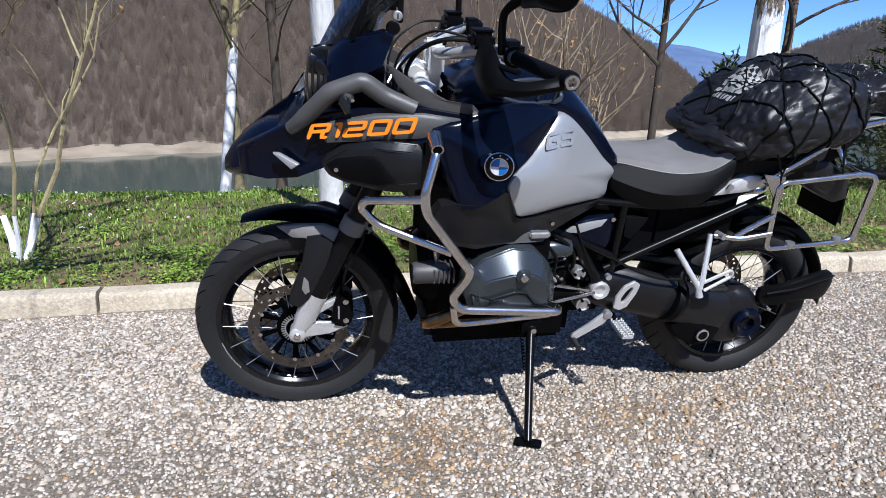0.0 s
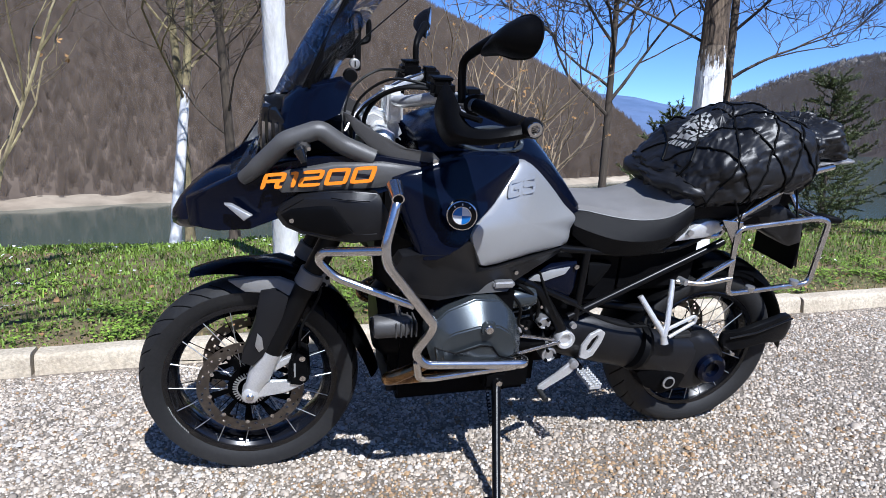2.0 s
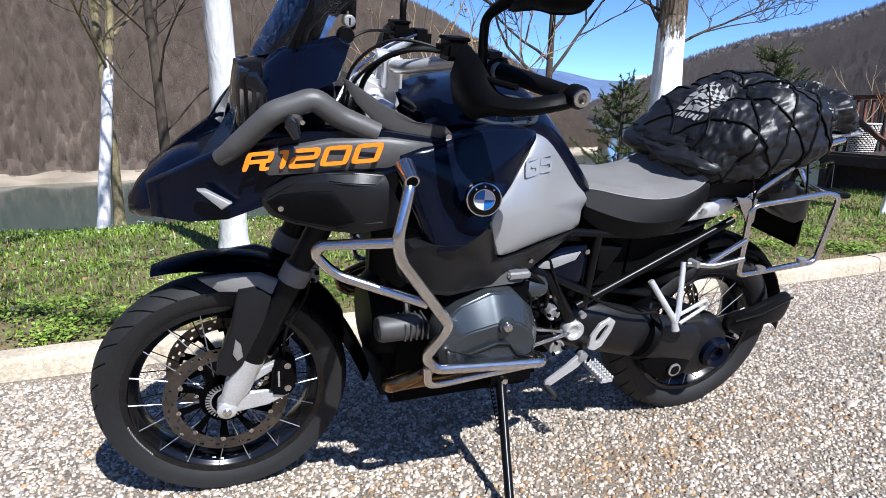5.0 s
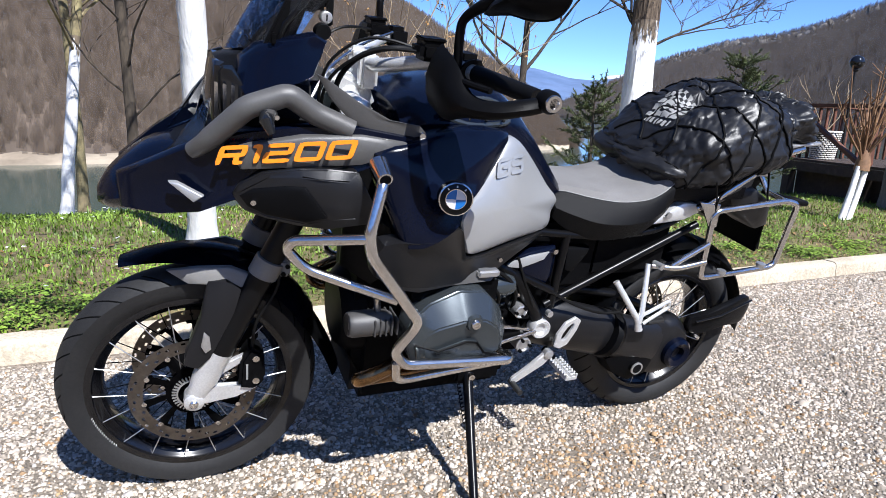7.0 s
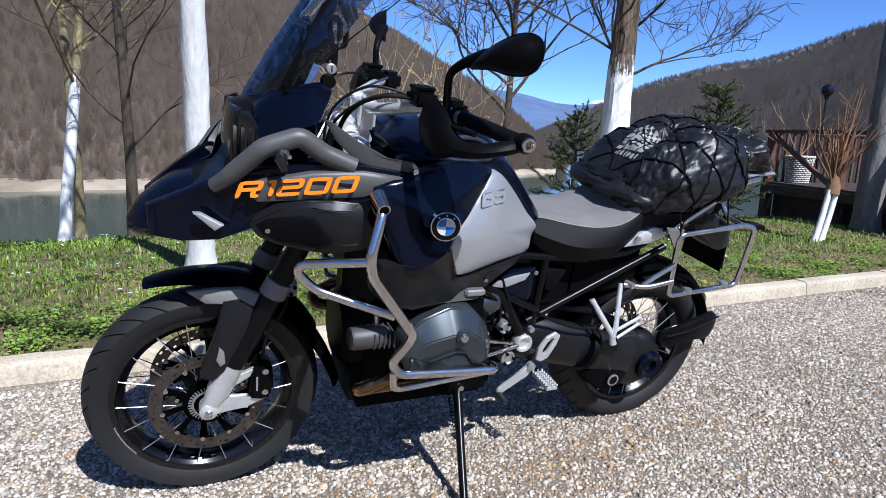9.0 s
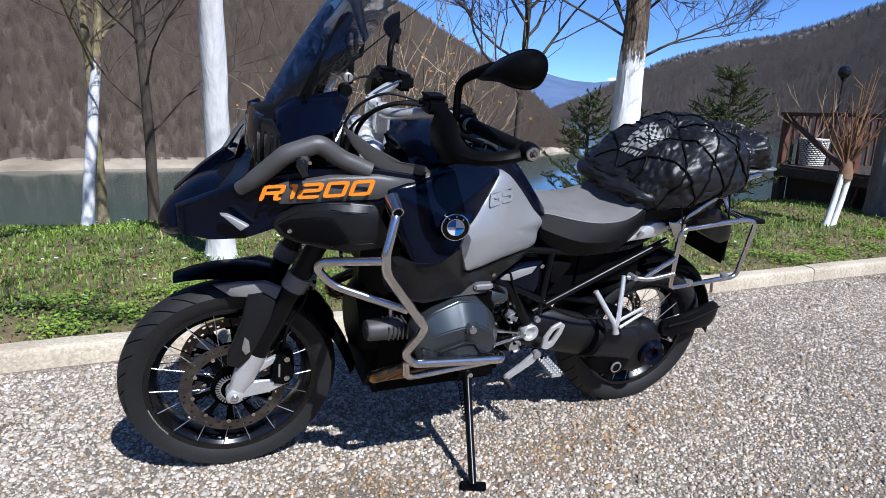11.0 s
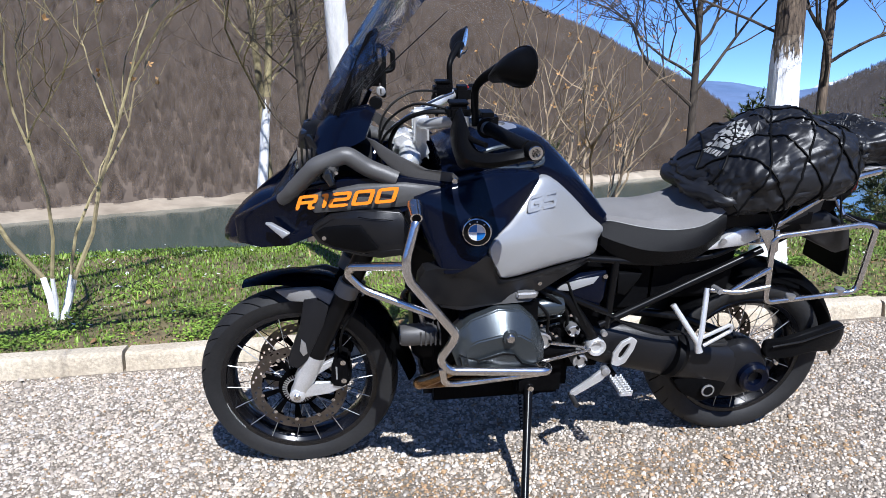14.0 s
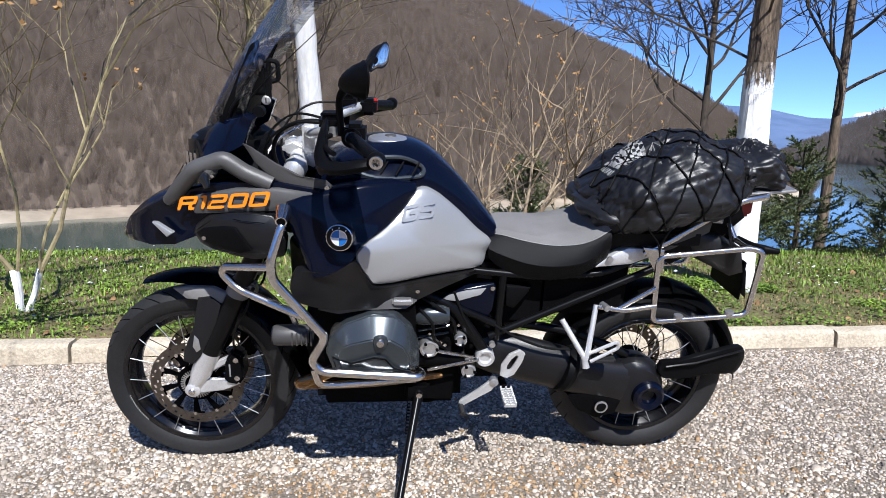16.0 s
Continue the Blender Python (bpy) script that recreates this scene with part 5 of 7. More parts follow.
for k, (y, d) in enumerate(((-0.16, 0.0), (-0.12, 0.02), (0.13, 0.01))):
    on_bike("cable", tube(spline([(-0.34, y * 1.5, 1.245), (-0.44, y * 1.2, 1.235 + d), (-0.52, y, 1.17 + d), (-0.53, y * 0.8, 1.08), (-0.47, y * 0.6, 1.00)], 6), 0.0038, 7), M_CABLE, None, "", True)
on_bike("clutch_hose", tube(spline([(-0.335, -0.20, 1.240), (-0.40, -0.20, 1.245), (-0.47, -0.175, 1.215), (-0.505, -0.145, 1.15), (-0.49, -0.12, 1.07)], 6), 0.0062, 8), M_CABLE, None, "thick black hose", True)
on_bike("steel_line", tube(spline([(-0.30, 0.16, 1.245), (-0.40, 0.08, 1.215), (-0.50, -0.04, 1.17), (-0.55, -0.10, 1.11)], 6), 0.004, 6), M_STEEL, None, "", True)
on_bike("steering_head", tube([(-0.50, 0, 0.86), (-0.445, 0, 1.07)], 0.04, 14), M_DARK)

# -- tank --
def tank_ring(x, w, zt, ze, zl, wl):
    half = [(0, zt), (0.45 * w, zt - 0.06 * (zt - ze)), (0.8 * w, zt - 0.35 * (zt - ze)), (w, ze), (0.98 * w, ze - 0.25 * (ze - zl)), (wl, zl)]
    return [(x, -y, z) for y, z in half] + [(x, y, z) for y, z in half[::-1][:-1]]


tank_rows = [(-0.375, 0.205, 1.115, 1.075, 0.92, 0.20), (-0.32, 0.215, 1.142, 1.088, 0.90, 0.21), (-0.22, 0.205, 1.164, 1.090, 0.86, 0.20), (-0.13, 0.180, 1.166, 1.082, 0.84, 0.17), (-0.06, 0.155, 1.138, 1.058, 0.83, 0.14),
             (0.02, 0.128, 1.065, 0.995, 0.82, 0.12), (0.09, 0.108, 0.985, 0.925, 0.80, 0.10), (0.155, 0.092, 0.900, 0.868, 0.78, 0.09)]
tank = on_bike("fuel_tank", loft([tank_ring(*r) for r in smooth_rows(tank_rows)]), M_PAINT, None, "large dark navy fuel tank")
cap = turned([(0, 0.016), (0.046, 0.014), (0.060, 0.010), (0.064, 0.004), (0.064, -0.008), (0, -0.008)], "z", (0, 0, 0), 32)
bmesh.ops.transform(cap, matrix=pose(-0.185, 0, 1.156, 0, 2, 0), verts=cap.verts)
cap_ob = on_bike("filler_cap", cap, M_ALU, tank, "round silver filler cap")
on_bike("cap_lock", turned([(0, 0.004), (0.016, 0.003), (0.018, 0), (0, -0.002)], "z", (-0.180, 0, 1.1715), 20), M_GREYPANEL, cap_ob, "grey cap lock")
for s in (-1, 1):
    lip = tube(spline([(-0.29, s * 0.20, 1.118), (-0.23, s * 0.185, 1.140), (-0.15, s * 0.165, 1.140), (-0.09, s * 0.148, 1.110), (-0.10, s * 0.168, 1.085), (-0.22, s * 0.20, 1.088)], 4, True), 0.007, 8)
    vent = on_bike("tank_vent", lip, M_ENGINE, tank, "dark metallic vent surround")
    for k in range(4):
        x = -0.255 + k * 0.045
        on_bike("vent_slat", bar((x, s * 0.196, 1.095), (x + 0.022, s * 0.174, 1.130), 0.003, 6), M_DARK, vent)
grey_out = [(-0.105, -0.205, 1.052), (-0.055, -0.182, 1.042), (0.02, -0.150, 0.975), (0.085, -0.128, 0.905), (0.135, -0.112, 0.858), (0.120, -0.118, 0.825), (0.112, -0.130, 0.795), (0.085, -0.145, 0.780), (-0.06, -0.235, 0.792), (-0.212, -0.318, 0.800), (-0.245, -0.340, 0.835), (-0.272, -0.362, 0.895), (-0.262, -0.352, 0.925), (-0.20, -0.292, 0.960), (-0.165, -0.250, 0.99)]
grey_l = panel(grey_out, 0.03, 0.022, 7, 3)
gp = part("tank_panel", settle(grey_l), M_TANKGREY, bike, "smooth silver-grey tank side panel")
part("tank_panel", settle(panel(grey_out, 0.03, 0.022, 7, 3, mirror=True)), M_TANKGREY, bike, "smooth silver-grey tank side panel")

# -- side fairings --
upper = [(-0.955, -0.085, 0.925), (-0.88, -0.145, 0.978), (-0.80, -0.184, 1.028), (-0.70, -0.218, 1.066), (-0.60, -0.240, 1.084), (-0.48, -0.262, 1.088), (-0.37, -0.280, 1.072), (-0.365, -0.290, 1.045), (-0.48, -0.282, 0.998), (-0.60, -0.258, 0.960), (-0.72, -0.222, 0.915), (-0.80, -0.188, 0.872), (-0.88, -0.150, 0.856), (-0.95, -0.100, 0.855)]
side_l = panel(upper, 0.03, 0.012, 6)
from mathutils.bvhtree import BVHTree
SIDE_TREE = BVHTree.FromBMesh(side_l)
on_bike("side_fairing", side_l, M_PAINT, None, "dark navy side fairing with orange lettering", both=True)
stripe = [(-0.745, -0.222, 1.022), (-0.70, -0.236, 1.040), (-0.60, -0.256, 1.066), (-0.48, -0.275, 1.074), (-0.39, -0.290, 1.064), (-0.375, -0.2935, 1.050), (-0.48, -0.283, 1.012), (-0.60, -0.262, 0.997), (-0.72, -0.232, 0.985)]
on_bike("fairing_stripe", panel(stripe, 0.02, 0.0095, 5), M_ARMGREY, None, "satin grey stripe along the fairing", both=True)
lower = [(-0.678, -0.250, 0.985), (-0.607, -0.272, 1.000), (-0.557, -0.290, 1.005), (-0.495, -0.305, 1.003), (-0.462, -0.318, 0.938), (-0.468, -0.316, 0.888), (-0.551, -0.296, 0.870), (-0.608, -0.273, 0.871), (-0.675, -0.243, 0.880), (-0.714, -0.223, 0.892), (-0.736, -0.210, 0.922), (-0.721, -0.220, 0.950)]
crease = [(-0.664, -0.256, 0.975), (-0.607, -0.282, 0.985), (-0.575, -0.302, 0.985), (-0.515, -0.316, 0.985), (-0.492, -0.322, 0.940), (-0.498, -0.319, 0.905), (-0.552, -0.309, 0.900), (-0.592, -0.288, 0.882), (-0.670, -0.255, 0.889), (-0.708, -0.233, 0.902), (-0.727, -0.222, 0.925), (-0.710, -0.235, 0.942)]
on_bike("lower_fairing", facets(lower, crease, 0.05, (0, -1, 0), 0.003), M_SATIN, None, "satin black lower fairing", both=True)
recess = [(-0.722, -0.229, 0.926), (-0.697, -0.244, 0.946), (-0.637, -0.273, 0.962), (-0.600, -0.292, 0.966), (-0.556, -0.3115, 0.903), (-0.593, -0.2915, 0.886), (-0.672, -0.258, 0.893), (-0.706, -0.238, 0.905)]
on_bike("intake_recess", panel(recess, 0.010, 0.006, 4), M_MATT, None, "matt black intake panel", both=True)
on_bike("fairing_bolt", turned([(0, -0.004), (0.006, -0.004), (0.006, 0.004), (0, 0.004)], "y", (-0.697, -0.2475, 0.918), 10), M_STEEL)
shroud = [(-0.46, -0.300, 1.040), (-0.36, -0.288, 1.072), (-0.24, -0.262, 1.090), (-0.13, -0.222, 1.078), (-0.105, -0.215, 1.058), (-0.165, -0.262, 0.985), (-0.205, -0.302, 0.957), (-0.266, -0.358, 0.924), (-0.278, -0.368, 0.895), (-0.33, -0.378, 0.86), (-0.39, -0.362, 0.84), (-0.42, -0.335, 0.90), (-0.45, -0.312, 0.97)]
SHROUD = panel(shroud, 0.05, 0.024, 7, 2)
on_bike("radiator_shroud", SHROUD, M_PAINT, None, "bulging dark navy radiator shroud", both=True)
knee = [(-0.275, -0.366, 0.895), (-0.245, -0.342, 0.832), (-0.212, -0.320, 0.795), (-0.06, -0.238, 0.786), (0.090, -0.145, 0.774), (0.085, -0.135, 0.755), (-0.02, -0.200, 0.735), (-0.13, -0.258, 0.708), (-0.24, -0.305, 0.716), (-0.36, -0.335, 0.730), (-0.45, -0.335, 0.765), (-0.44, -0.345, 0.85), (-0.34, -0.376, 0.865)]
on_bike("lower_shroud", panel(knee, 0.05, 0.020, 7, 3), M_SATIN, None, "satin black lower shroud", both=True)
on_bike("shroud_bolt", turned([(0, -0.004), (0.006, -0.004), (0.006, 0.006), (0, 0.006)], "y", (-0.10, -0.257, 0.752), 10), M_STEEL)

# -- round badge: a plain disc quartered in blue and white --
BADGE = Matrix.Translation((-0.312, -0.3935, 0.975)) @ Matrix.Scale(0.9, 4) @ Matrix.Rotation(radians(-14), 4, "Z") @ Matrix.Rotation(radians(-6), 4, "X")


def badge_piece(bm):
    bmesh.ops.transform(bm, matrix=BADGE, verts=bm.verts)
    return bm


badge = on_bike("badge", badge_piece(turned([(0, -0.006), (0.036, -0.006), (0.040, -0.003), (0.041, 0.004), (0.041, 0.02), (0, 0.02)], "y", (0, 0, 0), 40)), M_FRAME, None, "round quartered blue and white badge")
on_bike("badge_ring", badge_piece(turned([(0.0375, -0.0070), (0.0405, -0.0050), (0.0405, -0.002), (0.0365, -0.004)], "y", (0, 0, 0), 40, closed=True)), M_STEEL, badge)
on_bike("badge_ring", badge_piece(turned([(0.0235, -0.0078), (0.0252, -0.0078), (0.0252, -0.005), (0.0235, -0.005)], "y", (0, 0, 0), 40, closed=True)), M_STEEL, badge)
for k in range(4):
    q = turned([(0.0, -0.0074), (0.0236, -0.0074), (0.0236, -0.005), (0.0, -0.005)], "y", (0, 0, 0), 10, None, math.pi / 2, math.pi / 2 * k)
    on_bike("badge_quarter", badge_piece(q), M_BLUE if k % 2 else M_WHITE, badge)
for a in (130, 90, 50):
    m = badge_piece(bar((0.0285 * math.cos(radians(a)), -0.0064, 0.0285 * math.sin(radians(a))), (0.0335 * math.cos(radians(a)), -0.0064, 0.0335 * math.sin(radians(a))), 0.0018, 5))
    on_bike("badge_mark", m, M_WHITE, badge)


# -- lettering --
GLYPHS = {"R": "#####/#...#/#####/#..#./#..##", "1": "##/.#/.#/.#/.#", "2": "#####/....#/#####/#..../#####", "0": "#####/#...#/#...#/#...#/#####",
          "G": "#####/#..../#.###/#...#/#####", "S": "#####/#..../#####/....#/#####"}


def square_letters(text):
    """Wide square letters as one flat mesh, a cell being 1 by 1."""
    bm, spot, x0 = bmesh.new(), {}, 0
    for ch in text:
        lines = GLYPHS[ch].split("/")
        for r, line in enumerate(lines):
            for c, sign in enumerate(line):
                if sign == "#":
                    corners = [(x0 + c + i, 5 - r - j) for i, j in ((0, 1), (1, 1), (1, 0), (0, 0))]
                    for k in corners:
                        if k not in spot:
                            spot[k] = bm.verts.new((*k, 0))
                    bm.faces.new([spot[k] for k in corners])
        x0 += len(lines[0]) + 0.6
    moves = [(v, v.link_faces[0].calc_center_median()) for v in bm.verts if len(v.link_faces) == 1]
    for v, c in moves:
        v.co = v.co.lerp(c, 0.42)
    return bm


def lettering(name, text, at, u, v, material, trees, cell, rise, thin, proud, shear, label, parent, level=None):
    """Raised letters laid on a plane just proud of a body side; gives the plane, so that a second layer can share it."""
    bm = square_letters(text)
    if thin:
        rim = bmesh.ops.inset_region(bm, faces=list(bm.faces), thickness=thin, use_even_offset=True)
        bmesh.ops.delete(bm, geom=rim["faces"], context="FACES")
    u, v = Vector(u), Vector(v)
    spots = []
    for w in bm.verts:
        p = Vector(at) + u * (w.co.x * cell + w.co.y * rise * shear) + v * w.co.y * rise
        hits = [t.ray_cast(Vector((p.x, -0.8, p.z)), Vector((0, 1, 0)))[0] for t in trees]
        spots.append((p.x, min([h.y for h in hits if h] or [9.0]), p.z))
    spots = np.array(spots)
    base = np.column_stack([np.ones(len(spots)), spots[:, 0], spots[:, 2]])
    if level is None:
        ok = spots[:, 1] < 8
        level = np.linalg.lstsq(base[ok], spots[ok, 1], rcond=None)[0]
        level[0] += float((spots[ok, 1] - base[ok] @ level).min())
    for w, q, y in zip(bm.verts, spots, base @ level - proud):
        w.co = Vector((q[0], y, q[2]))
    bmesh.ops.solidify(bm, geom=list(bm.faces), thickness=-0.0008)
    part(name, settle(bm), material, parent, label, False)
    return level


STRIPE_TREE = BVHTree.FromBMesh(panel(stripe, 0.02, 0.0095, 5))
U, V = (0.985, -0.2, 0.155), (0.0, 0.0, 1.0)
PLANE = lettering("lettering", "R1200", (-0.770, 0, 0.990), U, V, M_ORANGE, (STRIPE_TREE, SIDE_TREE), 0.0108, 0.0078, 0, 0.0012, 0.36, "orange numerals and letter with yellow fill", bike)
lettering("lettering_fill", "R1200", (-0.770, 0, 0.990), U, V, M_YELLOW, (STRIPE_TREE, SIDE_TREE), 0.0108, 0.0078, 0.25, 0.0026, 0.36, "", bike, PLANE)
GREY_TREE = BVHTree.FromBMesh(panel(grey_out, 0.03, 0.022, 7, 3))
lettering("embossed_letters", "GS", (-0.150, 0, 0.972), (0.95, 0.3, 0.04), (0.02, 0, 1.0), M_EMBOSS, (GREY_TREE,), 0.0092, 0.0084, 0.2, 0.0010, 0.2, "two embossed letters on the tank panel", bike)

# -- engine --
case = box(-0.42, 0.06, -0.135, 0.135, 0.26, 0.72, 0.03)
on_bike("crankcase", case, M_DARK, None, "dark engine block")
on_bike("engine_front", turned([(0, -0.05), (0.10, -0.05), (0.13, -0.02), (0.14, 0.05)], "x", (-0.40, 0, 0.50), 28), M_DARK)
for s in (-1, 1):
    barrel = on_bike("cylinder", box(-0.32, -0.12, s * 0.205 - 0.075, s * 0.205 + 0.075, 0.53, 0.69, 0.01), M_DARK, None, "dark finned cylinder")
    for k in range(7):
        on_bike("fin", box(-0.335, -0.105, s * 0.205 - 0.07 + k * 0.02 - 0.003, s * 0.205 - 0.07 + k * 0.02 + 0.003, 0.515, 0.705, 0.002), M_DARK, barrel)
    head_out = [(-0.365, s * -0.0 + s * 0.335, 0.592), (-0.352, s * 0.332, 0.640), (-0.31, s * 0.330, 0.682), (-0.235, s * 0.328, 0.710), (-0.165, s * 0.326, 0.702), (-0.118, s * 0.326, 0.655), (-0.095, s * 0.328, 0.590), (-0.095, s * 0.330, 0.535), (-0.13, s * 0.334, 0.515), (-0.25, s * 0.336, 0.512), (-0.345, s * 0.336, 0.530)]
    cover_ob = on_bike("cylinder_head_cover", facets(head_out, [(x, s * y, z) for x, y, z in ((-0.330, 0.362, 0.596), (-0.320, 0.366, 0.620), (-0.296, 0.370, 0.634), (-0.235, 0.376, 0.652), (-0.178, 0.376, 0.650), (-0.142, 0.373, 0.625), (-0.124, 0.368, 0.585), (-0.122, 0.362, 0.552), (-0.145, 0.362, 0.538), (-0.25, 0.364, 0.534), (-0.322, 0.362, 0.550))], 0.07, (0, s, 0)), M_ENGINE, None, "dark grey metallic cylinder head cover")
    flute = [(-0.345, s * 0.352, 0.585), (-0.291, s * 0.3715, 0.574), (-0.225, s * 0.3765, 0.596), (-0.195, s * 0.3765, 0.590), (-0.170, s * 0.373, 0.556), (-0.120, s * 0.363, 0.535), (-0.145, s * 0.361, 0.526), (-0.25, s * 0.363, 0.522), (-0.335, s * 0.355, 0.540)]
    on_bike("cover_lip", panel(flute, 0.016, 0.004, 4, way=(0, s, 0)), M_ENGINE, cover_ob, "raised lower lip of the cover")
    on_bike("cover_groove", tube(flute[:6], 0.0030, 6), M_DARK, cover_ob)
    on_bike("bolt_boss", turned([(0, -0.003), (0.019, -0.003), (0.023, 0.006), (0, 0.006)] if s < 0 else [(0, -0.006), (0.023, -0.006), (0.019, 0.003), (0, 0.003)], "y", (-0.208, s * 0.3765, 0.645), 20), M_ENGINE, cover_ob)
    on_bike("cover_bolt", turned([(0, -0.006), (0.010, -0.006), (0.013, -0.002), (0.013, 0.012), (0, 0.012)] if s < 0 else [(0, -0.012), (0.013, -0.012), (0.013, 0.002), (0.010, 0.006), (0, 0.006)], "y", (-0.208, s * 0.381, 0.645), 16), M_STEEL, cover_ob, "steel cover bolt")
    duct = panel([(-0.39, s * 0.285, 0.705), (-0.36, s * 0.292, 0.740), (-0.25, s * 0.290, 0.752), (-0.14, s * 0.272, 0.740), (-0.10, s * 0.262, 0.722), (-0.13, s * 0.285, 0.708), (-0.25, s * 0.305, 0.712), (-0.33, s * 0.300, 0.698)], 0.10, 0.012, 4, way=(0, s, 0.2))
    duct_ob = on_bike("intake_cover", duct, M_ARMGREY, None, "dark grey plug cover above the cylinder")
    on_bike("plug_cap", box(-0.175, -0.115, s * 0.285 - 0.012, s * 0.285 + 0.012, 0.722, 0.742, 0.005), M_ALU, duct_ob)
    on_bike("exhaust_header", tube(spline([(-0.27, s * 0.27, 0.53), (-0.335, s * 0.29, 0.508), (-0.395, s * 0.298, 0.484), (-0.440, s * 0.292, 0.462), (-0.446, s * 0.272, 0.444), (-0.40, s * 0.252, 0.432), (-0.22, s * 0.225, 0.420), (0.02, s * 0.10, 0.370)], 6), 0.019, 14), M_HEATED, None, "heat-stained steel exhaust pipe")
    on_bike("radiator_side", panel([(-0.48, s * 0.15, 0.88), (-0.40, s * 0.27, 0.86), (-0.38, s * 0.28, 0.76), (-0.42, s * 0.22, 0.68), (-0.48, s * 0.14, 0.70)], 0.06, 0.01, 4, way=(-0.3, s, 0)), M_MATT)
skid = panel([(-0.43, -0.11, 0.40), (-0.43, 0.11, 0.40), (-0.38, 0.12, 0.30), (-0.05, 0.11, 0.255), (0.03, 0.09, 0.265), (0.03, -0.09, 0.265), (-0.05, -0.11, 0.255), (-0.38, -0.12, 0.30)], 0.01, 0.015, 5, way=(-0.2, 0, -1))
on_bike("skid_plate", skid, M_DARK, None, "dark engine guard plate")
on_bike("radiator_core", box(-0.47, -0.40, -0.14, 0.14, 0.72, 0.98, 0.02), M_DARK)
on_bike("inner_panel", box(0.02, 0.33, -0.10, 0.10, 0.55, 0.80, 0.02), M_DARK, None, "dark body below the seat")
on_bike("gearbox", box(0.02, 0.20, -0.11, 0.11, 0.34, 0.62, 0.03), M_DARK)
on_bike("airbox", box(-0.36, 0.08, -0.14, 0.14, 0.70, 0.93, 0.03), M_DARK)
for k, z in enumerate((0.60, 0.575, 0.55, 0.525)):
    on_bike("gearbox_rib", bar((-0.09, -0.150, z + 0.01), (0.01, -0.138, z + 0.02), 0.005, 6), M_ENGINE)
on_bike("starter", turned([(0, -0.09), (0.032, -0.09), (0.036, -0.08), (0.036, 0.06), (0, 0.07)], "x", (0.0, -0.135, 0.455), 18), M_DARK)
for k in range(14):
    rng = random.Random(k + 40)
    p = Vector((rng.uniform(-0.06, 0.10), -0.148, rng.uniform(0.44, 0.60)))
    on_bike("engine_bolt", bar(p, p + Vector((0, -0.012, 0)), 0.004 + 0.004 * rng.random(), 8), M_STEEL if k % 2 else M_DARK)
for k, (pts, r) in enumerate((([(-0.10, -0.17, 0.70), (-0.03, -0.19, 0.66), (0.02, -0.17, 0.60), (0.03, -0.15, 0.53)], 0.006), ([(-0.09, -0.19, 0.66), (-0.05, -0.20, 0.61), (-0.04, -0.18, 0.54), (0.0, -0.15, 0.49)], 0.005), ([(0.02, -0.15, 0.70), (0.05, -0.165, 0.62), (0.09, -0.165, 0.54), (0.11, -0.15, 0.50)], 0.0045), ([(0.15, -0.15, 0.58), (0.24, -0.16, 0.53), (0.33, -0.17, 0.50), (0.41, -0.18, 0.50)], 0.0045))):
    on_bike("engine_hose", tube(spline(pts, 6), r, 8), M_CABLE)
for k, (x, z, r) in enumerate(((-0.055, 0.505, 0.030), (0.045, 0.535, 0.020), (0.075, 0.420, 0.024))):
    boss = on_bike("gearbox_boss", turned([(0, -0.012), (r * 0.7, -0.012), (r * 0.8, -0.016), (r, -0.014), (r * 1.05, 0.03), (0, 0.03)], "y", (x, -0.165, z), 20), M_ALU, None, "bare metal gearbox boss")
    for j in range(3):
        a = 2.1 * j + k
        on_bike("boss_bolt", turned([(0, -0.005), (0.005, -0.005), (0.005, 0.005), (0, 0.005)], "y", (x + r * 0.82 * math.cos(a), -0.182, z + r * 0.82 * math.sin(a)), 8), M_DARK, boss)
on_bike("throttle_body", turned([(0, -0.06), (0.028, -0.06), (0.034, -0.05), (0.034, 0.03), (0.026, 0.05), (0, 0.05)], "x", (-0.045, -0.165, 0.625), 18), M_ENGINE, None, "grey cast throttle body")
on_bike("oil_line", tube(spline([(-0.09, -0.16, 0.50), (0.00, -0.175, 0.49), (0.09, -0.165, 0.465)], 5), 0.006, 8), M_STEEL)
on_bike("shift_rod", bar((-0.06, -0.185, 0.432), (0.105, -0.180, 0.465), 0.0055, 8), M_STEEL, None, "steel shift rod")

# -- steel crash bars --
R = 0.0128
guard = tube(bent([(-0.455, -0.335, 1.022), (-0.462, -0.368, 1.000), (-0.492, -0.402, 0.905), (-0.488, -0.410, 0.860), (-0.362, -0.395, 0.680), (-0.366, -0.388, 0.655), (-0.402, -0.372, 0.585), (-0.376, -0.378, 0.552), (-0.098, -0.378, 0.528), (-0.085, -0.345, 0.522), (-0.12, -0.28, 0.500)], 0.035), R, 14)
guard_ob = on_bike("crash_bar", guard, M_STEEL, None, "polished stainless steel crash bar", both=True)
on_bike("bar_loop", tube(bent([(-0.490, -0.404, 0.893), (-0.628, -0.325, 0.862), (-0.640, -0.315, 0.838), (-0.600, -0.322, 0.792), (-0.412, -0.385, 0.732)], 0.03), 0.0115, 12), M_STEEL, guard_ob, both=True)
on_bike("bar_lower", tube(bent([(-0.396, -0.374, 0.560), (-0.385, -0.362, 0.500), (-0.350, -0.350, 0.488), (-0.105, -0.335, 0.495)], 0.02), 0.0105, 12), M_STEEL, guard_ob, both=True)
on_bike("bar_socket", tube([(-0.462, -0.325, 1.030), (-0.462, -0.378, 1.012)], [0.020, 0.0155], 16), M_STEEL, guard_ob, "dull steel bar mount", both=True)
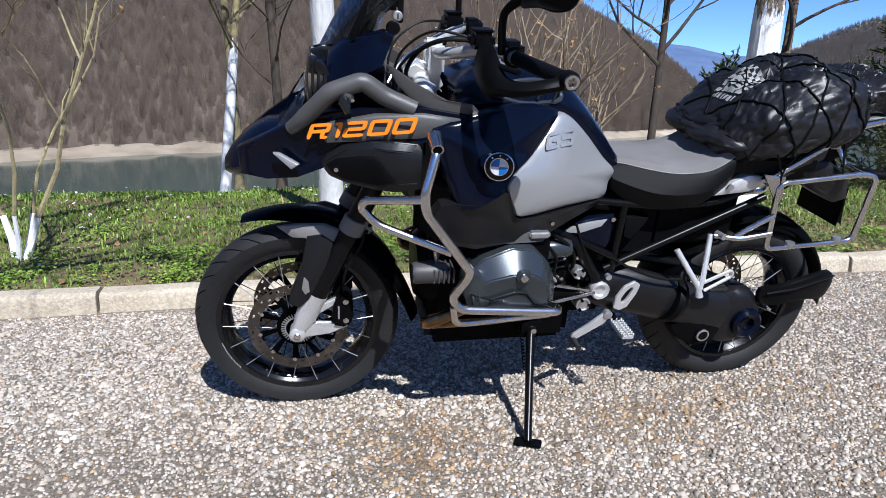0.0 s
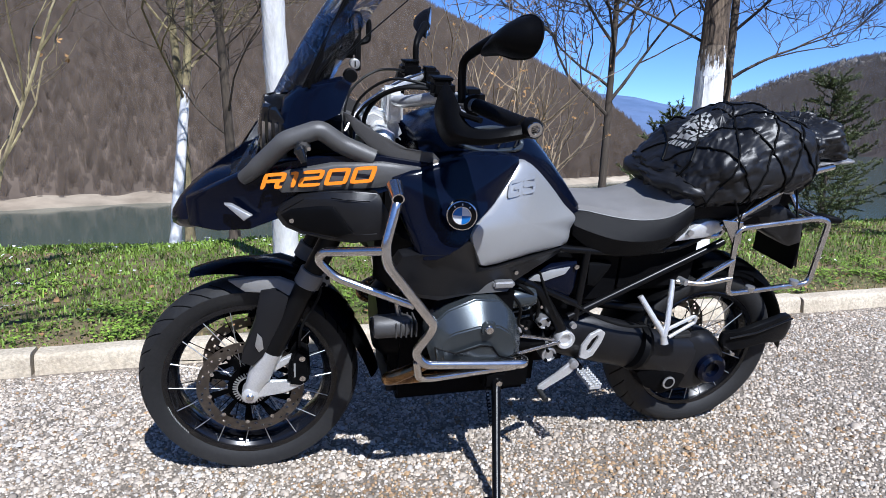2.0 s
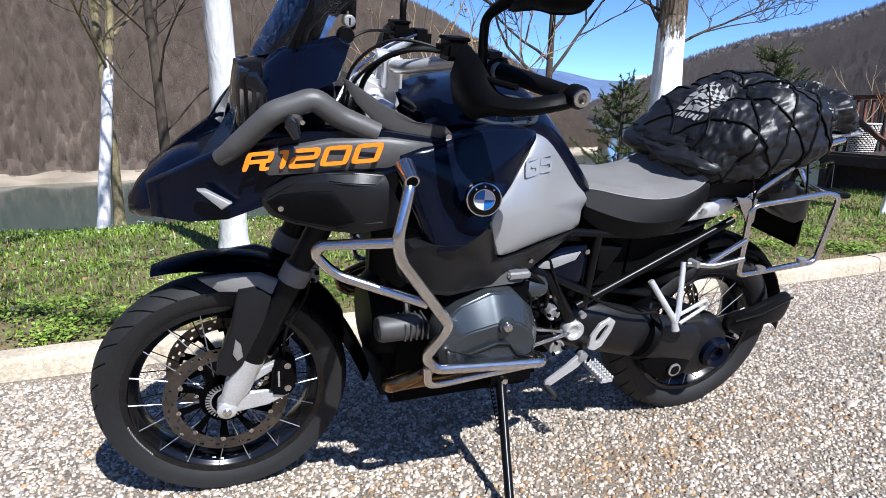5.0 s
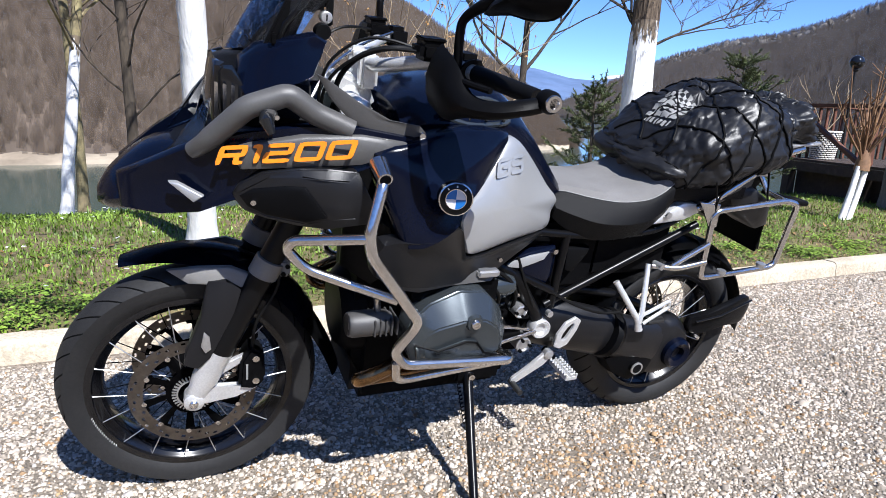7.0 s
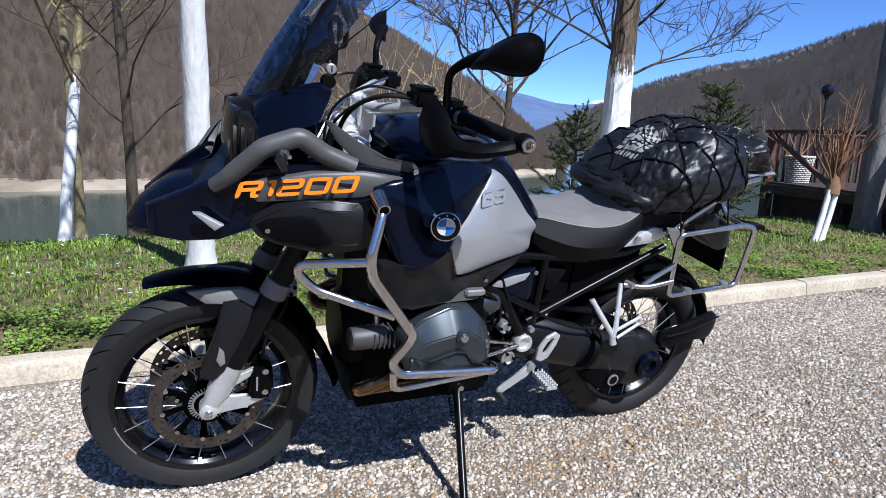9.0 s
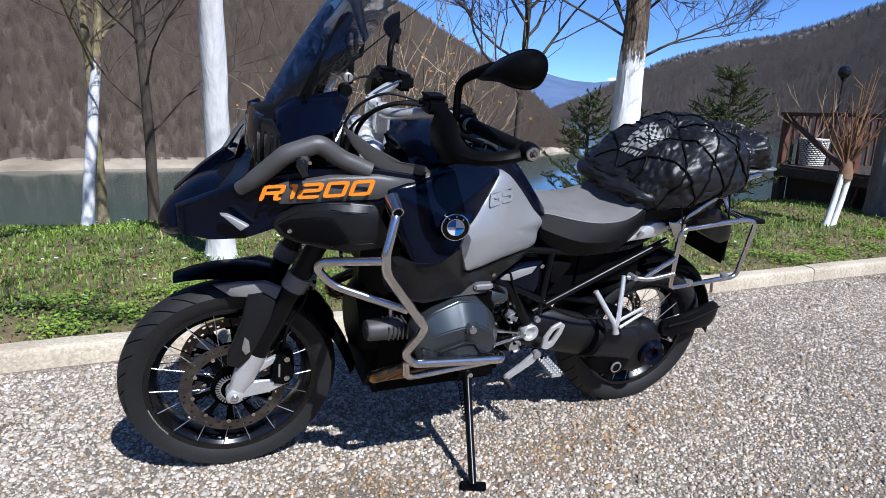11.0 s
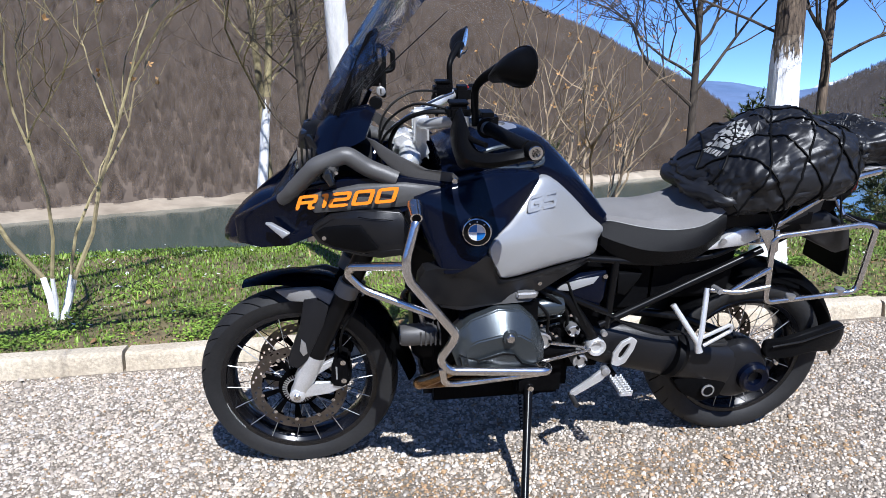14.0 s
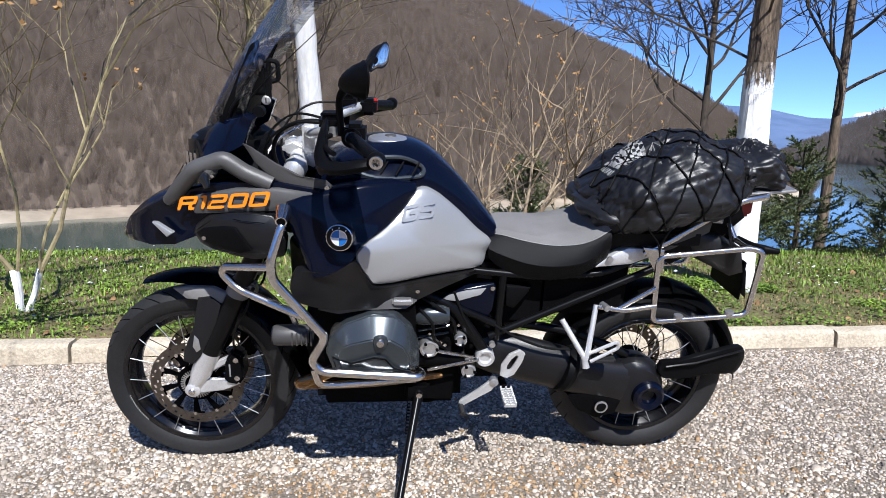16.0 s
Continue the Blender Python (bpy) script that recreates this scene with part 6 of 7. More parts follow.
on_bike("bar_end_cap", tube([(-0.462, -0.3775, 1.0122), (-0.4622, -0.3792, 1.0116)], 0.0115, 16), M_DARK, guard_ob, "dark open tube end")
lampb = turned([(0, -0.055), (0.027, -0.055), (0.031, -0.045), (0.031, 0.0), (0.029, 0.03), (0.022, 0.045), (0, 0.05)], "x", (-0.452, -0.342, 0.655), 22)
for k in range(5):
    join(lampb, box(-0.452 + k * 0.013 - 0.002, -0.452 + k * 0.013 + 0.002, -0.375, -0.31, 0.635, 0.675, 0.001))
fog = on_bike("auxiliary_lamp", lampb, M_GREYPANEL, None, "small round black auxiliary lamp", both=True)
on_bike("lamp_glass", turned([(0, -0.060), (0.025, -0.058), (0.028, -0.054), (0, -0.05)], "x", (-0.452, -0.342, 0.655), 22), M_LENS, fog, "clear lamp glass", both=True)
on_bike("lamp_mount", tube([(-0.440, -0.342, 0.680), (-0.452, -0.365, 0.735)], 0.008, 8), M_STEEL, fog)

# -- frame --
for s in (-1, 1):
    on_bike("frame_tube", tube(bent([(-0.10, s * 0.135, 0.70), (0.02, s * 0.150, 0.645), (0.125, s * 0.150, 0.485), (0.135, s * 0.13, 0.42)], 0.05), 0.019, 12), M_FRAME, None, "black tubular frame")
    on_bike("subframe_tube", bar((0.140, s * 0.140, 0.530), (0.665, s * 0.118, 0.765), 0.0125, 12), M_FRAME)
    on_bike("subframe_tube", tube(bent([(0.02, s * 0.135, 0.775), (0.30, s * 0.135, 0.742), (0.50, s * 0.125, 0.752), (0.75, s * 0.10, 0.86)], 0.05), 0.012, 12), M_FRAME)
    on_bike("frame_tube", bar((0.165, s * 0.140, 0.52), (0.175, s * 0.135, 0.76), 0.013, 12), M_FRAME)
    on_bike("frame_tube", bar((0.015, s * 0.150, 0.650), (0.155, s * 0.145, 0.580), 0.012, 12), M_FRAME)
    side = panel([(-0.030, s * 0.146, 0.672), (0.0, s * 0.148, 0.694), (0.055, s * 0.142, 0.710), (0.150, s * 0.132, 0.722), (0.158, s * 0.132, 0.700), (0.150, s * 0.138, 0.625), (0.135, s * 0.140, 0.600), (0.06, s * 0.146, 0.622)], 0.03, 0.008, 5, way=(0, s, 0))
    sc = on_bike("side_cover", side, M_PAINT, None, "glossy dark side cover")
    on_bike("cover_highlight", panel([(-0.022, s * 0.154, 0.674), (0.004, s * 0.155, 0.688), (0.06, s * 0.151, 0.702), (0.122, s * 0.146, 0.708), (0.105, s * 0.151, 0.688), (0.03, s * 0.156, 0.667)], 0.006, 0.002, 4, way=(0, s, 0)), M_TANKGREY, sc, "silver-grey cover inlay")
    on_bike("cover_bolt", turned([(0, -0.004), (0.008, -0.004), (0.008, 0.004), (0, 0.004)], "y", (0.143, s * 0.142, 0.707), 10), M_STEEL, sc)
    on_bike("rear_side_cover", panel([(0.185, s * 0.135, 0.715), (0.27, s * 0.132, 0.708), (0.262, s * 0.134, 0.688), (0.215, s * 0.140, 0.630), (0.188, s * 0.140, 0.640)], 0.03, 0.006, 4, way=(0, s, 0)), M_MATT, None, "black rear side cover")
    # passenger peg carrier
    hang = tube(bent([(0.372, s * 0.158, 0.600), (0.440, s * 0.215, 0.490), (0.448, s * 0.222, 0.455)], 0.01), [0.0095] * 7 + [0.013], 10)
    join(hang, tube([(0.480, s * 0.155, 0.652), (0.452, s * 0.212, 0.515), (0.443, s * 0.220, 0.480)], 0.009, 10))
    join(hang, tube(bent([(0.445, s * 0.216, 0.500), (0.545, s * 0.216, 0.548), (0.550, s * 0.216, 0.525), (0.462, s * 0.218, 0.475)], 0.012), 0.006, 8))
    on_bike("peg_carrier", hang, M_PALEALU, None, "silver passenger footpeg carrier")
    on_bike("rear_peg", box(0.47, 0.545, s * 0.205 - 0.022, s * 0.205 + 0.022, 0.468, 0.490, 0.008), M_RUBBER)
    # pivot and footpeg
    piv = turned([(0.0, 0.004), (0.016, 0.004), (0.020, -0.004), (0.028, -0.006), (0.031, -0.002), (0.031, 0.03), (0, 0.03)] if s < 0 else [(0, -0.03), (0.031, -0.03), (0.031, 0.002), (0.028, 0.006), (0.020, 0.004), (0.016, -0.004), (0, -0.004)], "y", (0.128, s * 0.172, 0.465), 26)
    on_bike("pivot_cap", piv, M_PALEALU, None, "round silver swingarm pivot cap")
    heel_o = [(0.178, 0.405), (0.200, 0.396), (0.224, 0.408), (0.248, 0.455), (0.256, 0.488), (0.236, 0.502), (0.203, 0.485), (0.180, 0.445)]
    heel_i = [(0.198, 0.428), (0.206, 0.424), (0.215, 0.432), (0.230, 0.462), (0.234, 0.478), (0.227, 0.481), (0.212, 0.466), (0.200, 0.444)]
    bm = bmesh.new()
    for k in range(8):
        pts = [heel_o[k], heel_o[(k + 1) % 8], heel_i[(k + 1) % 8], heel_i[k]]
        bm.faces.new([bm.verts.new((x, s * 0.186, z)) for x, z in pts])
    bmesh.ops.remove_doubles(bm, verts=bm.verts, dist=1e-5)
    bmesh.ops.solidify(bm, geom=list(bm.faces), thickness=0.011)
    bmesh.ops.bevel(bm, geom=[e for e in bm.edges if e.calc_face_angle(0) > 0.8], offset=0.002, segments=2, affect="EDGES")
    on_bike("heel_guard", bm, M_PALEALU, None, "silver heel guard", smooth=False)
    peg = bmesh.new()
    for sx in (-0.017, 0.017):
        join(peg, box(0.203 + sx - 0.003, 0.203 + sx + 0.003, s * 0.218 - 0.046, s * 0.218 + 0.046, 0.338, 0.352, 0.001))
    for k in range(8):
        y = s * 0.218 - 0.045 + k * 0.0129
        join(peg, box(0.184, 0.222, y - 0.002, y + 0.002, 0.338, 0.350, 0.0008))
        for sx in (-0.017, 0.0, 0.017):
            join(peg, box(0.203 + sx - 0.003, 0.203 + sx + 0.003, y - 0.003, y + 0.003, 0.350, 0.358, 0.001))
    on_bike("footpeg", peg, M_PALEALU, None, "serrated steel footpeg")
    on_bike("peg_mount", bar((0.195, s * 0.12, 0.355), (0.200, s * 0.172, 0.347), 0.012, 10), M_DARK)
shift = slab([(0.150, 0.398), (0.166, 0.395), (0.168, 0.378), (0.148, 0.352), (0.125, 0.345), (0.060, 0.298), (0.045, 0.303), (0.048, 0.318), (0.110, 0.360)], -0.196, -0.182, 0.003)
shift_ob = on_bike("shift_lever", shift, M_PALEALU, None, "cast silver shift lever")
on_bike("toe_peg", bar((0.052, -0.18, 0.302), (0.056, -0.238, 0.296), 0.009, 10), M_RUBBER, shift_ob, "black rubber toe peg")
on_bike("shift_boss", turned([(0, -0.004), (0.009, -0.004), (0.015, -0.001), (0.015, 0.016), (0, 0.016)], "y", (0.157, -0.198, 0.388), 16), M_ALU, shift_ob)
on_bike("pivot_bolt", bar((0.148, -0.16, 0.515), (0.148, -0.176, 0.515), 0.010, 10), M_ALU)

# -- side stand --
FOOT = Vector((-0.154, -0.434, 0.113))
stand = tube([(-0.085, -0.165, 0.335), (-0.092, -0.19, 0.312), FOOT.lerp(Vector((-0.092, -0.19, 0.312)), 0.5), FOOT], [0.019, 0.015, 0.0125, 0.0125], 12)
stand_ob = on_bike("side_stand", stand, M_FRAME, None, "black steel side stand resting on the gravel")
foot = box(-0.04, 0.04, -0.022, 0.022, -0.004, 0.004, 0.003)
bmesh.ops.transform(foot, matrix=Matrix.Translation(FOOT + Vector((0, -0.004, -0.002))) @ Matrix.Rotation(radians(-12), 4, "X") @ Matrix.Rotation(radians(-25), 4, "Z"), verts=foot.verts)
on_bike("stand_foot", foot, M_FRAME, stand_ob)
on_bike("stand_spring", tube([Vector((-0.115, -0.16, 0.325)).lerp(Vector((-0.128, -0.27, 0.245)), k / 60) + Vector((0.005 * math.cos(k * 1.3), 0, 0.005 * math.sin(k * 1.3))) for k in range(61)], 0.0018, 5), M_DARK, stand_ob, "coiled return spring")
on_bike("stand_bracket", box(-0.13, -0.05, -0.175, -0.10, 0.31, 0.37, 0.01), M_DARK)
on_bike("stand_bolt", bar((-0.085, -0.17, 0.338), (-0.085, -0.192, 0.338), 0.010, 10), M_STEEL, stand_ob)

# -- rear wheel and drive --
RX, RR = 0.702, 0.320
rear_wheel = wheel("rear_wheel", RX, RR, 0.168, 0.220, 40, False, "black wire-spoked rear wheel")
on_bike("brake_disc", disc_plate(RX, RR, 0.092, 0.095, 0.138, 0.005), M_DISC, rear_wheel, "drilled steel brake disc")
arm = []
for x, y, z, ry, rz in ((0.10, -0.08, 0.455, 0.04, 0.070), (0.22, -0.105, 0.438, 0.045, 0.080), (0.36, -0.120, 0.405, 0.05, 0.078), (0.48, -0.122, 0.368, 0.048, 0.075), (0.56, -0.122, 0.340, 0.046, 0.078), (0.62, -0.118, 0.325, 0.042, 0.085)):
    arm.append([(x + 0.25 * rz * math.sin(a), y + ry * math.cos(a), z + rz * math.sin(a)) for a in (2 * math.pi * k / 20 for k in range(20))])
swing = on_bike("swingarm", loft(arm), M_SATIN, None, "black single-sided swingarm housing the drive shaft")
on_bike("shaft_boot", tube([(0.395, -0.120, 0.397), (0.41, -0.120, 0.392), (0.425, -0.120, 0.386)], [0.078, 0.084, 0.078], 20), M_MATT, swing)
final = loft([[(x + rx * math.cos(a), y, z + rz * math.sin(a)) for a in (2 * math.pi * k / 28 for k in range(28))] for x, y, z, rx, rz in ((0.66, -0.05, 0.315, 0.10, 0.105), (0.655, -0.10, 0.315, 0.115, 0.115), (0.655, -0.135, 0.315, 0.105, 0.105), (0.67, -0.152, 0.315, 0.075, 0.08))])
final_ob = on_bike("final_drive", final, M_SATIN, None, "black final drive housing")
on_bike("drive_boss", turned([(0.0, 0.012), (0.022, 0.012), (0.026, -0.012), (0.044, -0.020), (0.054, -0.010), (0.058, 0.03), (0, 0.03)], "y", (0.702, -0.158, 0.300), 30), M_PAINT, final_ob, "glossy black hub cover")
plug = on_bike("drive_plug", turned([(0.0, -0.004), (0.015, -0.004), (0.016, 0.0), (0.0225, 0.0), (0.0225, 0.012), (0, 0.012)], "y", (0.537, -0.172, 0.268), 24), M_MATT, final_ob, "round plug with a silver rim")
on_bike("plug_ring", turned([(0.0175, -0.0035), (0.0225, -0.0025), (0.0225, 0.002), (0.0175, 0.001)], "y", (0.537, -0.172, 0.268), 28, closed=True), M_ALU, plug)
on_bike("lower_housing", panel([(0.47, -0.155, 0.33), (0.55, -0.160, 0.33), (0.615, -0.155, 0.28), (0.60, -0.150, 0.225), (0.53, -0.150, 0.205), (0.46, -0.145, 0.24), (0.42, -0.14, 0.30)], 0.08, 0.01, 4), M_DARK, final_ob)
on_bike("torque_arm", tube([(0.16, -0.06, 0.555), (0.45, -0.075, 0.505), (0.63, -0.10, 0.43)], 0.016, 12), M_FRAME, None, "black torque arm")
on_bike("shock_spring", tube([(0.16 + 0.10 * k / 90 + 0.034 * math.cos(k * 0.42), -0.02 + 0.034 * math.sin(k * 0.42), 0.47 + 0.26 * k / 90) for k in range(91)], 0.006, 6), M_DARK, None, "dark coil spring")
on_bike("hugger", arch(170, 62, 0.348, 0.098, 0.035, 16, 0.005, RX, RR), M_MATT, None, "black rear wheel hugger")
tail = arch(78, -2, 0.362, 0.100, 0.035, 14, 0.006, RX, RR, wide=lambda s: 0.85 + 0.15 * s)
on_bike("rear_mudguard", tail, M_MATT, None, "black rear mudguard")
wing = [(0.735, -0.150, 0.425), (0.80, -0.150, 0.432), (0.92, -0.135, 0.455), (1.030, -0.105, 0.458), (1.060, -0.098, 0.415), (1.045, -0.10, 0.362), (1.01, -0.110, 0.352), (0.92, -0.140, 0.368), (0.80, -0.158, 0.365), (0.735, -0.158, 0.375)]
wing_ob = on_bike("mudguard_carrier", panel(wing, 0.02, 0.012, 5, 3), M_MATT, None, "black mudguard carrier arm")
on_bike("carrier_rib", tube([(0.745, -0.165, 0.418), (0.85, -0.165, 0.432), (1.03, -0.122, 0.452)], 0.004, 6), M_FRAME, wing_ob)
on_bike("carrier_bolt", bar((0.765, -0.16, 0.36), (0.765, -0.176, 0.36), 0.007, 8), M_STEEL, wing_ob)

on_bike("battery_box", box(0.30, 0.60, -0.10, 0.10, 0.585, 0.775, 0.02), M_DARK, None, "black box below the seat")

# -- pannier frames --
for s, y in ((-1, 0.205), (1, 0.245)):
    loop = tube(bent([(0.70, s * y, 0.618), (0.960, s * y, 0.637), (0.972, s * y, 0.860), (0.935, s * (y - 0.012), 0.868), (0.645, s * (y - 0.015), 0.838), (0.652, s * y, 0.615), (0.70, s * y, 0.618)], 0.03), 0.0095, 12)
    rack = on_bike("pannier_frame", loop, M_STEEL, None, "bent stainless steel pannier frame")
    on_bike("frame_strut", tube(bent([(0.655, s * y, 0.672), (0.56, s * (y - 0.01), 0.650), (0.485, s * 0.165, 0.650)], 0.02), 0.0095, 10), M_STEEL, rack)
    on_bike("frame_strut", bar((0.648, s * y, 0.735), (0.545, s * (y - 0.02), 0.655), 0.0085, 10), M_STEEL, rack)
    on_bike("frame_plate", panel([(0.60, s * (y - 0.03), 0.862), (0.66, s * (y - 0.012), 0.860), (0.665, s * (y - 0.008), 0.790), (0.645, s * (y - 0.008), 0.775)], 0.006, 0.002, 3, way=(0, s, 0)), M_STEEL, rack)
    for x, z in ((0.735, 0.632), (0.900, 0.646)):
        on_bike("pannier_stud", turned([(0, -0.012), (0.011, -0.012), (0.015, 0.0), (0.015, 0.006), (0, 0.008)], "z", (x, s * y, z), 12), M_ALU, rack)
    on_bike("strut_bolt", bar((0.498, s * 0.158, 0.655), (0.506, s * 0.190, 0.655), 0.011, 12), M_ALU, rack)
    on_bike("rack_stay", tube([(0.930, s * (y - 0.012), 0.866), (0.915, s * 0.13, 0.875), (0.90, s * 0.10, 0.92)], 0.009, 10), M_STEEL, rack)

# -- seat --
def seat_ring(x, w, zt, zl, wl, zb, wb):
    half = [(0, zt), (0.5 * w, zt - 0.004), (0.86 * w, zt - 0.25 * (zt - zl)), (w, zl)]
    side = [(w + 0.3 * (wl - w) + 0.006, zl - 0.15 * (zl - zb)), (wl, zl - 0.5 * (zl - zb)), (wb, zb)]
    return half, side, x


seat_rows = [(0.125, 0.080, 0.888, 0.872, 0.128, 0.805, 0.118), (0.165, 0.098, 0.895, 0.876, 0.148, 0.775, 0.135), (0.24, 0.130, 0.890, 0.866, 0.174, 0.748, 0.150), (0.32, 0.152, 0.882, 0.860, 0.186, 0.744, 0.158), (0.40, 0.162, 0.892, 0.868, 0.188, 0.755, 0.158), (0.455, 0.160, 0.912, 0.888, 0.178, 0.78, 0.15), (0.50, 0.150, 0.955, 0.915, 0.165, 0.810, 0.14)]
tops, sides, piping = [], {-1: [], 1: []}, {-1: [], 1: []}
for row in smooth_rows(seat_rows):
    half, side, x = seat_ring(row[0], row[1], row[2], row[3], row[4], row[5], row[6])
    tops.append([(x, -y, z) for y, z in half[::-1]] + [(x, y, z) for y, z in half[1:]])
    for s in (-1, 1):
        sides[s].append([(x, s * y, z) for y, z in [half[-1]] + side] + [(x, 0, side[-1][1])])
        piping[s].append((x, s * (half[-1][0] + 0.001), half[-1][1] + 0.001))
top = loft(tops, None, False, False)
seat = on_bike("seat", top, M_SEATTOP, None, "rider seat with grey fabric top and black sides")
for s in (-1, 1):
    on_bike("seat_side", loft(sides[s], None, False, False), M_SEAT, seat, "black vinyl seat side")
    on_bike("seat_piping", tube(piping[s], 0.0016, 6), M_PIPING, seat, "pale seam piping")
on_bike("seat_nose", panel([tops[0][k] for k in range(len(tops[0]))] + [sides[1][0][k] for k in (1, 2, 3)] + [sides[-1][0][k] for k in (3, 2, 1)], 0.01, 0.012, 3, way=(-1, 0, 0.2)), M_SEAT, seat)
on_bike("pillion_seat", box(0.46, 0.82, -0.15, 0.15, 0.83, 0.93, 0.03), M_SEAT, None, "black pillion seat")
for s in (-1, 1):
    trim = panel([(0.455, s * 0.148, 0.782), (0.52, s * 0.148, 0.832), (0.565, s * 0.146, 0.852), (0.62, s * 0.142, 0.845), (0.640, s * 0.140, 0.815), (0.58, s * 0.146, 0.792)], 0.03, 0.008, 4, way=(0, s, 0))
    trim_ob = on_bike("seat_trim", trim, M_PALEALU, None, "light grey tail trim")
    on_bike("seat_lock", turned([(0, -0.003), (0.010, -0.003), (0.010, 0.004), (0, 0.004)], "y", (0.505, s * 0.158, 0.815), 14), M_ALU, trim_ob, "round seat lock")
    on_bike("grab_rail", tube(bent([(0.615, s * 0.150, 0.832), (0.655, s * 0.165, 0.862), (0.885, s * 0.170, 1.018), (0.98, s * 0.15, 1.028)], 0.04), 0.0105, 12), M_STEEL, None, "silver grab rail")
    bracket = panel([(0.600, s * 0.140, 0.840), (0.66, s * 0.146, 0.868), (0.80, s * 0.146, 0.945), (0.825, s * 0.146, 0.940), (0.82, s * 0.146, 0.905), (0.70, s * 0.146, 0.842), (0.63, s * 0.142, 0.818)], 0.025, 0.006, 4, way=(0, s, 0))
    on_bike("rail_bracket", bracket, M_GREYPANEL, None, "cast grey rail bracket")
    on_bike("rail_bolt", bar((0.822, s * 0.15, 0.948), (0.84, s * 0.168, 0.952), 0.010, 8), M_ALU)
plate = box(0.80, 1.09, -0.13, 0.13, 1.010, 1.020, 0.003)
bmesh.ops.transform(plate, matrix=Matrix.Translation((0.8, 0, 1.0)) @ Matrix.Rotation(radians(-5), 4, "Y") @ Matrix.Translation((-0.8, 0, -1.0)), verts=plate.verts)
on_bike("luggage_plate", plate, M_ALU, None, "flat silver luggage plate")
on_bike("tail_lamp", box(0.90, 0.985, -0.085, 0.085, 0.935, 0.995, 0.012), M_REDLENS, None, "red tail lamp")
on_bike("tail_unit", panel([(0.62, -0.115, 0.83), (0.80, -0.115, 0.92), (0.93, -0.10, 0.99), (0.96, -0.09, 0.94), (0.86, -0.10, 0.84), (0.72, -0.11, 0.775)], 0.22, 0.006, 4), M_MATT, None, "black tail underside")
holder = loft([[(x, -w, z), (x + 0.02, -w, z - 0.02), (x + 0.02, w, z - 0.02), (x, w, z)] for x, w, z in ((0.88, 0.07, 0.93), (0.93, 0.075, 0.86), (0.985, 0.085, 0.76), (1.00, 0.085, 0.66))])
on_bike("plate_holder", holder, M_MATT, None, "black plate holder")
on_bike("plate_back", box(0.985, 0.992, -0.10, 0.10, 0.64, 0.78, 0.002), M_DARK)
for s in (-1, 1):
    stem = on_bike("rear_indicator", tube([(0.955, s * 0.08, 0.86), (0.965, s * 0.15, 0.862), (0.985, s * 0.185, 0.86), (1.03, s * 0.19, 0.855)], [0.009, 0.010, 0.016, 0.009], 10), M_MATT, None, "smoked rear indicator")
on_bike("strap", tube(bent([(0.875, -0.13, 0.99), (0.88, -0.155, 0.90), (0.90, -0.15, 0.85), (0.92, -0.19, 0.855)], 0.02), 0.012, 8, None, 0.25), M_CORD, None, "black webbing strap")
on_bike("under_bag", panel([(0.74, -0.12, 0.90), (0.86, -0.13, 0.89), (0.95, -0.13, 0.84), (0.975, -0.12, 0.75), (0.93, -0.12, 0.735), (0.80, -0.12, 0.80)], 0.10, 0.02, 5), M_BAG, None, "black pouch below the tail")

# ---- luggage on the tail ----
NET_STEP, NET_LEAN = 0.115, 0.105


def bag_point(c, size, u, v, tilt, seed, lumps=0.05, e=0.62):
    """A point on a stuffed soft bag."""
    cu, su, cv, sv = math.cos(u), math.sin(u), math.cos(v), math.sin(v)
    sg = lambda a: math.copysign(abs(a) ** e, a)
    p = Vector((size[0] * sg(cv) * sg(cu), size[1] * sg(cv) * sg(su), size[2] * sg(sv)))
    n = p.normalized()
    q = n * 2.2 + Vector((seed, 0, 0))
    fold = lumps * noise.noise(q) + 0.45 * lumps * abs(noise.noise(q * 2.7)) - 0.30 * lumps * abs(noise.noise(Vector((q.x * 3.5, q.y * 6.0, q.z * 3.0))))
    crease = math.exp(-9 * abs(noise.noise(Vector((q.x * 2.6, q.y * 3.6, q.z * 2.2 + 3.1))))) + 0.6 * math.exp(-9 * abs(noise.noise(Vector((q.x * 4.1, q.y * 5.2 + 7, q.z * 3.4)))))
    p += n * (fold - 0.10 * lumps * crease)
    if p.z > 0:
        p.z *= float(np.interp(p.x / size[0], (-1.0, -0.5, 0.2, 1.0), (0.40, 0.80, 1.05, 0.94)))
    if p.z < 0:
        p.z *= 0.75
    return c + Matrix.Rotation(tilt, 3, "Y") @ p


def bag_mesh(c, size, tilt, seed, lumps, e, nu=96, nv=48):
    bm = bmesh.new()
    rows = []
    for j in range(nv + 1):
        v = -math.pi / 2 + math.pi * j / nv
        rows.append([bm.verts.new(bag_point(c, size, 2 * math.pi * i / nu, v, tilt, seed, lumps, e)) for i in range(nu)])
    for a, b in zip(rows, rows[1:]):
        for i in range(nu):
            bm.faces.new((a[i], a[(i + 1) % nu], b[(i + 1) % nu], b[i]))
    bmesh.ops.remove_doubles(bm, verts=bm.verts, dist=1e-5)
    return bm


def luggage(name, c, size, tilt, seed, lumps, e, label):
    ob = thing(name, BIKE, label, "bag")
    part("bag_body", bag_mesh(Vector(c), size, tilt, seed, lumps, e, 200, 100), M_BAG, ob)
    return ob


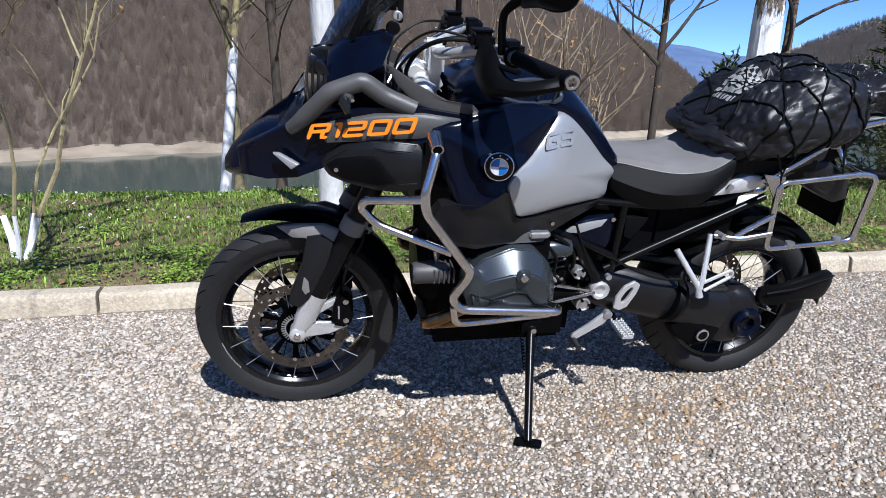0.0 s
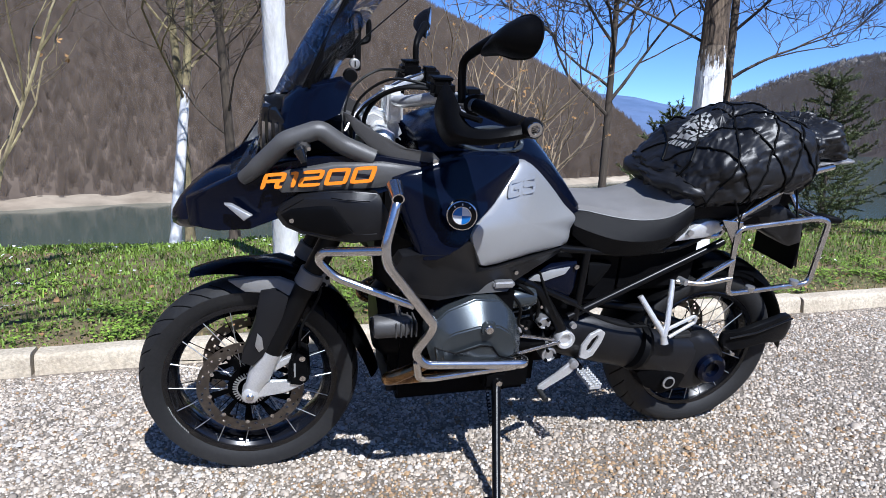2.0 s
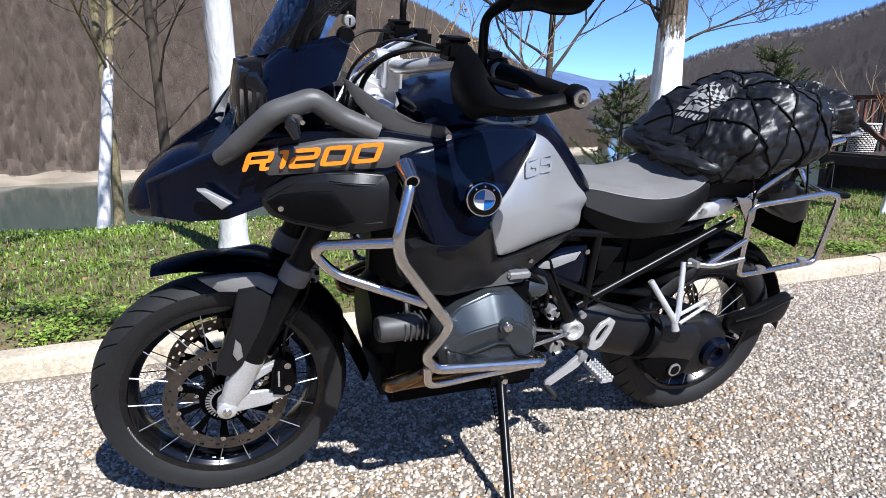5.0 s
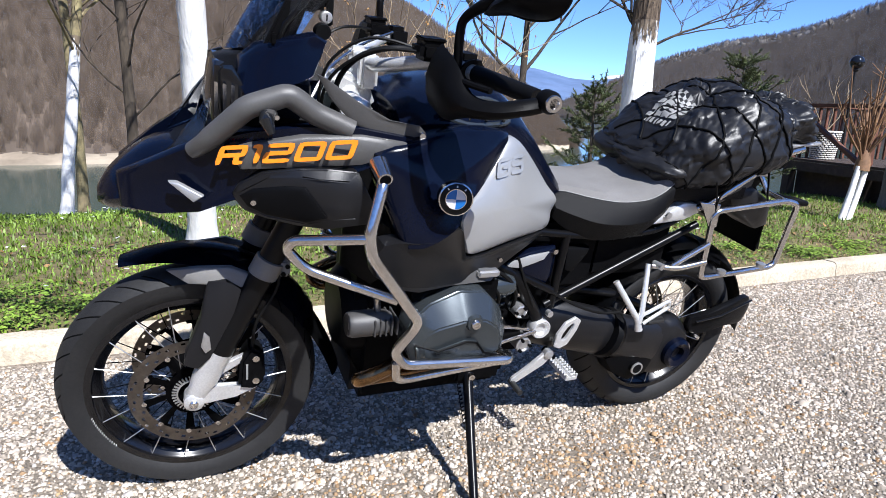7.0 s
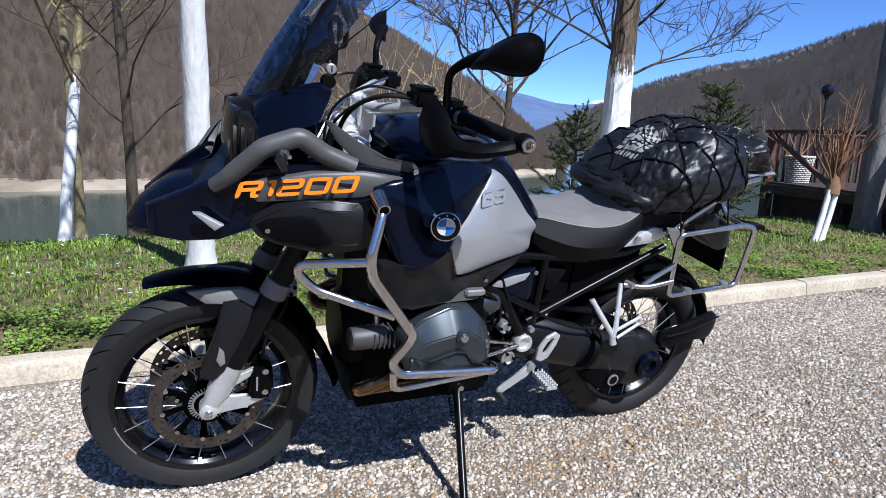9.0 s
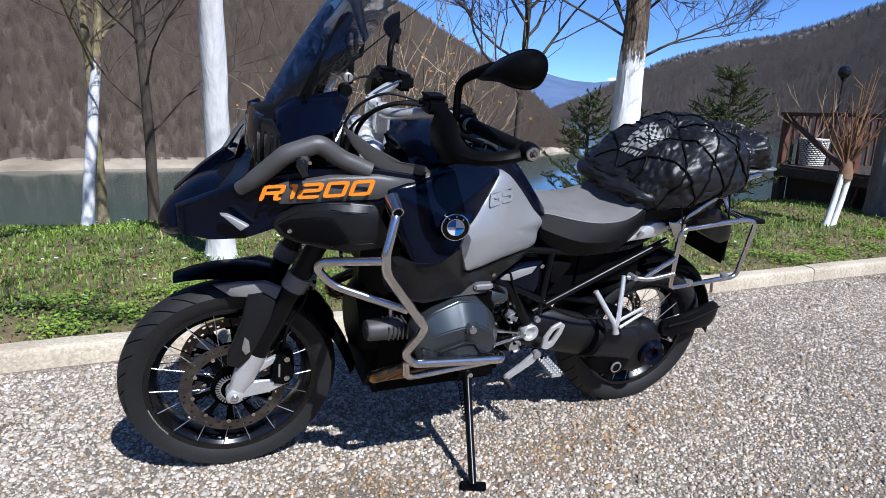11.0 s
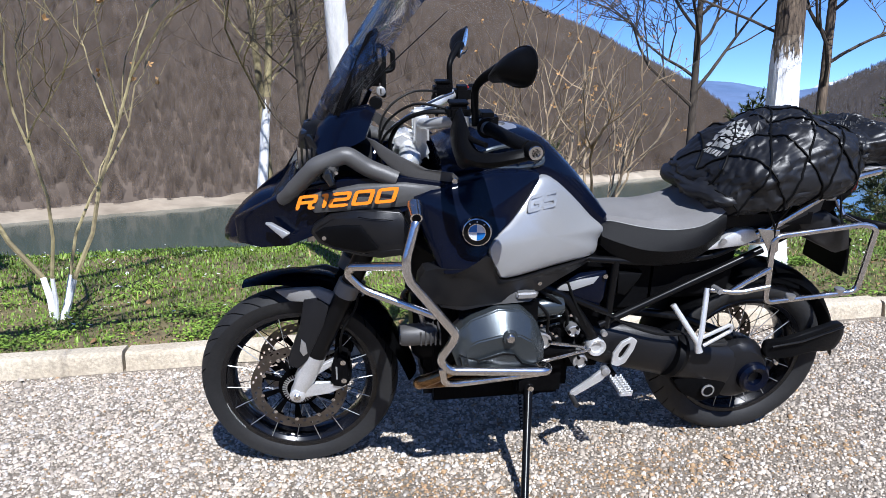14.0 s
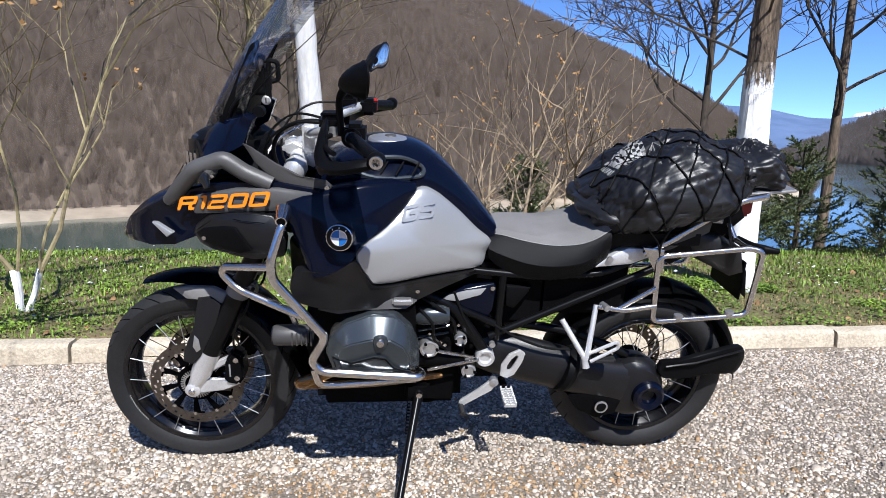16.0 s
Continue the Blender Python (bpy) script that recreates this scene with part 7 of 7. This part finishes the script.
BAG_C, BAG_S, BAG_T, BAG_SEED, BAG_L, BAG_E = Vector((0.692, 0.01, 0.999)), (0.254, 0.232, 0.138), radians(-14), 2.0, 0.034, 0.70
bag = luggage("roll_bag", BAG_C, BAG_S, BAG_T, BAG_SEED, BAG_L, BAG_E, "stuffed black waterproof bag lashed with a cord net on the seat")
collar = bag_mesh(Vector((0.495, 0.03, 0.935)), (0.070, 0.20, 0.042), radians(8), 7.0, 0.03, 0.8, 48, 24)
part("rolled_end", collar, M_BAG, bag, "rolled black closure")
small = luggage("small_bag", (0.965, 0.02, 1.063), (0.118, 0.165, 0.072), radians(-2), 11.0, 0.03, 0.66, "small black bag strapped behind the larger one")

BAG_TREE = BVHTree.FromBMesh(bag_mesh(BAG_C, BAG_S, BAG_T, BAG_SEED, BAG_L, BAG_E, 200, 100))


def on_bag(x, y, lift):
    """The bag's upper skin above a point of its plan."""
    hit = BAG_TREE.ray_cast(Vector((x, y, 1.6)), Vector((0, 0, -1)))
    return hit[0] + hit[1] * lift if hit[0] else None


def on_flank(x, z, lift, s):
    hit = BAG_TREE.ray_cast(Vector((x, s * 0.8, z)), Vector((0, -s, 0)))
    return hit[0] + hit[1] * lift if hit[0] else None


net = thing("cord_net", BIKE, "black elastic cord net stretched over the bag", "cargo net")


def cord(points):
    line = [p for p in points if p is not None]
    if len(line) > 3:
        part("cord", tube(line, 0.0030, 6), M_CORD, net)


def wrap(x0, way):
    """A slanting cord from one flank over the top to the other."""
    pts = []
    for k in range(61):
        a = math.pi * (k / 60) * 1.16 - 0.08 * math.pi
        x = BAG_C.x + x0 - way * NET_LEAN * (a - math.pi / 2)
        o = Vector((x, 0, 0.973 + 0.28 * (x - 0.7)))
        d = Vector((0, -math.cos(a), math.sin(a)))
        hit = BAG_TREE.ray_cast(o + d * 0.8, -d)
        if hit[0] and abs(x - BAG_C.x) < 0.225:
            pts.append(hit[0] + hit[1] * 0.003)
    cord(pts)


for k in range(-3, 4):
    for way in (-1, 1):
        wrap(k * NET_STEP, way)
for x in (0.585, 0.66):
    p = on_flank(x, 0.93, 0.004, -1)
    cord([p, p.lerp(Vector((0.645, -0.185, 0.86)), 0.4), p.lerp(Vector((0.645, -0.185, 0.86)), 0.8), Vector((0.645, -0.19, 0.852)), Vector((0.650, -0.19, 0.80))])

# pale print on the bag: a chequer and shapes that cannot be read
def print_patch(x, y, dx, dy, name="print_patch"):
    bm = bmesh.new()
    grid = [[on_bag(x + dx * i / 3, y + dy * j / 3, 0.0035) for j in range(4)] for i in range(4)]
    if any(p is None for r in grid for p in r):
        bm.free()
        return
    vs = [[bm.verts.new(p) for p in r] for r in grid]
    for i in range(3):
        for j in range(3):
            bm.faces.new((vs[i][j], vs[i + 1][j], vs[i + 1][j + 1], vs[i][j + 1]))
    bmesh.ops.solidify(bm, geom=list(bm.faces), thickness=0.0008)
    part(name, bm, M_WHITEPRINT, bag)


for i in range(4):
    for j in range(12):
        if (i + j) % 2 == 0:
            print_patch(0.585 + i * 0.012, -0.050 + j * 0.0112, 0.0125, 0.0116, "chequer")
for k in range(4):
    y0 = -0.052 + k * 0.034
    for x, dy in ((0.533, 0.029), (0.551, 0.025), (0.569, 0.029)):
        print_patch(x, y0 + 0.002 * (k % 2), 0.0115, dy)
    print_patch(0.541, y0 + (0.0 if k % 2 else 0.020), 0.032, 0.009)
for k in range(7):
    print_patch(0.512, -0.046 + k * 0.0172, 0.014, 0.011 if k % 3 else 0.006)

# ---- deck, lamp and pot beyond the bank ----
DECK = pose(7.10, 4.50, 0, 0, 0, -101)           # x along its front edge, y away from the yard
deck = thing("deck", DECK, "raised wooden lakeside deck with a red-brown railing", "deck")
FLOOR, RAIL, LONG = 0.55, 1.22, 3.6
for k in range(16):
    part("deck_board", box(-0.05, LONG, 0.005 + k * 0.15, 0.145 + k * 0.15, FLOOR - 0.03, FLOOR, 0.004), M_DECKDARK, deck)
part("deck_beam", box(-0.05, LONG, -0.02, 0.06, FLOOR - 0.16, FLOOR - 0.035, 0.005), M_DECKDARK, deck)
for k in range(4):
    x = k * LONG / 3
    part("deck_leg", box(x - 0.06, x + 0.06, 0.0, 0.12, -0.6, FLOOR - 0.16, 0.005), M_DECKDARK, deck)
    part("rail_post", box(x - 0.045, x + 0.045, 0.0, 0.09, FLOOR, RAIL, 0.006), M_WOOD, deck)
part("handrail", box(-0.08, LONG, -0.02, 0.11, RAIL, RAIL + 0.045, 0.008), M_WOOD, deck)
for k in range(28):
    x = 0.07 + k * 0.125
    part("baluster", box(x - 0.018, x + 0.018, 2.38, 2.41, FLOOR, RAIL, 0.003), M_WOOD, deck)
part("back_handrail", box(-0.08, LONG, 2.34, 2.46, RAIL, RAIL + 0.045, 0.008), M_WOOD, deck)
part("rail_brace", tube([(0.06, -0.01, RAIL - 0.02), (1.15, -0.01, FLOOR + 0.02)], 0.035, 4), M_WOOD, deck)
# added dark sheet that imitates the shade below the boards
part("deck_shade_sheet", box(-0.02, LONG, 0.2, 0.24, -0.6, FLOOR - 0.16, 0), M_DECKDARK, deck, "dark sheet standing in for the shade under the deck")
part("side_handrail", box(-0.08, 0.02, 0.11, 2.4, RAIL, RAIL + 0.045, 0.008), M_WOOD, deck)
for k in range(19):
    y = 0.2 + k * 0.12
    part("baluster", box(-0.04, -0.01, y - 0.018, y + 0.018, FLOOR, RAIL, 0.003), M_WOOD, deck)

pot = thing("wicker_pot", DECK @ pose(0.22, 0.34, FLOOR), "white woven wicker plant pot standing on the deck", "pot")
part("pot_wall", turned([(0.115, 0.0), (0.135, 0.01), (0.175, 0.36), (0.160, 0.36), (0.125, 0.02), (0.0, 0.02), (0.0, 0.0)], "z", (0, 0, 0), 32), M_IRON, pot, "dark inner wall")
part("pot_rim", tube([(0.185 * math.cos(k * math.pi / 18), 0.185 * math.sin(k * math.pi / 18), 0.362) for k in range(37)], 0.014, 8), M_WICKER, pot)
for row in range(13):
    weave, z = bmesh.new(), 0.014 + row * 0.027
    r = 0.140 + 0.040 * row / 12
    for k in range(22):
        a = 2 * math.pi * (k + 0.5 * (row % 2)) / 22
        own = bmesh.new()
        bmesh.ops.create_icosphere(own, subdivisions=1, radius=1)
        bmesh.ops.transform(own, matrix=pose(r * math.cos(a), r * math.sin(a), z, 0, 0, math.degrees(a)) @ Matrix.Diagonal((0.011, 0.024, 0.0125, 1)), verts=own.verts)
        join(weave, own)
    part("woven_row", weave, M_WICKER, pot)
part("pot_soil", turned([(0, 0.33), (0.160, 0.33), (0.155, 0.31), (0, 0.31)], "z", (0, 0, 0), 24), M_SOIL, pot)
rng = random.Random(77)
tips = []
for k in range(4):
    bm = bmesh.new()
    grow(bm, rng, (rng.gauss(0, 0.05), rng.gauss(0, 0.05), 0.34), (rng.gauss(0, 0.3), rng.gauss(0, 0.3), 1), 0.55, 0.008, 1, 0.5, tips, 5)
    part("pot_twig", bm, M_TWIG, pot)

lamp_post = thing("garden_lamp", pose(7.90, 4.30, -0.28), "black iron garden lamp with a clear globe", "lamp")
part("lamp_pole", tube([(0, 0, -0.1), (0, 0, 1.2), (0, 0, 2.02)], [0.022, 0.018, 0.016], 12), M_IRON, lamp_post)
part("lamp_collar", turned([(0, 2.0), (0.025, 2.0), (0.04, 2.02), (0.03, 2.04), (0, 2.04)], "z", (0, 0, 0), 18), M_IRON, lamp_post)
globe = bmesh.new()
bmesh.ops.create_uvsphere(globe, u_segments=24, v_segments=14, radius=0.09, matrix=Matrix.Translation((0, 0, 2.12)))
part("lamp_globe", globe, M_LAMPGLASS, lamp_post, "dark glossy globe")
bench = thing("garden_sofa", DECK @ pose(1.9, 1.0, FLOOR), "pale cushioned garden sofa on the deck", "sofa")
part("sofa_base", box(-0.6, 0.6, -0.35, 0.35, 0.05, 0.40, 0.03), M_WICKER, bench)
part("sofa_back", box(-0.6, 0.6, 0.25, 0.38, 0.40, 0.80, 0.05), M_WHITEPRINT, bench, "pale back cushion")
bare_tree("grey_trunk_tree", 6.70, 2.78, 4.6, 0.150, "thick smooth grey-barked tree beside the deck", 19, lean=(-0.12, 0.0), fork=2.7, limbs=8, reach=1.7, level=3, bark=M_GREYBARK, flare=1.15, thin=0.003, limb_r=0.25, lift=0.5)


# ---- gravel ----
def stones(name, area, count, size, material, seed, label, keep=None):
    """Loose angular stones, each a small uneven block, flattened and turned at random."""
    rng = np.random.default_rng(seed)
    x0, x1, y0, y1 = area
    x, y = rng.uniform(x0, x1, count), rng.uniform(y0, y1, count)
    if keep is not None:
        ok = keep(x, y, rng)
        x, y = x[ok], y[ok]
    n = len(x)
    cube = np.array([[-1, -1, -1], [1, -1, -1], [1, 1, -1], [-1, 1, -1], [-1, -1, 1], [1, -1, 1], [1, 1, 1], [-1, 1, 1]], float) * 0.62
    cube[4:] *= np.array([0.72, 0.72, 1.0])
    v = cube[None] * rng.uniform(0.7, 1.3, (n, 8, 3))
    s = size * np.exp(rng.normal(0, 0.36, n))
    v *= s[:, None, None] * np.stack([rng.uniform(0.75, 1.3, n), rng.uniform(0.6, 1.0, n), rng.uniform(0.4, 0.75, n)], 1)[:, None, :]
    a, b = rng.uniform(0, 6.283, n), rng.normal(0, 0.35, n)
    cy, sy = np.cos(b), np.sin(b)
    vx, vz = v[..., 0] * cy[:, None] + v[..., 2] * sy[:, None], -v[..., 0] * sy[:, None] + v[..., 2] * cy[:, None]
    c, d = np.cos(a)[:, None], np.sin(a)[:, None]
    wx, wy = vx * c - v[..., 1] * d, vx * d + v[..., 1] * c
    pts = np.stack([wx + x[:, None], wy + y[:, None], vz + (s * rng.uniform(0.05, 0.45, n))[:, None]], -1).reshape(-1, 3)
    quad = np.array([[4, 5, 6, 7], [0, 1, 5, 4], [1, 2, 6, 5], [2, 3, 7, 6], [3, 0, 4, 7]])
    faces = (np.arange(n)[:, None, None] * 8 + quad[None]).reshape(-1, 4)
    return soup(name, pts, faces, material, label, "gravel", "stuff")


ramp = lambda v, a, b: np.clip((v - a) / (b - a), 0, 1)
aside = lambda x, y: np.maximum(ramp(-0.20 - y - 0.55 * (x + 0.9), 0.0, 0.5) * ramp(-x, 0.6, 1.0), ramp(-y, 0.45, 1.1))     # trodden thin beside the standing place
fade = lambda x, y: ramp(np.maximum(np.abs(x) / 7.0, np.abs(y + 1.5) / 5.0), 0.55, 1.0)     # thinning out over the yard
in_patch = lambda x, y: np.exp(-(((x + 0.50) / 0.22) ** 2 + ((y + 0.22) / 0.24) ** 2)) + 0.72 * np.exp(-(((x - 0.16) / 0.30) ** 2 + ((y + 0.15) / 0.17) ** 2)) + 0.35 * np.exp(-(((x - 0.75) / 0.4) ** 2 + ((y + 0.10) / 0.12) ** 2))
stones("gravel", (-2.4, 3.9, -1.15, 1.18), 150000, 0.0057, M_STONE, 1, "loose grey and cream crushed gravel", lambda x, y, r: r.uniform(0, 1, len(x)) > 0.85 * in_patch(x, y) + 0.75 * aside(x, y) + 0.35 * np.clip((x - 0.2) / 1.2, 0, 1))
stones("pale_gravel", (-2.4, 3.9, -1.15, 1.18), 40000, 0.0056, M_PALESTONE, 2, "loose bright white gravel stones", lambda x, y, r: r.uniform(0, 1, len(x)) > 0.6 * in_patch(x, y) + 0.7 * aside(x, y) + 0.6 * np.clip((x + 0.6) / 1.6, 0, 1))
stones("stained_gravel", (-1.3, 1.4, -0.6, 0.6), 22000, 0.0054, M_OCHRE, 3, "rust-brown stained gravel patch", lambda x, y, r: r.uniform(0, 1, len(x)) < 0.9 * in_patch(x, y) + 0.05)
stones("brown_gravel", (-2.4, 3.9, -1.15, 1.18), 10000, 0.0052, M_OCHRE, 6, "scattered brownish gravel stones")
stones("far_gravel", (3.5, 8.5, -1.5, 1.18), 13000, 0.010, M_STONE, 4, "loose grey gravel farther along the yard")
stones("yard_gravel", (-7, 7, -6.5, -0.75), 24000, 0.011, M_STONE, 7, "loose pale gravel over the rest of the yard", lambda x, y, r: r.uniform(0, 1, len(x)) > fade(x, y))
stones("side_gravel", (-7, -2.0, -1.0, 1.18), 12000, 0.010, M_STONE, 5, "loose grey gravel along the kerb", lambda x, y, r: r.uniform(0, 1, len(x)) > fade(x, y))


# ---- grass, flowers and leaves ----
def height_at(x, y):
    return np.array([ground_z(a, b) for a, b in zip(x, y)])


def lush(x, y):
    n = np.array([noise.noise(Vector((a * 0.8, b * 1.1, 3.3))) + 0.5 * noise.noise(Vector((a * 2.6, b * 2.6, 9.1))) for a, b in zip(x, y)])
    return 0.80 + 0.70 * n - 0.75 * np.clip((x - 0.9) / 1.8, 0, 1) * np.exp(-((y - 1.65) / 0.55) ** 2) - 0.22 * np.exp(-((y - KERB_Y - 0.14) / 0.14) ** 2)


def blades(name, count, seed, material, tall, label, dry=False):
    rng = np.random.default_rng(seed)
    x, y = rng.uniform(-4.2, 8.0, count), KERB_Y + 0.12 + 4.4 * rng.uniform(0, 1, count) ** 1.25
    ok = (rng.uniform(0, 1, count) < np.clip(lush(x, y), 0.04, 1)) ^ dry
    x, y = x[ok], y[ok]
    n = len(x)
    z = height_at(x, y)
    h = tall * np.exp(rng.normal(0, 0.4, n)) * (0.6 + 0.4 * np.clip((y - KERB_Y - 0.12) / 0.5, 0, 1))
    a, lean = rng.uniform(0, 6.283, n), rng.uniform(0.1, 0.9, n)
    w = rng.uniform(0.0022, 0.0052, n) * (1 + 0.25 * (y - KERB_Y - 0.12))
    base = np.stack([x, y, z - 0.004], 1)
    out = np.stack([np.cos(a), np.sin(a), 0 * a], 1)
    side = np.stack([-np.sin(a), np.cos(a), 0 * a], 1)
    up = np.array([0, 0, 1.0])
    mid = base + up * (h * 0.6)[:, None] + out * (h * lean * 0.25)[:, None]
    tip = base + up * (h * (1 - 0.25 * lean))[:, None] + out * (h * lean * 0.8)[:, None]
    v = np.stack([base - side * w[:, None], base + side * w[:, None], mid + side * w[:, None] * 0.7, mid - side * w[:, None] * 0.7, tip], 1).reshape(-1, 3)
    i = np.arange(n)[:, None] * 5
    f = np.concatenate([i + [0, 1, 2], i + [0, 2, 3], i + [3, 2, 4]])
    soup(name, v, f, material, label, "grass", "stuff")


blades("grass", 125000, 11, M_GRASS, 0.024, "short spring grass on the bank")
blades("dry_grass", 60000, 12, M_STRAW, 0.018, "short dry grass and straw between the green", True)


def clover(count, seed):
    """Low broad leaves in clumps near the kerb and round the trunks."""
    rng = np.random.default_rng(seed)
    hubs = np.concatenate([np.stack([rng.uniform(-4, 6, 260), KERB_Y + 0.17 + rng.exponential(0.5, 260)], 1), np.array([(2.38, 2.3), (2.25, 2.2), (2.55, 2.2), (-0.62, 2.66), (2.2, 2.4)]).repeat(8, 0)])
    k = rng.integers(0, len(hubs), count)
    x, y = hubs[k, 0] + rng.normal(0, 0.07, count), hubs[k, 1] + rng.normal(0, 0.05, count)
    ok = y > KERB_Y + 0.13
    x, y = x[ok], y[ok]
    n = len(x)
    p = np.stack([x, y, height_at(x, y) + rng.uniform(0.004, 0.05, n)], 1)
    a, t = rng.uniform(0, 6.283, n), rng.uniform(-0.6, 0.6, n)
    u = np.stack([np.cos(a), np.sin(a), 0.5 * np.sin(t)], 1) * rng.uniform(0.006, 0.014, n)[:, None]
    w = np.stack([-np.sin(a), np.cos(a), 0.5 * np.cos(t)], 1) * rng.uniform(0.004, 0.009, n)[:, None]
    v = np.stack([p - u, p + w, p + u, p - w], 1).reshape(-1, 3)
    soup("clover", v, np.arange(n)[:, None] * 4 + np.array([[0, 1, 2, 3]]), M_GRASS, "low broad-leaved weeds among the grass", "weeds", "stuff")


clover(30000, 13)


def scattered(name, count, area, size, material, seed, label, category, lift=0.02, flat=0.25):
    rng = np.random.default_rng(seed)
    x, y = rng.uniform(area[0], area[1], count), rng.uniform(area[2], area[3], count)
    z = height_at(x, y) + lift * rng.uniform(0.3, 1.2, count)
    v, f = [], []
    for i in range(count):
        s = size * rng.uniform(0.6, 1.4)
        a0, tx, ty = rng.uniform(0, 6.28), rng.normal(0, flat), rng.normal(0, flat)
        for k in range(6):
            a = a0 + k * 1.0472
            r = s * (1 if k % 2 else 0.72)
            dx, dy = r * math.cos(a), r * math.sin(a) * 0.8
            v.append((x[i] + dx, y[i] + dy, z[i] + tx * dx + ty * dy))
        f.append(tuple(range(i * 6, i * 6 + 6)))
    soup(name, v, f, material, label, category, "stuff")


scattered("daisies", 420, (-4, 4, 1.7, 4.6), 0.0125, M_PETAL, 14, "small white daisies dotted in the grass", "daisies", 0.05)
scattered("fallen_leaves", 560, (-2, 7, 1.33, 3.0), 0.016, M_LEAF, 15, "dry brown leaves lying in the grass", "leaves", 0.014, 0.5)
scattered("yard_leaves", 26, (-1.5, 3.2, -0.6, 1.1), 0.011, M_LEAF, 16, "a few dry leaves lying on the gravel", "leaves", 0.016, 0.3)
